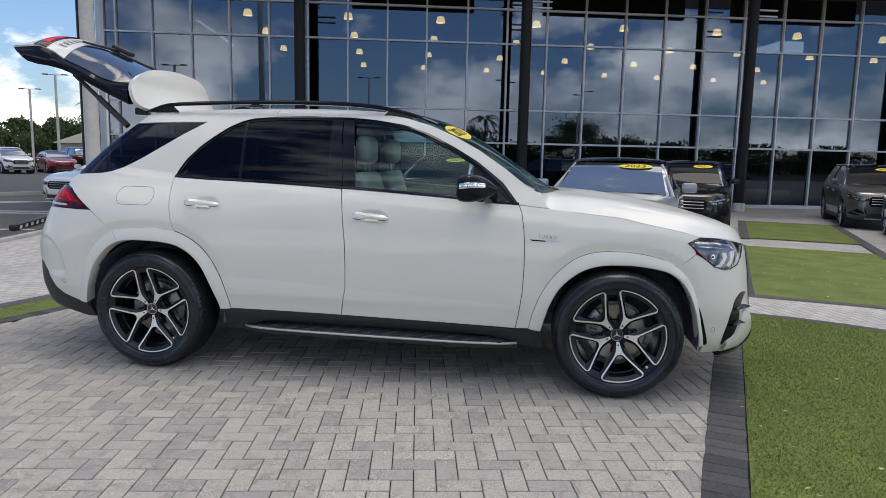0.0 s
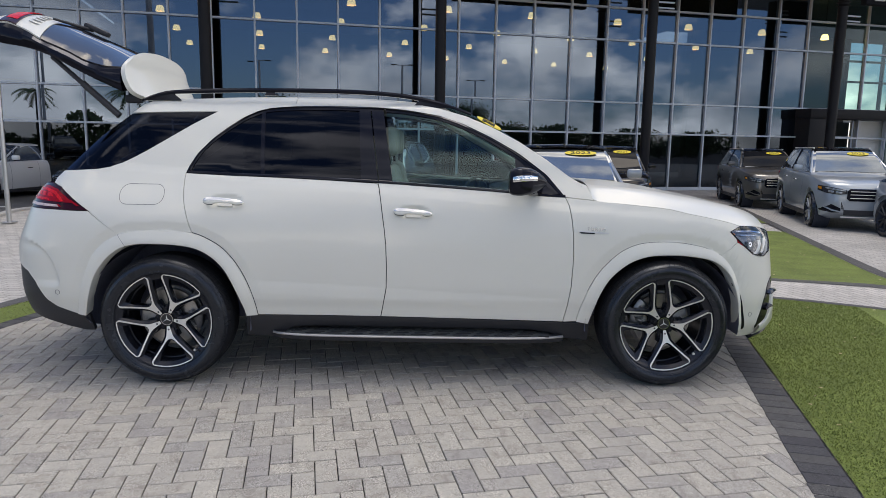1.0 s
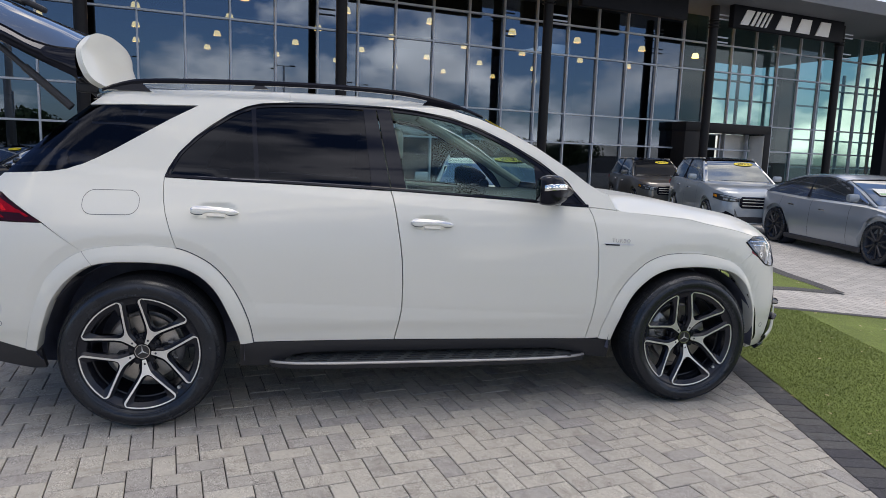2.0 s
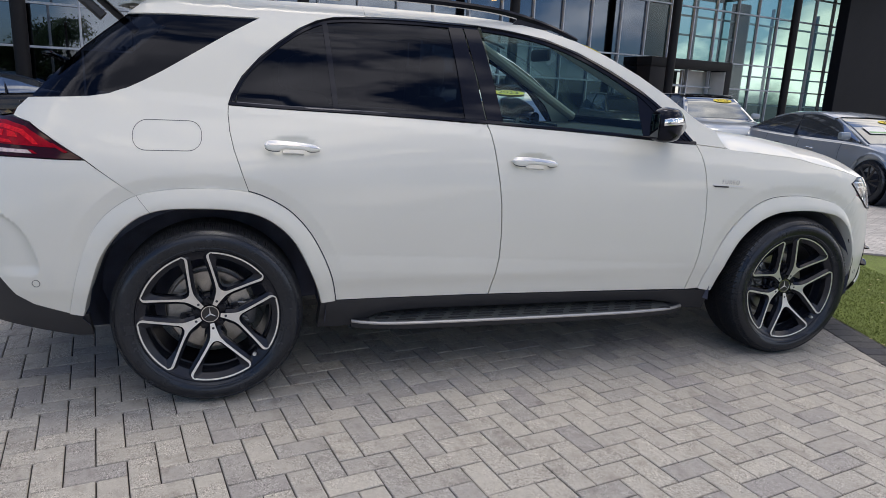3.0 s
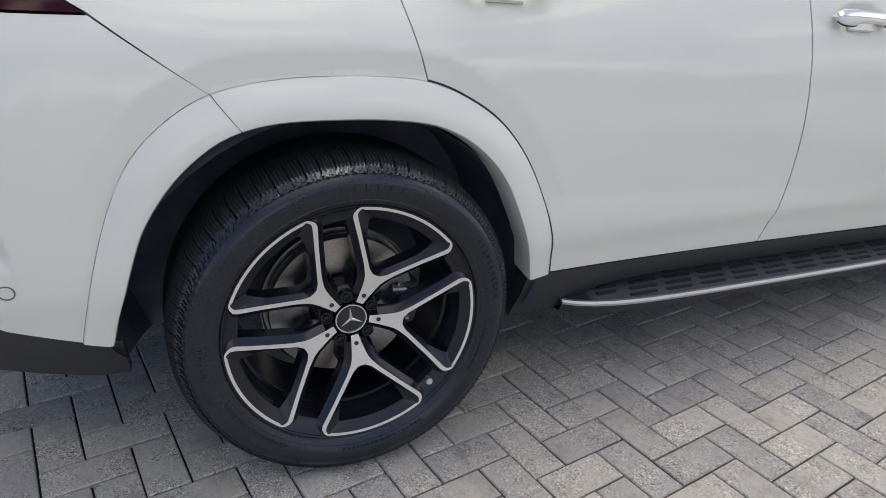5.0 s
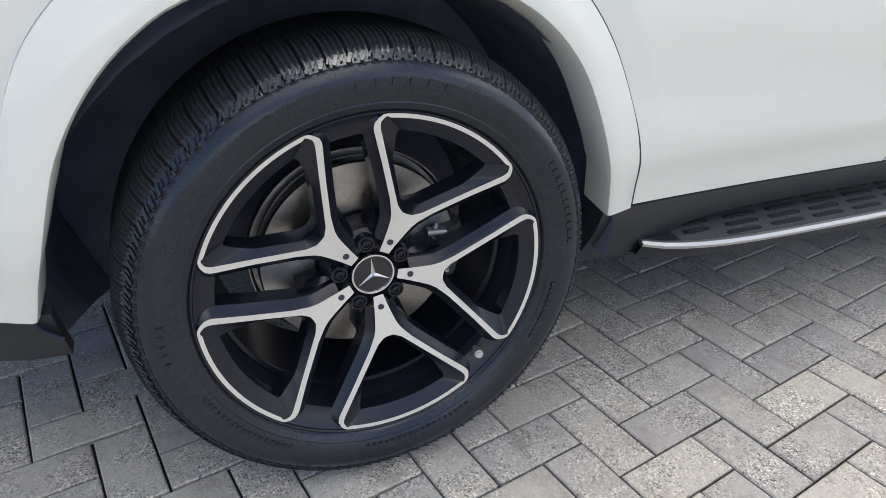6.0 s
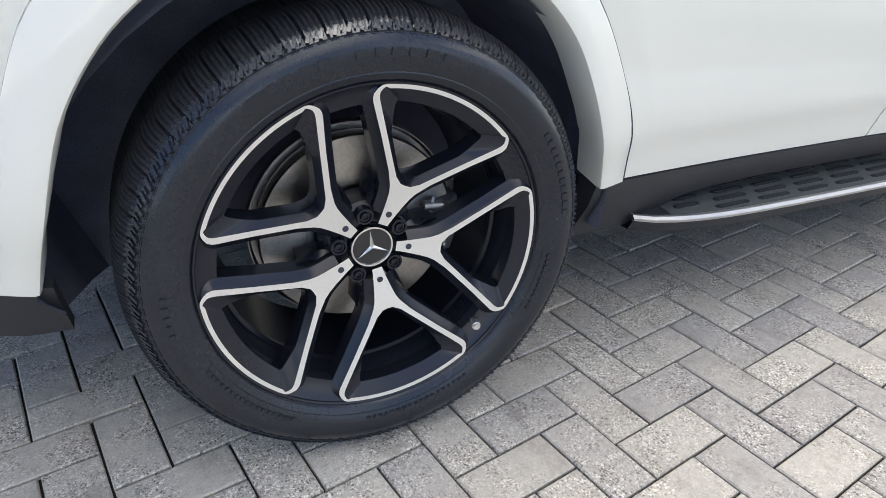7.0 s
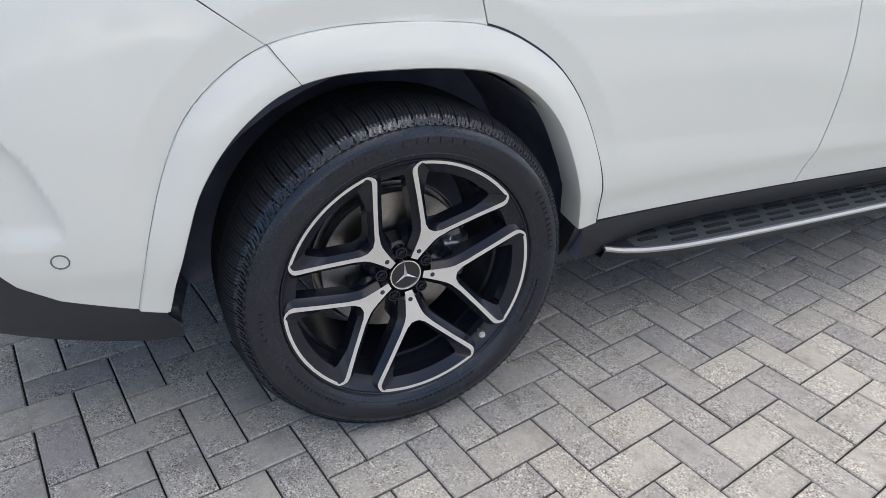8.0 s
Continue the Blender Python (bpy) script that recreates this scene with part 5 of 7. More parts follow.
GATE_GLASS = mat("dark_rear_glass", (.010, .013, .024), .03, spec=.6, coat=1.0)
bm = bmesh.new()
rows = []
for i in range(33):
    u = 8 * i / 32
    e, g = rail(GATE_E, u), rail(GATE_G, u)
    line = [g + Vector((0, .004, -.004)), g.lerp(e, .35) + Vector((0, -.020, 0)), g.lerp(e, .75) + Vector((0, -.016, 0)), e, Vector((e.x + .01, .56, e.z + .035)), Vector((e.x + .01, MID, e.z + .05))]
    rows.append([bm.verts.new(p) for p in line + [Vector((p.x, 2 * MID - p.y, p.z)) for p in line[-2::-1]]])
for a, b in zip(rows, rows[1:]):
    for k in range(len(a) - 1):
        bm.faces.new((a[k], a[k + 1], b[k + 1], b[k]))
bm.faces.new(rows[-1])
gate = part("tailgate", bm, BLACK_GLOSS, car, "raised tailgate with black side frame and lining", sharp=40)
gate_piece("gate_window", .0, 4.02, 0, 2, GATE_GLASS, "dark rear window reflecting the sky", gate, lift=.002)
gate_piece("gate_panel", 4.06, 8.0, 0, 2, WHITE, "white lower tailgate skin", gate, lift=.004, thick=.03)
for v0, v1 in ((.0, .80), (1.2, 2.0)):
    lamp = gate_piece("gate_lamp", 6.0, 7.1, v0, v1, RED_DARK, "red lamp half on the tailgate", gate, lift=.010, thick=.010, nu=8)
    gate_piece("lamp_field", 6.2, 6.95, v0 + .12 * (v0 < 1), v1 - .12 * (v0 > 1), RED_BRIGHT, "", lamp, lift=.0125, thick=.004, nu=6)
# roof spoiler, swung up: an arched white plate across the hinge end
SP_Y = (.392, .405, .43, .50, .60, .713, .96, 1.207, 1.32, 1.42, 1.49, 1.515, 1.528)
SP_TOP = pchip(SP_Y, (1.80, 1.85, 1.892, 1.946, 1.982, 2.001, 2.018, 2.001, 1.982, 1.946, 1.892, 1.85, 1.80))
SP_LOW = pchip(SP_Y, (1.752, 1.728, 1.712, 1.696, 1.694, 1.696, 1.70, 1.696, 1.694, 1.696, 1.712, 1.728, 1.752))
bm = bmesh.new()
rows = []
for i in range(57):
    y = MID + .568 * math.sin(math.pi * (i / 56 - .5))
    row = []
    for j in range(11):
        z = SP_LOW(y) + (SP_TOP(y) - SP_LOW(y)) * j / 10
        k = 1 - ((y - MID) / .57) ** 4
        row.append(bm.verts.new((-.378 + .045 * k + .075 * max((1.90 - z) / .2, 0) ** 1.3 - .02 * smooth(1.93, 2.02, z), y, z)))
    rows.append(row)
for a, b in zip(rows, rows[1:]):
    for k in range(10):
        bm.faces.new((a[k], b[k], b[k + 1], a[k + 1]))
bmesh.ops.recalc_face_normals(bm, faces=bm.faces)
bmesh.ops.solidify(bm, geom=bm.faces[:], thickness=.03)
part("roof_spoiler", bm, WHITE, gate, "white roof spoiler swung up", sharp=50)
# wiper at the middle of the glass
bm = bmesh.new()
hub_at, tip_at = gate_skin(3.2, 1.0) + Vector((0, 0, .022)), gate_skin(4.3, .55) + Vector((0, 0, .022))
rod(bm, hub_at, tip_at, .012, 8, .008)
box_into(bm, (0, 0, 0), (.17, .07, .036), Matrix.Translation(hub_at + Vector((.03, 0, .004))) @ Matrix.Rotation(radians(24), 4, "Y"), bevel=.014)
part("rear_wiper", bm, BLACK_PLASTIC, gate)
for y in (.45, 2 * MID - .45):
    bm = bmesh.new()
    rod(bm, (-.80, y, 1.945), (-.405, y, 1.59), .015, 10)
    rod(bm, (-.62, y, 1.785), (-.405, y, 1.59), .021, 10)
    part("gate_strut", bm, BLACK_PLASTIC, gate, "black gas strut")
    boxed("gate_hinge", (-.35, y + (.1 if y < MID else -.1), 1.70), (.10, .05, .05), BLACK_PLASTIC, gate, bevel=.01)
# lettering on the tailgate as bars
for k in range(5):
    p = gate_skin(5.0, .22 + .095 * k)
    q = gate_skin(5.3, .22 + .095 * k)
    d = q - p
    boxed("gate_lettering", (0, 0, 0), (.055, .030, .006), SATIN_METAL, gate, bevel=.002, seg=1, m=Matrix.Translation(p + Vector((0, 0, .008))) @ Matrix.Rotation(-math.atan2(d.z, d.x) if d.x > 0 else math.atan2(d.z, -d.x), 4, "Y"))
# year sticker on the screen
tx = Vector((.12, 1, .10)).normalized()
ty = Vector((-.88, .06, .45)).normalized()
tn = tx.cross(ty).normalized()
lie = Matrix.Translation((1.947, .53, 1.584)) @ Matrix((tx, ty, tn)).transposed().to_4x4()
bm = bmesh.new()
bmesh.ops.create_cone(bm, cap_ends=True, segments=32, radius1=1.0, radius2=1.0, depth=1.0, matrix=lie @ Matrix.Diagonal((.165, .090, .003, 1)))
st = part("year_sticker", bm, YELLOW, car, "yellow oval year sticker")
words("year_print", "2021", .13, INK, lie @ Matrix.Translation((0, 0, .003)), st)

# ---- ground ----
EDGE, ALONG = Vector((.966, -.259)), Vector((.259, .966))


def plan(c, w):
    """A place from its run across (c) and along (w) the lawn edge."""
    p = EDGE * c + ALONG * w
    return p.x, p.y


def ground_z(x, y):
    c, w = x * .966 - y * .259, x * .259 + y * .966
    return -.13 * smooth(0, 3.5, max(c - 3.6, w - 3.2, -2.2 - c))


def slab(name, c0, c1, w0, w1, material, lift=0.0, step=.5, label="", category="", kind="structure", parent=None):
    nc, nw = max(1, math.ceil((c1 - c0) / step)), max(1, math.ceil((w1 - w0) / step))
    vs, fs = [], []
    for i in range(nc + 1):
        for j in range(nw + 1):
            x, y = plan(c0 + (c1 - c0) * i / nc, w0 + (w1 - w0) * j / nw)
            vs.append((x, y, ground_z(x, y) + lift))
    for i in range(nc):
        for j in range(nw):
            a = i * (nw + 1) + j
            fs.append((a, a + nw + 1, a + nw + 2, a + 1))
    ob = raw(name, vs, fs, material, parent, flat=False)
    return tagged(ob, label, category, kind=kind) if kind else ob


PAVER_TONE = (.395, .376, .343)


def paver_mat(name, color, spread, by_island):
    """Concrete with blotches, pale chips and dark pits; each piece has its own tone and its own stretch of the pattern."""
    m = bpy.data.materials.new(name)
    m.use_nodes = True
    t = m.node_tree
    b = t.nodes["Principled BSDF"]
    b.inputs["Roughness"].default_value = .85
    b.inputs["Specular IOR Level"].default_value = .3
    node = t.nodes.new
    co = node("ShaderNodeTexCoord")
    own = node("ShaderNodeNewGeometry").outputs["Random Per Island"] if by_island else node("ShaderNodeObjectInfo").outputs["Random"]
    off = node("ShaderNodeVectorMath")
    off.operation = "MULTIPLY_ADD"
    t.links.new(own, off.inputs[0])
    off.inputs[1].default_value = (37, 91, 13)
    t.links.new(co.outputs["Object"], off.inputs[2])
    at = off.outputs[0]

    def noise(scale, detail, stretch=(1, 1, 1)):
        n = node("ShaderNodeTexNoise")
        n.inputs["Scale"].default_value, n.inputs["Detail"].default_value = scale, detail
        n.inputs["Roughness"].default_value = .62
        mp = node("ShaderNodeMapping")
        mp.inputs["Scale"].default_value = stretch
        t.links.new(at, mp.inputs["Vector"])
        t.links.new(mp.outputs["Vector"], n.inputs["Vector"])
        return n.outputs["Fac"]

    def ramp(src, *stops):
        r = node("ShaderNodeValToRGB")
        for k, (p, c) in enumerate(stops):
            e = r.color_ramp.elements[k] if k < 2 else r.color_ramp.elements.new(p)
            e.position, e.color = p, (c, c, c, 1) if isinstance(c, (int, float)) else (*c, 1)
        t.links.new(src, r.inputs["Fac"])
        return r.outputs["Color"]

    def times(x, y):
        mx = node("ShaderNodeMix")
        mx.data_type, mx.blend_type = "RGBA", "MULTIPLY"
        mx.inputs["Factor"].default_value = 1.0
        t.links.new(x, mx.inputs[6])
        t.links.new(y, mx.inputs[7])
        return mx.outputs[2]
    vor = node("ShaderNodeTexVoronoi")
    vor.inputs["Scale"].default_value = 330
    t.links.new(at, vor.inputs["Vector"])
    sep = node("ShaderNodeSeparateColor")
    t.links.new(vor.outputs["Color"], sep.inputs["Color"])
    chips = ramp(sep.outputs["Red"], (.0, .42), (.10, .55), (.13, .90), (.5, 1.0), (.80, 1.04), (.84, 1.50), (1.0, 1.85))
    # sparse dark pits
    pit = node("ShaderNodeTexVoronoi")
    pit.inputs["Scale"].default_value = 170
    t.links.new(at, pit.inputs["Vector"])
    sep2 = node("ShaderNodeSeparateColor")
    t.links.new(pit.outputs["Color"], sep2.inputs["Color"])
    less = node("ShaderNodeMath")
    less.operation = "MULTIPLY_ADD"
    less.inputs[1].default_value, less.inputs[2].default_value = -.60, .45
    t.links.new(sep2.outputs["Green"], less.inputs[0])
    near_pit = node("ShaderNodeMath")
    near_pit.operation = "SUBTRACT"
    t.links.new(pit.outputs["Distance"], near_pit.inputs[0])
    t.links.new(less.outputs[0], near_pit.inputs[1])
    pits = ramp(near_pit.outputs[0], (-.02, .40), (.08, 1.0))
    # worn stretches show the chips and pits, the rest keeps its fine skin
    worn = ramp(noise(11, 4, (1, .6, 1)), (.40, .16), (.60, 1.0))

    def where_worn(x):
        mx = node("ShaderNodeMix")
        mx.data_type = "RGBA"
        t.links.new(worn, mx.inputs["Factor"])
        mx.inputs[6].default_value = (1, 1, 1, 1)
        t.links.new(x, mx.inputs[7])
        return mx.outputs[2]
    tones = ((0, (.78, .77, .81)), (.12, (.84, .84, .86)), (.35, (.97, .96, .94)), (.7, (1.05, 1.035, 1.0)), (1, (1.14, 1.13, 1.09)))
    base = ramp(own, *((p, tuple(c * (1 + (f - 1) * spread) for c, f in zip(color, tone))) for p, tone in tones))
    patch = ramp(noise(14, 5, (1, .55, 1)), (.30, (.76, .74, .73)), (.46, 1.0), (.75, 1.10))
    wide = ramp(noise(55, 5), (.30, .84), (.44, .98), (.74, 1.08))
    t.links.new(times(times(base, patch), times(wide, where_worn(times(chips, pits)))), b.inputs["Base Color"])
    bu = node("ShaderNodeBump")
    bu.inputs["Strength"].default_value = .6
    bu.inputs["Distance"].default_value = .0022
    t.links.new(noise(260, 4), bu.inputs["Height"])
    t.links.new(bu.outputs["Normal"], b.inputs["Normal"])
    return m


PAVER = paver_mat("grey_paver", PAVER_TONE, .85, False)
PAVER_FAR = paver_mat("grey_paver_field", PAVER_TONE, .85, True)
PAVER_DARK = paver_mat("charcoal_paver", (.085, .085, .09), 1.3, False)
JOINT = mat("joint_sand", (.014, .013, .012), .95, grain=(120, .4))


def brick_mat(name, a, b, mortar, width, height, turn):
    m = mat(name, a, .85, grain=(60, .12), stain=(.8, .12))
    t = m.node_tree
    p = t.nodes["Principled BSDF"]
    src = p.inputs["Base Color"].links[0].from_socket
    co = t.nodes.new("ShaderNodeTexCoord")
    mp = t.nodes.new("ShaderNodeMapping")
    mp.inputs["Rotation"].default_value[2] = radians(turn)
    br = t.nodes.new("ShaderNodeTexBrick")
    br.inputs["Color1"].default_value = (1.08, 1.08, 1.08, 1)
    br.inputs["Color2"].default_value = (.84, .84, .84, 1)
    br.inputs["Mortar"].default_value = (mortar, mortar, mortar, 1)
    br.inputs["Scale"].default_value = 1.0
    br.inputs["Mortar Size"].default_value = .006
    br.inputs["Brick Width"].default_value = width
    br.inputs["Row Height"].default_value = height
    mx = t.nodes.new("ShaderNodeMix")
    mx.data_type, mx.blend_type = "RGBA", "MULTIPLY"
    mx.inputs["Factor"].default_value = 1.0
    t.links.new(co.outputs["Object"], mp.inputs["Vector"])
    t.links.new(mp.outputs["Vector"], br.inputs["Vector"])
    t.links.new(src, mx.inputs[6])
    t.links.new(br.outputs["Color"], mx.inputs[7])
    t.links.new(mx.outputs[2], p.inputs["Base Color"])
    return m


PATH_PAVING = brick_mat("pale_path_paving", (.50, .475, .44), 0, .45, .2, .1, 75)
FORECOURT = brick_mat("pale_forecourt_paving", (.47, .45, .42), 0, .45, .2, .1, 12)
ASPHALT = mat("worn_asphalt", (.075, .073, .072), .9, grain=(40, .2), stain=(.4, .2), bump=(120, .002))
TURF = mat("mown_turf", (.135, .178, .036), .9, grain=(70, .45), stain=(2.6, .26), bump=(160, .008))

vs, fs = [], []
RING = (0, 6, 12, 20, 30, 45, 80, 160, 400, 1500)
for r in RING:
    for k in range(48):
        a = 2 * math.pi * k / 48
        x, y = 1.0 + r * math.cos(a), 1.0 + r * math.sin(a)
        vs.append((x, y, -.22))
for i in range(len(RING) - 1):
    for k in range(48):
        fs.append((i * 48 + k, (i + 1) * 48 + k, (i + 1) * 48 + (k + 1) % 48, i * 48 + (k + 1) % 48))
tagged(raw("ground", vs, fs, ASPHALT, flat=False), "worn grey asphalt reaching to the horizon", "ground", kind="structure")
slab("forecourt", -4.6, 40, -14, 42, FORECOURT, -.012, 1.0, "pale paved forecourt before the showroom", "pavement")
slab("pavement_bed", -2.06, 3.63, -6.22, 3.66, JOINT, -.010, .6, "dark joint sand under the pavers", "pavement")
lawn_near = slab("lawn_near", 3.63, 5.9, -7, 3.66, TURF, .004, .25, "short green turf beside the paved pad", "lawn")
slab("lawn_mid", 3.8, 5.9, 5.1, 10.6, TURF, .006, .5, "short green turf between paths", "lawn")
slab("lawn_far", 3.9, 5.9, 12.1, 16.4, TURF, .006, .5, "small green turf square before the showroom", "lawn")
lawn_strip = slab("lawn_strip", -2.45, -2.05, -3.5, 1.75, TURF, .006, .25, "narrow turf strip behind the pad", "lawn")
slab("path", 3.66, 40, 3.70, 4.86, PATH_PAVING, .004, .6, "pale paved path across the lawn", "path")
# grey strips round the lawns
for nm, c0, c1, w0, w1 in (("edging", 3.6, 5.95, 4.86, 5.10), ("edging", 3.6, 3.8, 5.1, 10.7), ("edging", 3.7, 3.9, 11.9, 16.6), ("edging", 3.7, 6.0, 16.4, 16.6), ("edging", 5.9, 6.1, 5.0, 16.6), ("edging", 3.66, 5.9, 3.62, 3.72),
                           ("edging", -2.62, -2.45, -3.5, 2.0), ("edging", -2.5, -1.92, 1.75, 2.0)):
    tagged(slab(nm, c0, c1, w0, w1, PAVER_DARK, .008, .5), "charcoal edging pavers along the lawn", "edging", "lawn edging", "structure")

# grass blades on the nearest turf
rnd = random.Random(5)


def blades(name, c0, c1, w0, w1, count, parent):
    vs, fs = [], []
    for k in range(count):
        c, w = rnd.uniform(c0, c1), rnd.uniform(w0, w1)
        x, y = plan(c, w)
        z = ground_z(x, y) + .003
        a = rnd.uniform(0, 6.28)
        h, l = rnd.uniform(.006, .015), rnd.uniform(.0016, .004)
        bx, by = rnd.uniform(-.014, .014), rnd.uniform(-.014, .014)
        vs += [(x - l * math.cos(a), y - l * math.sin(a), z), (x + l * math.cos(a), y + l * math.sin(a), z), (x + bx, y + by, z + h)]
        fs.append((3 * k, 3 * k + 1, 3 * k + 2))
    ob = raw(name, vs, fs, mat(name, (.158, .200, .046), .8, island=.28), None)
    return tagged(ob, "short green grass blades", "grass", kind="stuff")


blades("grass_blades", 3.63, 4.9, -2.6, 3.6, 90000, lawn_near)
blades("strip_grass_blades", -2.45, -2.05, -3.0, 1.75, 4000, lawn_strip)
vs, fs = [], []
for k in range(260):
    c, w = rnd.uniform(3.5, 5.8), rnd.uniform(-2.6, 9)
    if 3.6 < w < 5.1:
        continue
    x, y = plan(c, w)
    z = ground_z(x, y) + .02
    a, l = rnd.uniform(0, 6.28), rnd.uniform(.006, .018)
    i = len(vs)
    vs += [(x + l * math.cos(a + q), y + l * math.sin(a + q) * .6, z + rnd.uniform(0, .008)) for q in (0, 1.6, 3.1, 4.7)]
    fs.append((i, i + 1, i + 2, i + 3))
tagged(raw("fallen_leaves", vs, fs, mat("dry_leaf", (.45, .36, .2), .7, island=.4)), "dry leaves scattered on the turf", "leaves", kind="stuff")

# car park beyond the pad
MARK = mat("white_road_paint", (.62, .62, .6), .8, grain=(30, .15), stain=(3, .15))
KERB = mat("concrete_kerb", (.42, .41, .39), .9, grain=(60, .12), stain=(2, .15))


def ribbon(name, pts, width, z0, h, material, label, category):
    bm = bmesh.new()
    rows = []
    for i, p in enumerate(pts):
        a, b = Vector(pts[max(i - 1, 0)]), Vector(pts[min(i + 1, len(pts) - 1)])
        d = (b - a).normalized()
        n = Vector((-d.y, d.x)) * width / 2
        rows.append([bm.verts.new((p[0] + s * n.x * e, p[1] + s * n.y * e, z)) for s, e, z in ((-1, 1, z0 - .1), (-1, 1, z0 + h * .8), (-1, .85, z0 + h), (1, .85, z0 + h), (1, 1, z0 + h * .8), (1, 1, z0 - .1))])
    for a, b in zip(rows, rows[1:]):
        for k in range(5):
            bm.faces.new((a[k], a[k + 1], b[k + 1], b[k]))
    return tagged(part(name, bm, material, None, sharp=30), label, category, kind="structure")


KERB_LINE = [tuple(p) for p in resample([(-4.9, -1.0), (-5.55, 2.0), (-6.4, 6.0), (-6.78, 8.0), (-7.08, 9.6), (-7.35, 10.8), (-7.0, 11.7), (-5.6, 12.3)], 40)]
vs, fs = [], []
for x, y in KERB_LINE:
    far = Vector(plan(-4.56, x * .259 + y * .966))
    for k in range(7):
        p = Vector((x, y)).lerp(far, k / 6)
        vs.append((p.x, p.y, ground_z(p.x, p.y) - .015))
for i in range(len(KERB_LINE) - 1):
    for k in range(6):
        fs.append((i * 7 + k, i * 7 + 7 + k, i * 7 + 8 + k, i * 7 + k + 1))
tagged(raw("pavement_side", vs, fs, FORECOURT, flat=False), "pale paved strip between the pad and the car park kerb", "pavement", kind="structure")
ribbon("kerb_near", KERB_LINE, .16, -.22, .13, KERB, "pale concrete kerb at the car park", "kerb")
ribbon("kerb_far", [(-24, 10.5), (-15.7, 16.5), (-15.0, 18.0), (-17.4, 22.5)], .16, -.22, .13, KERB, "pale concrete kerb of a traffic island", "kerb")
for k, (a, b) in enumerate((((-14.2, 13.2), (-11.6, 15.8)), ((-13.0, 10.6), (-9.0, 11.6)), ((-12.6, 11.2), (-8.6, 12.4)), ((-12.0, 7.0), (-7.6, 8.2)), ((-16, 13.6), (-13, 14.6)))):
    tagged(ribbon("parking_line", [a, b], .10, -.212, .004, MARK, "painted white parking line on asphalt", "road marking"), group="parking lines")
stop = thing("wheel_stop", "black and white striped rubber wheel stop on the asphalt", "wheel stop", (-8.35, 9.1, -.216), 112.4)
boxed("bar", (0, 0, .06), (2.6, .17, .12), BLACK_PLASTIC, stop, bevel=.035, seg=2)
for k in range(8):
    bm = bmesh.new()
    prism(bm, [(-1.2 + .33 * k, .022), (-1.06 + .33 * k, .022), (-1.02 + .33 * k, .088), (-1.16 + .33 * k, .088)], -.088, .088)
    part("stripe", bm, MARK, stop, "white reflective stripe")

# ---- showroom ----
SHOW = (-3.939, 17.768)
SHOW_TURN = 12.5
B = pose(SHOW[0], SHOW[1], 0, 0, 0, SHOW_TURN)
BASE = -.13
ALU = mat("grey_aluminium_profile", (.46, .50, .56), .45, metal=.35, grain=(20, .05))
COLUMN = mat("dark_bronze_cladding", (.011, .011, .013), .5, metal=0, grain=(8, .1), spec=.2)
DARK_WALL = mat("charcoal_panel", (.009, .0105, .0145), .6, grain=(3, .1), stain=(.6, .08), spec=.12)
SOFFIT = mat("grey_soffit_panel", (.13, .14, .155), .6, grain=(6, .04))
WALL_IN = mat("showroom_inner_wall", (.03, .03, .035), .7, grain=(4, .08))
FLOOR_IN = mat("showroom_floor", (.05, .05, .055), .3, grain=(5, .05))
PANE = glass("facade_glass", (.26, .32, .38), .165, glint=(.58, .72, .93))
# weaker mirror layer and darker tint than the upper panes, dimming the reflected paving
PANE_GROUND = glass("dimmed_ground_floor_glass", (.20, .24, .27), .065, glint=(.66, .78, .95))
PANE_CLEAR = glass("entrance_glass", (.52, .66, .645), .05, glint=(.7, .8, .95))
SHADE_GLOW = glow("lit_lamp_shade", (1.0, .60, .20), 8.0)
PALE_IN = mat("pale_portal_lining", (.62, .62, .60), .6, grain=(6, .04))
LETTER = mat("white_sign_letter", (.78, .78, .77), .4)

wall = thing("wall_showroom", "tall glazed showroom front of grey aluminium and dark glass", "facade", (SHOW[0], SHOW[1], 0), SHOW_TURN, kind="structure")
COLS = [-7.57, -7.19, -6.08, -4.87, -3.67, -2.42, -1.19, .09, 1.37, 2.65, 3.99, 5.31, 6.64, 7.94, 9.30, 10.66, 12.04, 13.41, 14.79, 16.16, 17.55, 19.05, 20.40, 21.75, 23.12, 24.5, 25.88, 27.26, 28.64, 30.02, 31.4, 32.8, 34.2, 35.6]
LEVELS = [BASE, 1.92, 3.01, 5.16, 6.26, 7.36]
made = {}


def pane_at(u0, u1, z0, z1, y, material, nm="pane"):
    w, h = round(u1 - u0 - .05, 2), round(z1 - z0 - .05, 2)
    if (w, h, material.name) not in made:
        bm = bmesh.new()
        box_into(bm, (0, 0, 0), (w, .012, h))
        me = bpy.data.meshes.new("pane")
        bm.to_mesh(me)
        bm.free()
        me.materials.append(material)
        made[(w, h, material.name)] = me
    ob = new(nm, made[(w, h, material.name)])
    ob.parent = wall
    ob.matrix_basis = pose((u0 + u1) / 2, y, (z0 + z1) / 2, rnd.uniform(-.12, .12), 0, rnd.uniform(-.18, .18))
    ob.visible_shadow = False


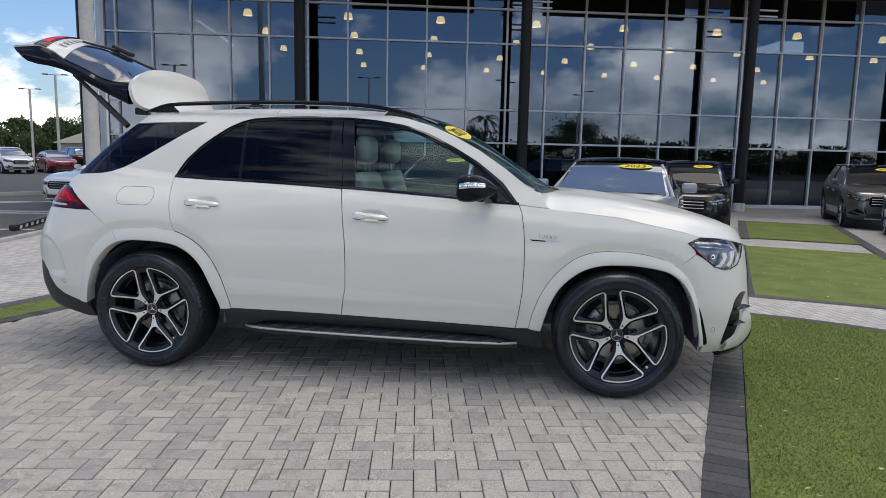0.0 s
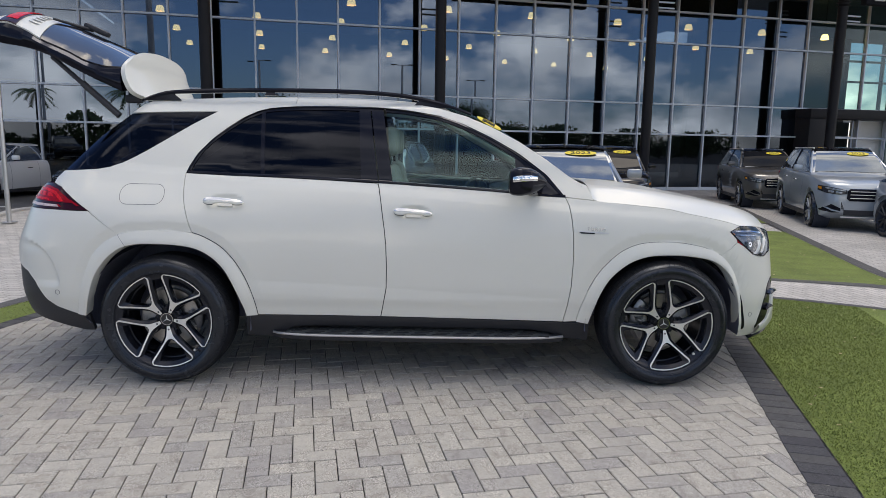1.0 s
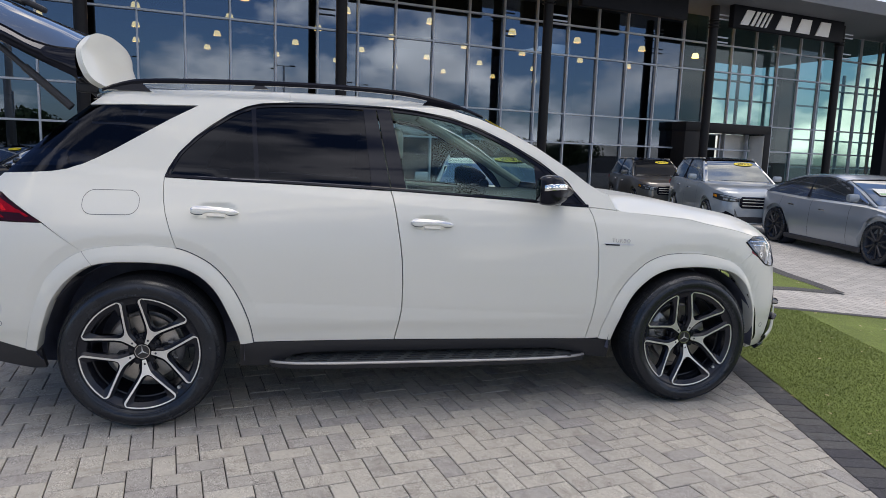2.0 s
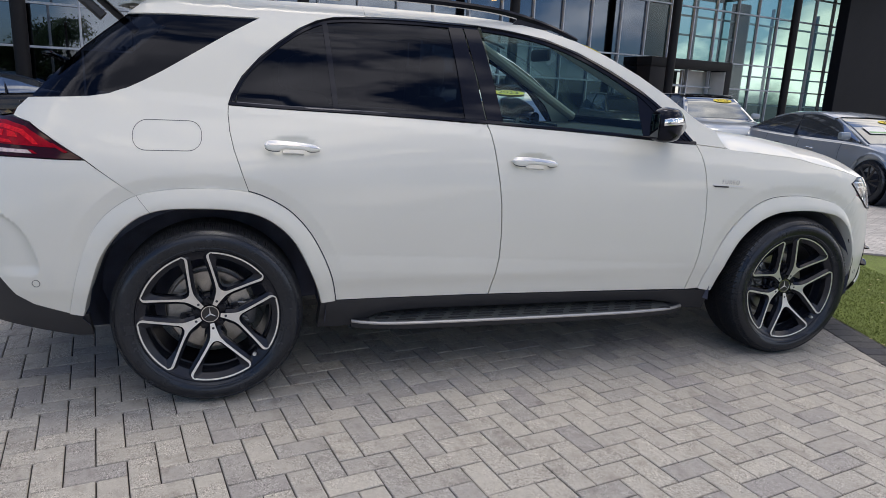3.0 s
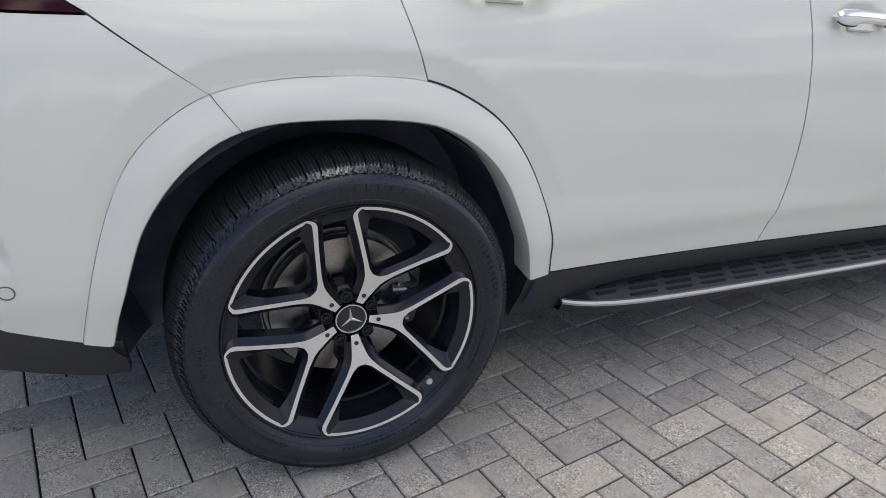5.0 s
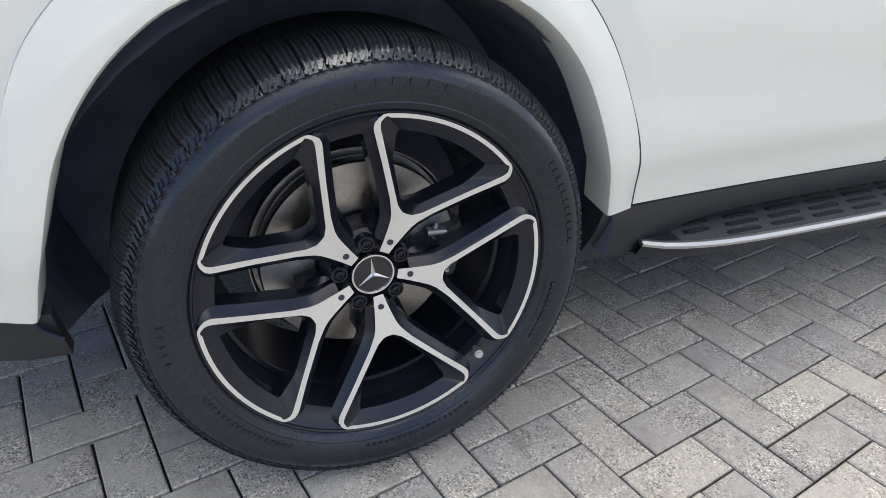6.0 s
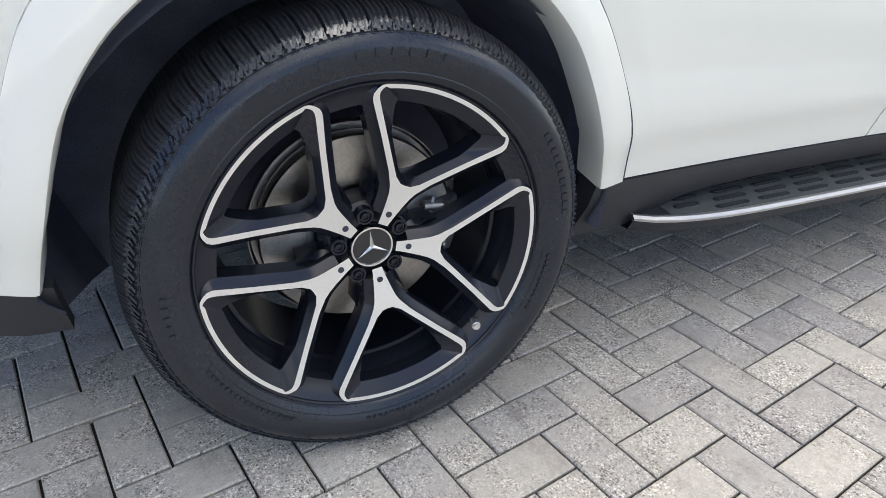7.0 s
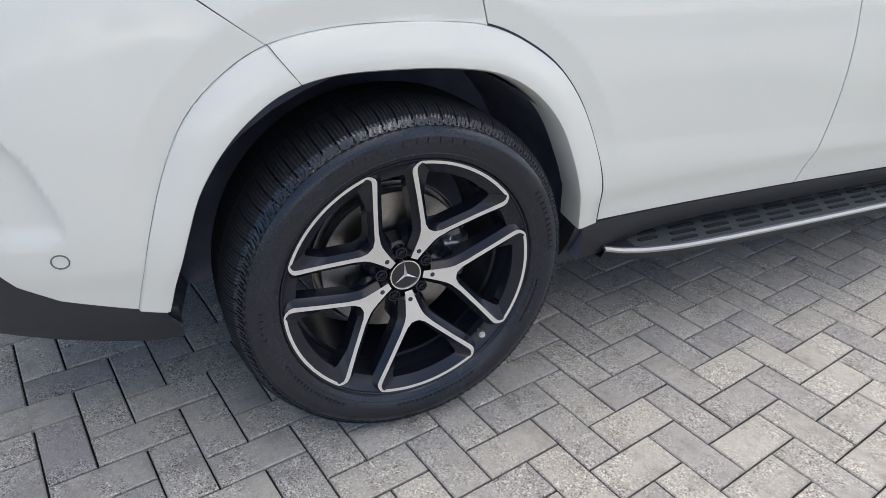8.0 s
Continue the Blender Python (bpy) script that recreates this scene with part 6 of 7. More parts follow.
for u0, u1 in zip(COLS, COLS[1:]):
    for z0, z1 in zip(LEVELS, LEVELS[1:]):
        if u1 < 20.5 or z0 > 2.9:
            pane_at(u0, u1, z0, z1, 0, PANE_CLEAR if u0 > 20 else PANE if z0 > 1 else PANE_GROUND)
        elif u0 > 24:
            pane_at(u0, u1, z0, z1, 0, PANE_CLEAR)
for u in COLS:
    boxed("mullion", (u, -.03, (BASE + 7.36) / 2), (.055, .16, 7.36 - BASE), ALU, wall, bevel=.006, seg=1)
for z in LEVELS[:-1]:
    boxed("transom", ((COLS[0] + COLS[-1]) / 2, -.025, z + (.05 if z < 0 else 0)), (COLS[-1] - COLS[0], .14, .06 if z > 0 else .12), ALU, wall, bevel=.006, seg=1)
# glazed rear wall behind the entrance bay
for k in range(13):
    boxed("rear_mullion", (21.5 + 2.4 * k, 9.0, 3.6), (.10, .2, 7.5), ALU if k else COLUMN, wall, bevel=.006, seg=1)
for z in (1.2, 3.01, 5.16, 6.26):
    boxed("rear_transom", (36, 9.0, z), (29, .16, .10), ALU, wall, bevel=.006, seg=1)
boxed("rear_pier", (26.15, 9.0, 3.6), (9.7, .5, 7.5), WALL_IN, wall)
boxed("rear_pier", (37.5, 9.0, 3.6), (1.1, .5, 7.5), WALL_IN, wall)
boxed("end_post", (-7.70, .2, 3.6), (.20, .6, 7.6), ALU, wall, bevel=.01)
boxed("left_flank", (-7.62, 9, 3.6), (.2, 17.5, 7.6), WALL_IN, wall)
tagged(boxed("ceiling", (14.0, 3.0, 7.62), (44.5, 13.5, .5), SOFFIT), "grey panelled soffit and showroom ceiling", "ceiling", kind="structure").matrix_basis = B
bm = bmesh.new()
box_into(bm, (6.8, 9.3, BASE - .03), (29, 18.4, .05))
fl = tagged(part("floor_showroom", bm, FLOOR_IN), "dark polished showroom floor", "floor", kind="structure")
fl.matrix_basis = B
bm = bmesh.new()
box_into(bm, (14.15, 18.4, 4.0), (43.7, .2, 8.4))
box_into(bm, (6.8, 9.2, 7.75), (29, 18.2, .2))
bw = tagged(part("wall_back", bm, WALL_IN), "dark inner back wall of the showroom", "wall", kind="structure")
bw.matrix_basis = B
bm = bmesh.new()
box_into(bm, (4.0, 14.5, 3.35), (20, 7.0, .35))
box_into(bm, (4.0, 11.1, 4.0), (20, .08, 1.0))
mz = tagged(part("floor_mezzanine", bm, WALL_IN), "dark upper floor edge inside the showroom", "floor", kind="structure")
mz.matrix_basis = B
# dark projecting block and entrance canopy
bm = bmesh.new()
box_into(bm, (37.75, -1.5, 6.0), (13, .5, 12.4), bevel=.02, seg=1)
bl = tagged(part("wall_block", bm, DARK_WALL), "large charcoal clad block beside the entrance", "wall", kind="structure")
bl.matrix_basis = B
portal = thing("entrance_portal", "dark framed entrance portal with pale inner walls", "entrance", (SHOW[0], SHOW[1], 0), SHOW_TURN, kind="structure")
boxed("canopy", (22.62, -.2, 2.80), (4.85, 1.2, .36), COLUMN, portal, bevel=.02)
boxed("jamb", (24.88, -.2, 1.25), (.35, 1.2, 2.76), COLUMN, portal, bevel=.02)
boxed("jamb", (20.70, -.2, 1.25), (.95, 1.1, 2.76), COLUMN, portal, bevel=.02)
boxed("inner_wall", (24.0, .35, 1.25), (1.4, .2, 2.7), PALE_IN, portal, "pale inner wall")
boxed("lining", (24.69, -.2, 1.25), (.02, 1.14, 2.66), PALE_IN, portal, "pale inner lining")
for z in (.0, 1.15, 1.95):
    boxed("door_frame", (22.1, .35, z), (2.4, .1, .09), ALU, portal, bevel=.006, seg=1)
for u in (20.95, 22.1, 23.25):
    boxed("door_frame", (u, .345, 1.25), (.09, .11, 2.7), ALU, portal, bevel=.006, seg=1)
boxed("lobby_back", (22.1, 1.6, 1.25), (4.4, .1, 2.7), WALL_IN, portal)
# columns
for k, u in enumerate((-1.22, 5.6, 12.75, 20.2, 27.4)):
    col = thing("column", "slender dark bronze clad column carrying the canopy", "column", tuple(B @ Vector((u, -1.8, BASE))), SHOW_TURN, "canopy columns")
    bm = lathe([(.165, .0), (.165, 7.4)], 24)
    bmesh.ops.rotate(bm, verts=bm.verts, cent=(0, 0, 0), matrix=Matrix.Rotation(radians(90), 3, "X"))
    bmesh.ops.scale(bm, vec=(1, 1, 1), verts=bm.verts)
    part("shaft", bm, COLUMN, col)
    bm = lathe([(.18, 0), (.20, .01), (.20, .26), (.18, .28)], 24)
    bmesh.ops.rotate(bm, verts=bm.verts, cent=(0, 0, 0), matrix=Matrix.Rotation(radians(90), 3, "X"))
    part("sleeve", bm, SATIN_METAL, col, "steel base sleeve")
    for z in (6.1, 6.28, 6.95, 7.1):
        boxed("bracket", (.42, 0, z), (.7, .07, .05), ALU, col, bevel=.01, seg=1)
    for z in (6.6, 6.72, 6.84):
        bm = lathe([(.16, z - .03), (.24, z), (.16, z + .03)], 20)
        bmesh.ops.rotate(bm, verts=bm.verts, cent=(0, 0, 0), matrix=Matrix.Rotation(radians(90), 3, "X"))
        part("collar", bm, COLUMN, col)
# sign boxes between the columns
for u0, u1, sort in ((.1, 4.4, 0), (6.9, 12.1, 1), (20.9, 27.2, 2), (13.9, 18.6, 0)):
    sign = thing("sign_box", ("dark fascia sign with white lettering shown as bars", "dark fascia sign with white lettering shown as bars", "dark fascia sign with slanted white bars")[sort], "sign", tuple(B @ Vector(((u0 + u1) / 2, -1.95, 6.88))), SHOW_TURN, "fascia signs")
    w = u1 - u0
    boxed("panel", (0, 0, .15), (w, .25, 1.0), DARK_WALL, sign, bevel=.02)
    bm = bmesh.new()
    if sort == 1:
        for k in range(13):
            if k == 4:
                continue
            hh = .42 if k in (0, 5) else .30
            box_into(bm, (-w / 2 + .45 + k * .36, -.14, -.08 + hh / 2 - .1), (.22, .03, hh), bevel=.05, seg=2)
        part("letter_bars", bm, LETTER, sign)
    if sort == 2:
        for k, ww in enumerate((.42, .16, .14, .12, .10)):
            x = -w / 2 + .7 + (0, .42, .68, .92, 1.14)[k]
            b2 = bmesh.new()
            prism(b2, [(x - ww / 2 - .16, -.22), (x + ww / 2 - .16, -.22), (x + ww / 2 + .16, .34), (x - ww / 2 + .16, .34)], -.16, -.12)
            part("slash", b2, LETTER, sign)
        for k in range(3):
            x = -w / 2 + 2.7 + k * 1.15
            b2 = bmesh.new()
            prism(b2, [(x - .45, -.22), (x + .34, -.22), (x + .44, .34), (x - .15, .34)], -.16, -.12)
            part("letter_bar", b2, LETTER, sign)
        bm.free()
    if sort == 0:
        bm.free()
# pendant lamps, four rows deep
lamp0 = None
PENDANT_U = (-3.15, .08, 3.12, 6.38, 9.45, 12.82, 15.82, 19.15, 22.2)
for r, (y0, lean) in enumerate(((.20, .040), (3.72, .081), (7.75, .088), (12.05, .097))):
    for u in PENDANT_U:
        y = max(y0 + lean * u, .25)
        if lamp0 is None:
            lamp0 = thing("pendant_lamp", "lit cream cone pendant lamp inside the showroom", "lamp", (0, 0, 0), 0, "showroom pendants")
            bm = lathe([(.02, .10), (.095, .095), (.118, .06), (.155, -.10), (.150, -.10), (.11, .055), (.03, .085)], 24)
            bmesh.ops.rotate(bm, verts=bm.verts, cent=(0, 0, 0), matrix=Matrix.Rotation(radians(90), 3, "X"))
            part("shade", bm, SHADE_GLOW, lamp0)
            bm = bmesh.new()
            bmesh.ops.create_uvsphere(bm, u_segments=12, v_segments=8, radius=.05, matrix=Matrix.Translation((0, 0, -.03)))
            part("bulb", bm, glow("lamp_bulb", (1.0, .74, .42), 12.0), lamp0)
            bm = bmesh.new()
            rod(bm, (0, 0, .09), (0, 0, 1.45), .008, 6)
            part("cable", bm, BLACK_PLASTIC, lamp0)
            lamp0.matrix_basis = B @ pose(u, y, 5.93)
        else:
            copy_thing(lamp0, B @ pose(u, y, 5.93))

# ---- other parked vehicles ----
CAR_GLASS = mat("dark_car_glass", (.20, .23, .27), .04, metal=.8, coat=1.0, grain=(2, .3))
CAR_LAMP = mat("car_lamp_glass", (.34, .37, .41), .14, metal=.5, coat=1.0, grain=(22, .8))
CAR_RIM = mat("car_alloy_rim", (.42, .43, .45), .3, metal=.9, grain=(40, .2))
CAR_RIM_DARK = mat("car_dark_rim", (.06, .06, .065), .35, metal=.6, grain=(40, .2))


CAR_SCREEN = mat("sky_mirroring_screen", (.22, .245, .265), .03, metal=.9, coat=.3, grain=(2, .1))
CAR_SCREEN_DARK = mat("dark_windscreen", (.012, .013, .016), .03, spec=.06, grain=(2, .1))
LAMP_DARK = mat("smoked_lamp_housing", (.035, .038, .045), .12, coat=1.0, spec=.4)


def paint(name, color, metal=.5):
    return mat(name, color, .3, metal=metal, coat=1.0, grain=(700, .04))


SILVER, BRONZE, BLUEGREY = paint("silver_paint", (.33, .375, .42), .35), paint("bronze_grey_paint", (.122, .116, .110), .4), paint("blue_grey_paint", (.27, .31, .355), .4)
BLACKP, WHITEP, REDP, GREYP = mat("black_paint", (.008, .008, .010), .12, coat=.3, spec=.3), paint("white_paint", (.7, .7, .69), 0), paint("red_paint", (.28, .012, .02), .2), paint("light_grey_paint", (.33, .35, .37))

KINDS = {
    # length, half width, wheelbase, wheel radius, ground gap, shoulder profile, roof profile (x from the front axle back)
    "suv": (4.92, .97, 2.99, .39, .24, [(-.86, .62), (-.84, .88), (-.70, 1.00), (-.2, 1.10), (.55, 1.17), (2.0, 1.19), (3.2, 1.22), (3.75, 1.20), (4.02, 1.05), (4.06, .6)], [(.62, 1.17), (1.42, 1.66), (1.9, 1.74), (2.9, 1.74), (3.45, 1.68), (3.85, 1.20)]),
    "sedan": (4.95, .94, 3.0, .35, .17, [(-.86, .52), (-.84, .72), (-.70, .82), (-.2, .93), (.6, 1.00), (2.0, 1.02), (3.2, 1.05), (3.8, 1.06), (4.05, .98), (4.09, .5)], [(.55, 1.0), (1.45, 1.40), (1.95, 1.47), (2.6, 1.45), (3.1, 1.34), (3.75, 1.06)]),
    "fastback": (4.95, .96, 3.12, .38, .17, [(-.84, .50), (-.82, .70), (-.66, .80), (-.2, .93), (.5, 1.01), (2.0, 1.03), (3.2, 1.07), (3.75, 1.10), (3.98, 1.0), (4.02, .5)], [(.25, .99), (1.25, 1.40), (1.85, 1.50), (2.5, 1.48), (3.1, 1.36), (3.72, 1.11)]),
}


def car_model(name, kind, colour, label, at, heading, size=1.0, sticker=True, rim=None, rails=False, group="parked cars", year="", dark_roof=False, paper=False, dull=False):
    length, hw, base, wr, gap, shoulder, roof = KINDS[kind]
    top = pchip([p[0] for p in shoulder], [p[1] for p in shoulder])
    ob = thing(name, label, "car", at, heading, group)
    ob.scale = (size,) * 3
    x0, x1 = shoulder[0][0], shoulder[-1][0]
    # body: rings along the car, pointing back along -x
    bm = bmesh.new()
    n, rings, lines = 46, [], []
    for i in range(n + 1):
        u = i / n
        x = x0 + (x1 - x0) * (.5 - .5 * math.cos(math.pi * u))
        e = min((x - x0) / .55, (x1 - x) / .5, 1.0)
        ef = max(min((x - x0) / .80, 1.0), 0.0)
        w = hw * min(.62 + .38 * max(e, 0) ** .5, .56 + .44 * math.sqrt(1 - (1 - ef) ** 2))
        zt = top(x)
        zb = gap + .14 * (1 - min(e * 2, 1))
        arch = 0.0
        for ax in (0, base):
            d = abs(x - ax)
            if d < wr * 1.16:
                arch = max(arch, math.sqrt((wr * 1.16) ** 2 - d * d) + wr - gap)
        prof = [(0, zb), (w * .80, zb), (w * .96, zb + .06 + arch), (w * 1.0, max(zb + .24, zb + arch + .02)), (w * .995, max(.62, zb + arch + .04)), (w * .975, zt - .16), (w * .93, zt - .045), (w * .84, zt), (w * .4, zt + .02 * min(e, 1)), (0, zt + .03 * min(e, 1))]
        prof = [(a, min(b, zt + .03)) for a, b in prof]
        lines.append((x, prof))
        rings.append([bm.verts.new((-x, a, b)) for a, b in prof] + [bm.verts.new((-x, -a, b)) for a, b in prof[-2:0:-1]])
    for a, b in zip(rings, rings[1:]):
        for k in range(len(a)):
            bm.faces.new((a[k], a[(k + 1) % len(a)], b[(k + 1) % len(a)], b[k]))
    bm.faces.new(rings[0])
    bm.faces.new(rings[-1][::-1])
    part("body", bm, colour, ob, sharp=30)
    # glasshouse and roof
    rf = pchip([p[0] for p in roof], [p[1] for p in roof])
    bm, bm2 = bmesh.new(), bmesh.new()
    rg, rr = [], []
    m = 26
    for i in range(m + 1):
        x = roof[0][0] + (roof[-1][0] - roof[0][0]) * i / m
        zb, zt = top(x) - .02, rf(x)
        k = max((zt - zb) / .6, 0)
        wb, wt = hw * .86, hw * (.86 - .22 * k)
        rg.append([bm.verts.new((-x, s * w, z)) for s, w, z in ((-1, wb, zb), (-1, (wb + wt) / 2 + .015, (zb + zt) / 2), (-1, wt, zt - .03), (-1, wt * .8, zt), (1, wt * .8, zt), (1, wt, zt - .03), (1, (wb + wt) / 2 + .015, (zb + zt) / 2), (1, wb, zb))])
        if roof[1][0] - .02 <= x <= roof[-2][0] + .02:
            rr.append([bm2.verts.new((-x, s * w, z)) for s, w, z in ((-1, wt + .012, zt - .045), (-1, wt + .004, zt - .012), (-1, wt * .8, zt + .014), (0, 0, zt + .03), (1, wt * .8, zt + .014), (1, wt + .004, zt - .012), (1, wt + .012, zt - .045))])
    for a, b in zip(rg, rg[1:]):
        for k in range(7):
            bm.faces.new((a[k], a[k + 1], b[k + 1], b[k]))
    for a, b in zip(rr, rr[1:]):
        for k in range(6):
            bm2.faces.new((a[k], a[k + 1], b[k + 1], b[k]))
    part("glasshouse", bm, CAR_GLASS, ob, sharp=50)
    part("roof", bm2, BLACK_GLOSS if dark_roof or kind == "suv" and rails else colour, ob)
    # windscreen, a bright mirror of the sky
    bm = bmesh.new()
    rows = []
    for i in range(9):
        x = roof[0][0] + .05 + (roof[1][0] - roof[0][0] - .04) * i / 8
        zt, zb = rf(x), top(x) - .02
        wt = hw * (.86 - .22 * max((zt - zb) / .6, 0))
        rows.append([bm.verts.new((-x + .006, wt * (.90 * q / 4), zt + .012 - .010 * abs(q / 4) ** 2)) for q in range(-4, 5)])
    for a, b in zip(rows, rows[1:]):
        for k in range(8):
            bm.faces.new((a[k], a[k + 1], b[k + 1], b[k]))
    skirt = bmesh.ops.extrude_edge_only(bm, edges=[e for e in bm.edges if e.is_boundary])["geom"]
    bmesh.ops.translate(bm, vec=(0, 0, -.03), verts=[v for v in skirt if isinstance(v, bmesh.types.BMVert)])
    part("windscreen", bm, CAR_SCREEN_DARK if dull else CAR_SCREEN, ob, "dark windscreen" if dull else "windscreen mirroring the clouds")
    for s in (-1, 1):
        for a, b in (((roof[0][0] - .02, .86), (roof[1][0] + .03, .655)), ((roof[-1][0] - .05, .85), (roof[-2][0] - .03, .65))):
            bm = bmesh.new()
            rod(bm, (-a[0], s * hw * a[1], top(a[0]) - .02), (-b[0], s * hw * b[1], rf(b[0]) - .02), .027, 8)
            part("pillar", bm, colour, ob)
        xb = (roof[1][0] + roof[-2][0]) / 2
        bm = bmesh.new()
        rod(bm, (-xb, s * hw * .868, top(xb)), (-xb - .03, s * hw * .655, rf(xb) - .03), .03, 8)
        part("pillar", bm, BLACK_GLOSS, ob)
        boxed("mirror", (-roof[0][0] - .35, s * (hw + .06), top(.9) + .10), (.12, .2, .13), colour, ob, bevel=.035, seg=2)
        if rails:
            bm = bmesh.new()
            rod(bm, (-roof[1][0] - .1, s * hw * .62, rf(roof[1][0] + .1) + .05), (-roof[-2][0], s * hw * .62, rf(roof[-2][0]) + .05), .02, 8)
            part("roof_rail", bm, SATIN_METAL, ob)
        boxed("tail_light", (-x1 + .07, s * hw * .68, top(x1 - .3) - .16), (.14, hw * .4, .12), RED_LENS, ob, bevel=.03)
        boxed("door_handle", (-1.55, s * (hw * .985), top(1.5) - .20), (.2, .03, .03), CHROME, ob, bevel=.01, seg=1)
        boxed("door_handle", (-2.55, s * (hw * .985), top(2.5) - .19), (.2, .03, .03), CHROME, ob, bevel=.01, seg=1)
        for xd in (.78, 1.93, 2.95):
            prof = min(lines, key=lambda q: abs(q[0] - xd))[1]
            bm = bmesh.new()
            rows = [[bm.verts.new((-xd + d, s * (a + .003), b)) for d in (-.004, .004)] for a, b in prof[2:7]]
            for a, b in zip(rows, rows[1:]):
                bm.faces.new((a[0], a[1], b[1], b[0]))
            part("door_gap", bm, BLACK_DULL, ob)
        boxed("side_sill", (-base / 2, s * hw * .93, gap + .03), (base - 2 * wr, .12, .10), BLACK_PLASTIC, ob, bevel=.02, seg=1)
        for ax in (0, base):
            mtx = Matrix.Translation((-ax, s * (hw - .02), wr)) @ Matrix.Diagonal((1, -s, 1, 1)) @ Matrix.Diagonal((1, 1, 1, 1))
            ty = part("tyre", lathe([(wr * .70, 0), (wr * .80, -.02), (wr * .94, -.012), (wr, .03), (wr, .2), (wr * .7, .22)], 40, mtx), RUBBER, ob)
            hub = part("rim", lathe([(wr * .72, -.006), (wr * .68, .02), (wr * .66, .09), (.02, .10)], 32, mtx), BLACK_DULL, ty)
            bm = bmesh.new()
            for k in range(5):
                for dd in (-.16, .16):
                    a = 2 * math.pi * k / 5 + dd * .6
                    b = 2 * math.pi * k / 5 + dd * 1.5
                    p0 = mtx @ Vector((wr * .10 * math.cos(a), .015, wr * .10 * math.sin(a)))
                    p1 = mtx @ Vector((wr * .69 * math.cos(b), .005, wr * .69 * math.sin(b)))
                    rod(bm, p0, p1, .020 * wr / .39, 6)
            part("spoke_set", bm, rim or CAR_RIM, ty)
            part("wheel_arch", lathe([(wr * 1.15, .03), (wr * 1.15, .35), (.05, .35)], 32, mtx), BLACK_DULL, ob)
    # the face: patches that follow the rounded nose, by heights between the sill (0) and the bonnet lip (1)
    widths, runs, lip = [q[1][5][0] for q in lines[:20]], [q[0] for q in lines[:20]], top(x0 + .12)
    high = lambda f: gap + (lip - gap) * f

    def face_patch(nm, stations, material, parent, out=.012, tag=""):
        bm = bmesh.new()
        rows = []
        for (ya, la, ha), (yb, lb, hb) in zip(stations, stations[1:]):
            for k in range(5 if (yb, lb, hb) == stations[-1] else 4):
                q = k / 4
                y, lo, hi = ya + (yb - ya) * q, la + (lb - la) * q, ha + (hb - ha) * q
                x = float(np.interp(abs(y) * hw, widths, runs))
                rows.append([bm.verts.new((-x + out - d, y * hw * (1 + (.012 if abs(y) > .8 else 0)), high(lo + (hi - lo) * w))) for w, d in ((0, .03), (.04, 0), (.5, -.004), (.96, 0), (1, .03))])
        for a, b in zip(rows, rows[1:]):
            for k in range(4):
                bm.faces.new((a[k], a[k + 1], b[k + 1], b[k]))
        return part(nm, bm, material, parent, tag)
    grille = face_patch("grille", [(-.46, .60, .80), (-.40, .52, .88), (.40, .52, .88), (.46, .60, .80)], BLACK_GLOSS, ob, .016, "dark grille with bright bars")
    for f in (.60, .70, .79):
        face_patch("grille_bar", [(-.40, f, f + .022), (.40, f, f + .022)], SATIN_METAL, grille, .026)
    face_patch("lower_intake", [(-.50, .12, .28), (.50, .12, .28)], BLACK_PLASTIC, ob, .014)
    face_patch("skid_plate", [(-.55, .05, .095), (.55, .05, .095)], SATIN_METAL, ob, .024)
    for s in (-1, 1):
        lamp = face_patch("headlight", [(s * .47, .72, .84), (s * .62, .70, .885), (s * .80, .72, .93), (s * .93, .80, .95)], LAMP_DARK, ob, .014, "smoked lens with bright strips")
        face_patch("lamp_strip", [(s * .50, .80, .835), (s * .66, .815, .865), (s * .84, .87, .91)], CAR_LAMP, lamp, .022)
        face_patch("lamp_lens", [(s * .56, .735, .79), (s * .68, .735, .80)], CAR_LAMP, lamp, .022)
        face_patch("lamp_lens", [(s * .71, .745, .81), (s * .80, .77, .83)], CAR_LAMP, lamp, .022)
        face_patch("turn_signal", [(s * .885, .82, .90), (s * .925, .85, .925)], AMBER, lamp, .022)
        duct = face_patch("side_intake", [(s * .56, .20, .32), (s * .70, .18, .42), (s * .88, .22, .52), (s * .93, .30, .50)], BLACK_GLOSS, ob, .012)
        face_patch("intake_blade", [(s * .56, .20, .24), (s * .72, .24, .285), (s * .92, .38, .42)], colour, duct, .022)
    if paper:
        xs = roof[0][0] + .48
        slope = math.atan2(rf(xs + .1) - rf(xs - .1), .2)
        sheet_at = Matrix.Translation((-xs + .012, -hw * .30, rf(xs) + .022)) @ Matrix.Rotation(slope, 4, "Y")
        bm = bmesh.new()
        box_into(bm, (0, 0, 0), (.26, .42, .002), sheet_at)
        note = part("price_sheet", bm, PAPER, ob, "white price sheet")
        bm = bmesh.new()
        box_into(bm, (.08, 0, .002), (.06, .38, .002), sheet_at)
        part("sheet_heading", bm, mat("green_print", (.25, .45, .22), .6), note)
    if sticker:
        bm = bmesh.new()
        xs = roof[1][0] - .16
        lie = Matrix.Translation((-xs + .012, hw * .28, rf(xs) + .020)) @ Matrix.Rotation(math.atan2(rf(xs + .1) - rf(xs - .1), .2), 4, "Y")
        bmesh.ops.create_circle(bm, cap_ends=True, segments=24, radius=1.0, matrix=lie @ Matrix.Diagonal((.09, .23, 1, 1)))
        st = part("year_sticker", bm, YELLOW, ob, "yellow oval year sticker")
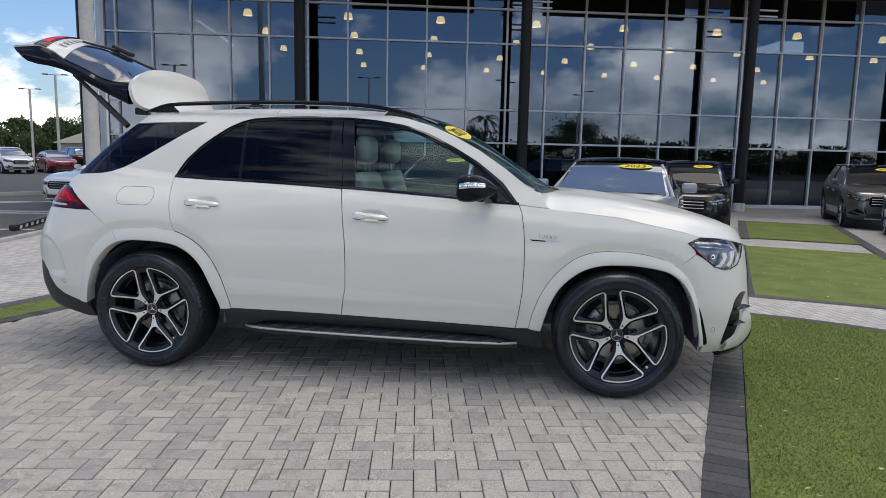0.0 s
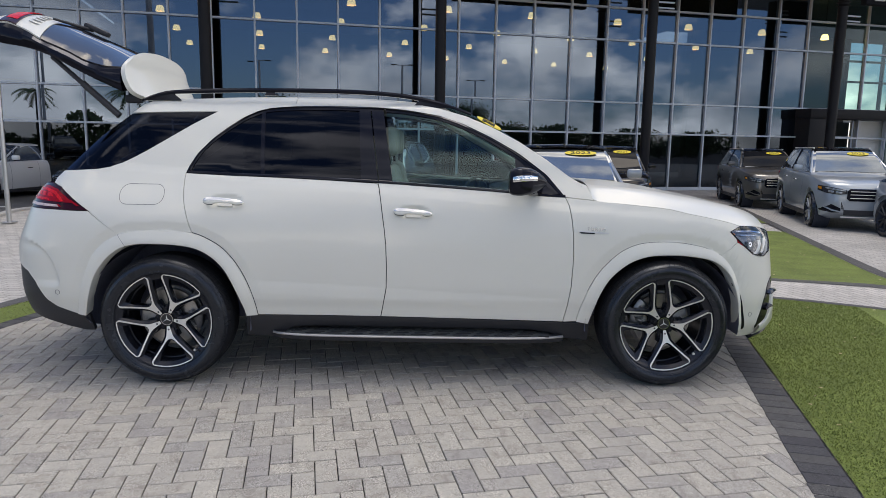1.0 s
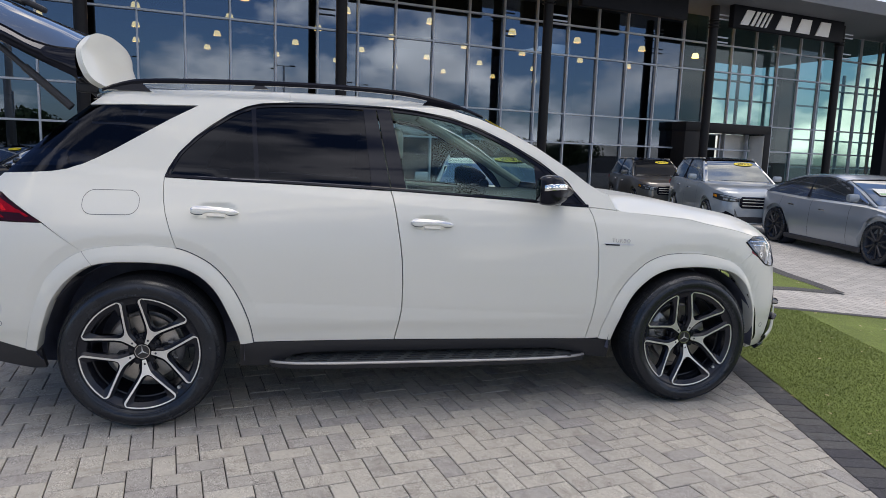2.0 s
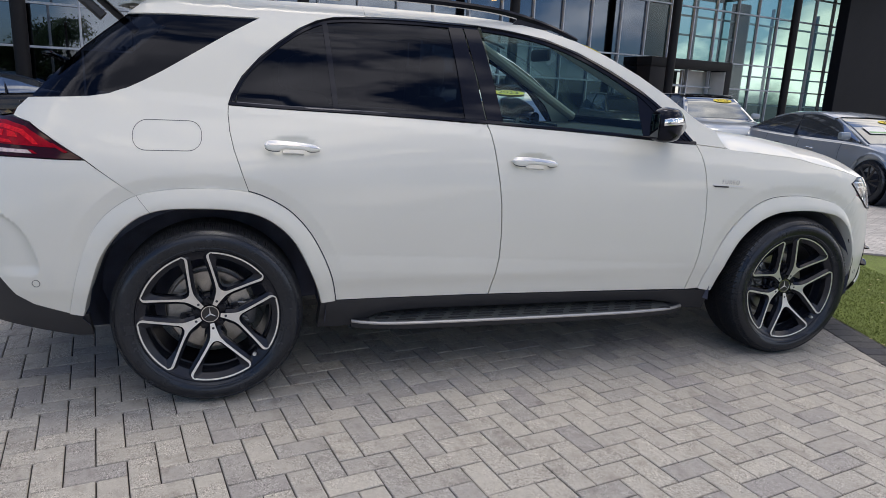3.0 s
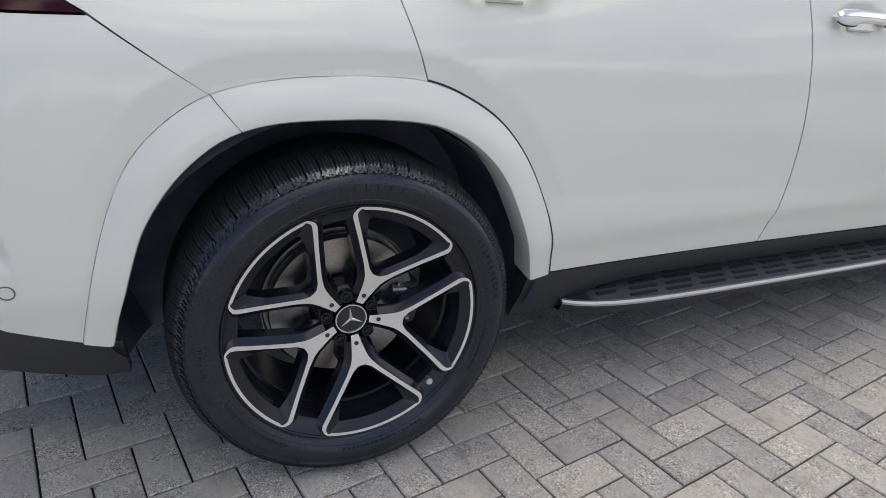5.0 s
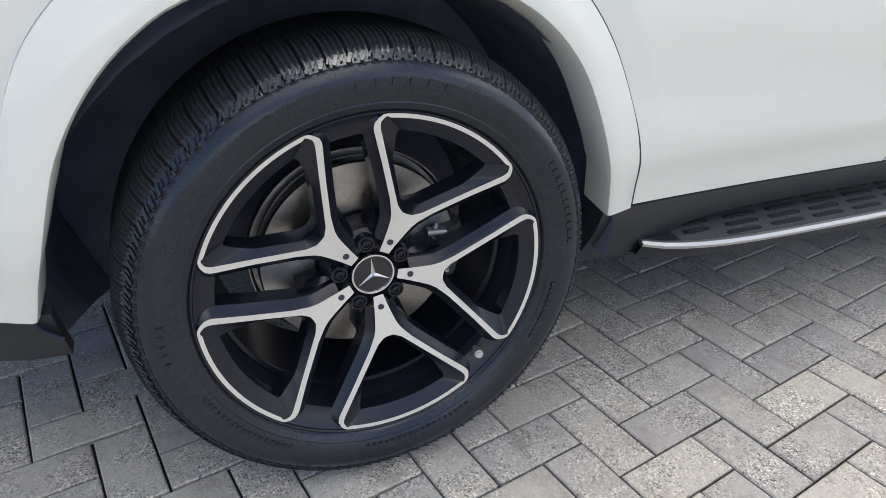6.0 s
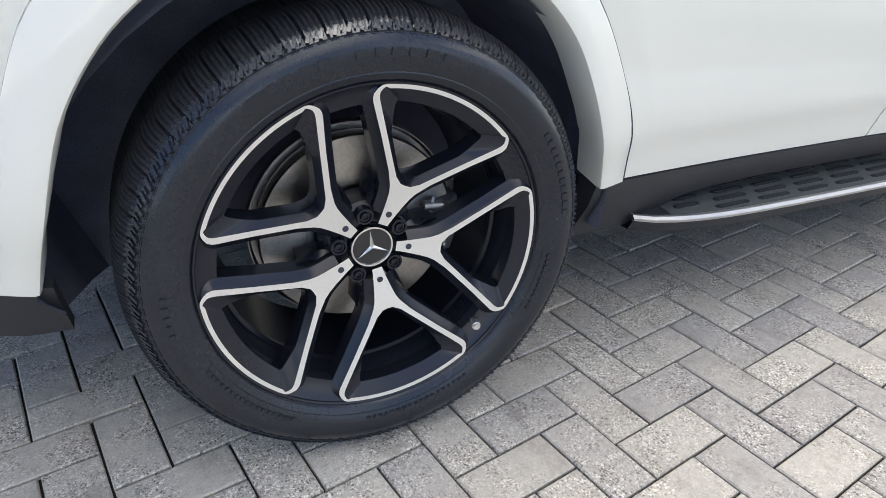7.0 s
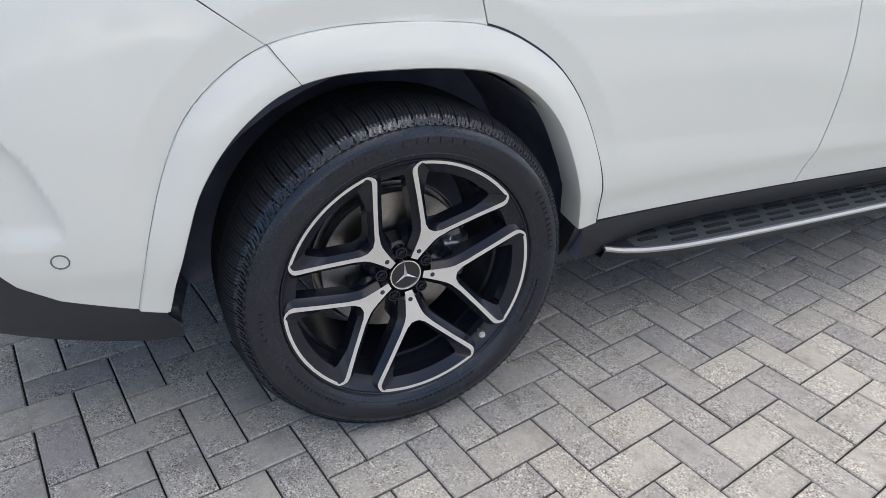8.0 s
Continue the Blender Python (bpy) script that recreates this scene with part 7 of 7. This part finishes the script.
        if year:
            words("year_print", year, .15, INK, lie @ Matrix.Translation((0, 0, .003)) @ Matrix.Rotation(radians(90), 4, "Z"), st)
    return ob


car_model("silver_suv", "suv", SILVER, "silver SUV with roof rails parked facing the lawn", (10.4, 9.63, -.13), -107, .93, rails=True, year="2023")
car_model("bronze_suv", "suv", BRONZE, "bronze grey SUV parked near the showroom glass", (11.0, 14.2, -.13), -103, .90, rails=True, year="2020", dull=True)
car_model("electric_sedan", "fastback", BLUEGREY, "blue-grey fastback sedan with dark wheels on the forecourt", (10.55, 5.3, -.13), -97.5, .92, rim=CAR_RIM_DARK, year="2023", paper=True)
car_model("silver_sedan", "sedan", GREYP, "light grey sedan with a dark roof facing the lawn", (3.39, 5.29, -.13), -101.5, 1.07, year="2023", dark_roof=True)
car_model("black_suv", "suv", BLACKP, "black SUV parked beside the light grey sedan", (5.65, 10.94, -.13), -104, .90, year="2021", dull=True)
car_model("black_suv", "suv", BLACKP, "black SUV parked nose on behind the white SUV", (.285, 8.93, -.13), -101, .92, year="2021", dull=True)
white_sedan = car_model("white_sedan", "sedan", WHITEP, "white sedan parked nose out before the showroom glass", (-10.9, 14.2, -.22), 264, 1.0, sticker=False)
bm = bmesh.new()
box_into(bm, (0, 0, 0), (.24, .004, .17), Matrix.Translation((-2.35, .738, 1.23)) @ Matrix.Rotation(radians(26), 4, "X"))
part("window_sheet", bm, PAPER, white_sedan, "white price sheet in the rear side window")
car_model("black_sedan", "sedan", BLACKP, "black sedan parked in front of the showroom glass", (-7.0, 13.75, -.22), 230, 1.0)
car_model("white_compact_suv", "suv", WHITEP, "white compact SUV in the car park", (-31, 35.2, -.2), -35, .95, sticker=False)
car_model("red_sedan", "sedan", REDP, "red sedan in the car park", (-30.0, 38.0, -.2), -40, 1.0, sticker=False)
for k, (x, y, h) in enumerate(((-30, 45, 150), (-26.5, 47, 150), (-34, 43.5, 150), (-23, 48.5, 150))):
    car_model("dark_suv", "suv", BLACKP, "black SUV in the far row of the car park", (x, y, -.2), h, 1.0, sticker=False, group="far parked cars")
# cars inside the showroom and a row behind the viewer that the glass mirrors
for u, y, h in ((1.5, 4.0, 10), (9.0, 3.5, 190), (15.0, 4.5, 5)):
    p = B @ Vector((u, y, BASE))
    car_model("showroom_car", "sedan", BLACKP, "dark sedan standing inside the showroom", tuple(p), h + SHOW_TURN, 1.0, sticker=False, group="showroom cars")

# ---- trees, lamp posts and far buildings ----
LEAF = mat("tree_leaf", (.050, .085, .024), .7, island=.55, grain=(2, .3))
PALM = mat("palm_leaf", (.05, .085, .02), .6, island=.4)
BARK = mat("tree_bark", (.11, .085, .065), .9, grain=(20, .3), bump=(30, .02))
POLE = mat("pale_concrete_pole", (.55, .54, .51), .75, grain=(20, .08), stain=(1.5, .12))
rnd = random.Random(11)


def tree(name, h, spread, leaves, label):
    ob = thing(name, label, "tree", group="trees")
    bm = bmesh.new()
    rod(bm, (0, 0, 0), (0, 0, h * .5), .16, 8, .10)
    tips = []
    for k in range(7):
        a = k * 2.4
        e = Vector((math.cos(a) * spread * rnd.uniform(.35, .7), math.sin(a) * spread * rnd.uniform(.35, .7), h * rnd.uniform(.6, .92)))
        rod(bm, (0, 0, h * rnd.uniform(.3, .5)), e, .06, 6, .02)
        tips.append(e)
    part("trunk", bm, BARK, ob)
    vs, fs = [], []
    for k in range(leaves * 4):
        c = rnd.choice(tips)
        d = Vector((rnd.gauss(0, 1), rnd.gauss(0, 1), rnd.gauss(0, .7))) * spread * .26
        p = c + d
        s = rnd.uniform(.06, .15)
        q = Euler((rnd.uniform(0, 6), rnd.uniform(0, 6), rnd.uniform(0, 6))).to_matrix()
        i = len(vs)
        vs += [tuple(p + q @ Vector(v) * s) for v in ((-1, -.6, 0), (1, -.5, .1), (.9, .6, 0), (-.8, .7, .15))]
        fs.append((i, i + 1, i + 2, i + 3))
    raw("crown", vs, fs, LEAF, ob)
    return ob


def palm(name, h):
    ob = thing(name, "tall palm with drooping fronds", "palm", group="palms")
    bm = bmesh.new()
    rod(bm, (0, 0, 0), (.1, 0, h), .14, 8, .10)
    part("trunk", bm, BARK, ob)
    vs, fs = [], []
    for k in range(16):
        a, up = k * 2.4, rnd.uniform(.1, 1.0)
        for j in range(9):
            for s in (-1, 1):
                r0, r1 = .2 + j * .2, .4 + j * .2
                z = lambda r: h + up * r * .9 - .42 * r * r
                c, sn = math.cos(a), math.sin(a)
                i = len(vs)
                w = .30
                vs += [(r0 * c, r0 * sn, z(r0)), (r1 * c, r1 * sn, z(r1)), (r1 * c - s * sn * w + c * .15, r1 * sn + s * c * w + sn * .15, z(r1) - .22)]
                fs.append((i, i + 1, i + 2))
    raw("fronds", vs, fs, PALM, ob)
    return ob


kinds = [tree("tree", 6.5, 3.2, 900, "broad green tree at the edge of the car park"), tree("tree", 5.2, 2.8, 800, "broad green tree at the edge of the car park"), tree("tree", 7.5, 3.4, 1000, "broad green tree at the edge of the car park")]
pm = palm("palm", 6.0)
spots = []
for k in range(26):
    spots.append((-38 - 3.4 * k * .62 + rnd.uniform(-2, 2), 78 - k * 2.4 + rnd.uniform(-3, 3)))
for x, y in ((-34, -58), (-27, -66), (9, -55), (13, -60), (27, -62), (38, -50), (44, -56), (60, -66), (-55, -60)):
    spots.append((x, y))
for k, (x, y) in enumerate(spots):
    s = rnd.uniform(.75, 1.15) * (.66 if y > 0 else 1.0)
    m = pose(x, y, -.3, 0, 0, rnd.uniform(0, 360)) @ Matrix.Scale(s, 4)
    src = kinds[k % 3]
    if k < 3:
        src.matrix_basis = m
    else:
        c = copy_thing(src, m)
        c.scale = (s,) * 3
for k, (x, y) in enumerate(((-33, 56), (-36, 52), (-41, 58), (8, -34), (-6, -31), (-14, -36), (20, -33))):
    m = pose(x, y, -.3, 0, 0, 50 * k)
    if k == 0:
        pm.matrix_basis = m
    else:
        copy_thing(pm, m)


def lamp_post(at, h, r, label, square=False):
    ob = thing("lamp_post", label, "lamp post", at, 20, "car park lamp posts")
    bm = bmesh.new()
    rod(bm, (0, 0, 0), (0, 0, h), r, 16, r * .8)
    part("pole", bm, POLE, ob)
    boxed("arm", (0, 0, h), (1.6, .08, .06), POLE, ob, bevel=.01, seg=1)
    for s in (-1, 1):
        boxed("lamp_head", (s * .75, 0, h + .02), (.5, .28, .09), CABIN_DARK, ob, bevel=.03)
    return ob


mast = thing("slim_post", "slim galvanised post beside the pavement kerb", "post", (-6.2, 8.62, -.13))
bm = bmesh.new()
rod(bm, (0, 0, 0), (0, 0, 3.3), .042, 12)
part("tube", bm, SATIN_METAL, mast)
boxed("foot_plate", (0, 0, .01), (.2, .2, .02), SATIN_METAL, mast, bevel=.004, seg=1)
pier = thing("round_pier", "round dark clad pier at the end of the showroom", "column", (-15.72, 21.35, -.2))
bm = bmesh.new()
rod(bm, (0, 0, 0), (0, 0, 9), .33, 24)
part("shaft", bm, COLUMN, pier)
lamp_post((-6.335, 8.33, -.2), 11, .143, "stout pale concrete lamp post at the car park")
lamp_post((-38.9, 49.3, -.3), 8.0, .12, "slim pale lamp post in the car park")
lamp_post((-47.5, 56.7, -.3), 7.5, .12, "slim pale lamp post in the car park")
for x, y in ((-12, -18), (4, -22), (16, -18), (27, -24)):
    lamp_post((x, y, -.2), 8.5, .11, "slim pale lamp post across the road")
HOUSE = mat("pale_stucco", (.50, .49, .46), .9, grain=(5, .06), stain=(.7, .08))
ROOF = mat("faded_olive_roof", (.24, .25, .20), .6, grain=(4, .06))
house = thing("far_building", "low pale building with a hipped olive roof among trees", "building", (-45.4, 64.2, -.3), 38)
boxed("wall", (0, 0, 1.2), (8, 6, 2.4), HOUSE, house)
bm = bmesh.new()
v = [bm.verts.new(p) for p in ((-4.6, -3.6, 2.35), (4.6, -3.6, 2.35), (4.6, 3.6, 2.35), (-4.6, 3.6, 2.35), (-1.8, 0, 3.5), (1.8, 0, 3.5))]
for f in ((0, 1, 5, 4), (1, 2, 5), (2, 3, 4, 5), (3, 0, 4), (3, 2, 1, 0)):
    bm.faces.new([v[i] for i in f])
part("roof", bm, ROOF, house)
for k in range(4):
    w = boxed("window", (-2.9 + 1.9 * k, -3.0, 1.25), (1.0, .12, 1.0), CAR_GLASS, house)
# row of cars across the road, mirrored in the glass
for k in range(7):
    car_model("roadside_car", ("sedan", "suv")[k % 2], (GREYP, BLACKP, WHITEP)[k % 3], "parked car across the drive from the showroom", (-16 + 5.2 * k, -17 + rnd.uniform(-.5, .5), -.2), 80 + rnd.uniform(-4, 4), 1.0, sticker=False, group="cars across the drive")

# woods beyond the drive and beyond the car park
def woods(name, label, hills, count, at, depth, leaf=(.22, .62)):
    vs, fs = [], []
    for k in range(count):
        x0, h, w = rnd.choice(hills)
        x = x0 + rnd.gauss(0, .5) * w
        top_z = h * math.exp(-((x - x0) / w) ** 2) * rnd.uniform(.1, 1) ** .6
        p = at @ Vector((x, rnd.uniform(-depth, depth), top_z + rnd.gauss(0, .2)))
        s = rnd.uniform(*leaf)
        q = Euler((rnd.uniform(0, 6), rnd.uniform(0, 6), rnd.uniform(0, 6))).to_matrix()
        i = len(vs)
        vs += [tuple(p + q @ Vector(v) * s) for v in ((-1, -.6, 0), (1, -.5, .1), (.9, .6, 0), (-.8, .7, .15))]
        fs.append((i, i + 1, i + 2, i + 3))
    tagged(raw(name, vs, fs, LEAF), label, "woods", kind="stuff")


woods("far_woods", "uneven dark green woods across the road", [(rnd.uniform(-140, 150), rnd.uniform(3.0, 7.0), rnd.uniform(4, 9)) for k in range(46)], 30000, pose(0, -96, 0), 5, (.16, .44))
woods("car_park_woods", "dense green trees beyond the car park", [(-46 + 4.2 * k + rnd.uniform(-1, 1), rnd.uniform(4.8, 7.2), rnd.uniform(3, 6)) for k in range(26)], 42000, pose(-62, 86, -.3, 0, 0, 40), 4, (.12, .34))
woods("hedge_row", "dense dark hedge across the drive", [(-60 + 3.1 * k + rnd.uniform(-1, 1), rnd.uniform(1.4, 2.5), rnd.uniform(1.6, 3)) for k in range(44)], 24000, pose(0, -34, -.2), 1.2, (.07, .20))

# ---- herringbone pavers ----
pavement = thing("pavement", "grey concrete pavers laid in herringbone", "pavement", kind="structure")
LAY = Matrix.Rotation(radians(10.3), 2)
LAY_AT = Vector((.390, -.219)) - LAY @ Vector((0, .1))


def paver_mesh(l, w, h=.014, ch=.0030, g=.0046):
    a, b = l / 2 - g / 2, w / 2 - g / 2
    vs = [(sx * a, sy * b, -h) for sx, sy in ((-1, -1), (1, -1), (1, 1), (-1, 1))]
    vs += [(sx * a, sy * b, -.003) for sx, sy in ((-1, -1), (1, -1), (1, 1), (-1, 1))]
    vs += [(sx * (a - ch), sy * (b - ch), 0) for sx, sy in ((-1, -1), (1, -1), (1, 1), (-1, 1))]
    fs = [(8, 9, 10, 11)]
    for k in (0, 4):
        for i in range(4):
            j = (i + 1) % 4
            fs.append((k + i, k + j, k + 4 + j, k + 4 + i))
    return vs, fs


rnd = random.Random(3)
PV, PF = paver_mesh(.2, .1)
single = bpy.data.meshes.new("paver")
single.from_pydata(PV, [], PF)
single.materials.append(PAVER)
field_v, field_f, count = [], [], 0
cells = []
for i in range(-75, 75):
    for j in range(-75, 75):
        c = (i - j) % 4
        if c == 0:
            cells.append((i + 1, j + .5, 0.0))
        elif c == 3:
            cells.append((i + .5, j + 1, 90.0))
near = []
for cx, cy, rot in cells:
    p = LAY_AT + LAY @ Vector((cx * .1, cy * .1))
    c, w = p.x * .966 - p.y * .259, p.x * .259 + p.y * .966
    if -1.98 < c < 3.53 and -6.2 < w < 3.6:
        near.append(((p - Vector((.25, -.45))).length, p, rot))
near.sort(key=lambda q: q[0])
for k, (d, p, rot) in enumerate(near):
    m = pose(p.x, p.y, rnd.uniform(-.0012, .0012), rnd.uniform(-.35, .35), rnd.uniform(-.35, .35), 10.3 + rot + rnd.uniform(-.35, .35))
    if k < 300:
        ob = new("paver", single)
        ob.parent = pavement
        ob.matrix_basis = m
    else:
        n = len(field_v)
        field_v += [tuple(m @ Vector(v)) for v in PV]
        field_f += [tuple(n + i for i in f) for f in PF]
field = raw("paver_field", field_v, field_f, PAVER_FAR, pavement)
field["kind"] = "stuff"
border = thing("paver_border", "charcoal border pavers along the turf", "paving border", kind="structure")
dark = bpy.data.meshes.new("border_paver")
dv, df = paver_mesh(.2, .1)
dark.from_pydata(dv, [], df)
dark.materials.append(PAVER_DARK)
for side, cc in ((0, 3.525), (1, -2.02)):
    for k in range(100 if side == 0 else 76):
        x, y = plan(cc + rnd.uniform(-.003, .003), -6.312 + .1005 * k)
        ob = new("border_paver", dark)
        ob.parent = border
        ob.matrix_basis = pose(x, y, ground_z(x, y) + .0045 + rnd.uniform(-.001, .0012), 0, 0, -15 + rnd.uniform(-.5, .5))
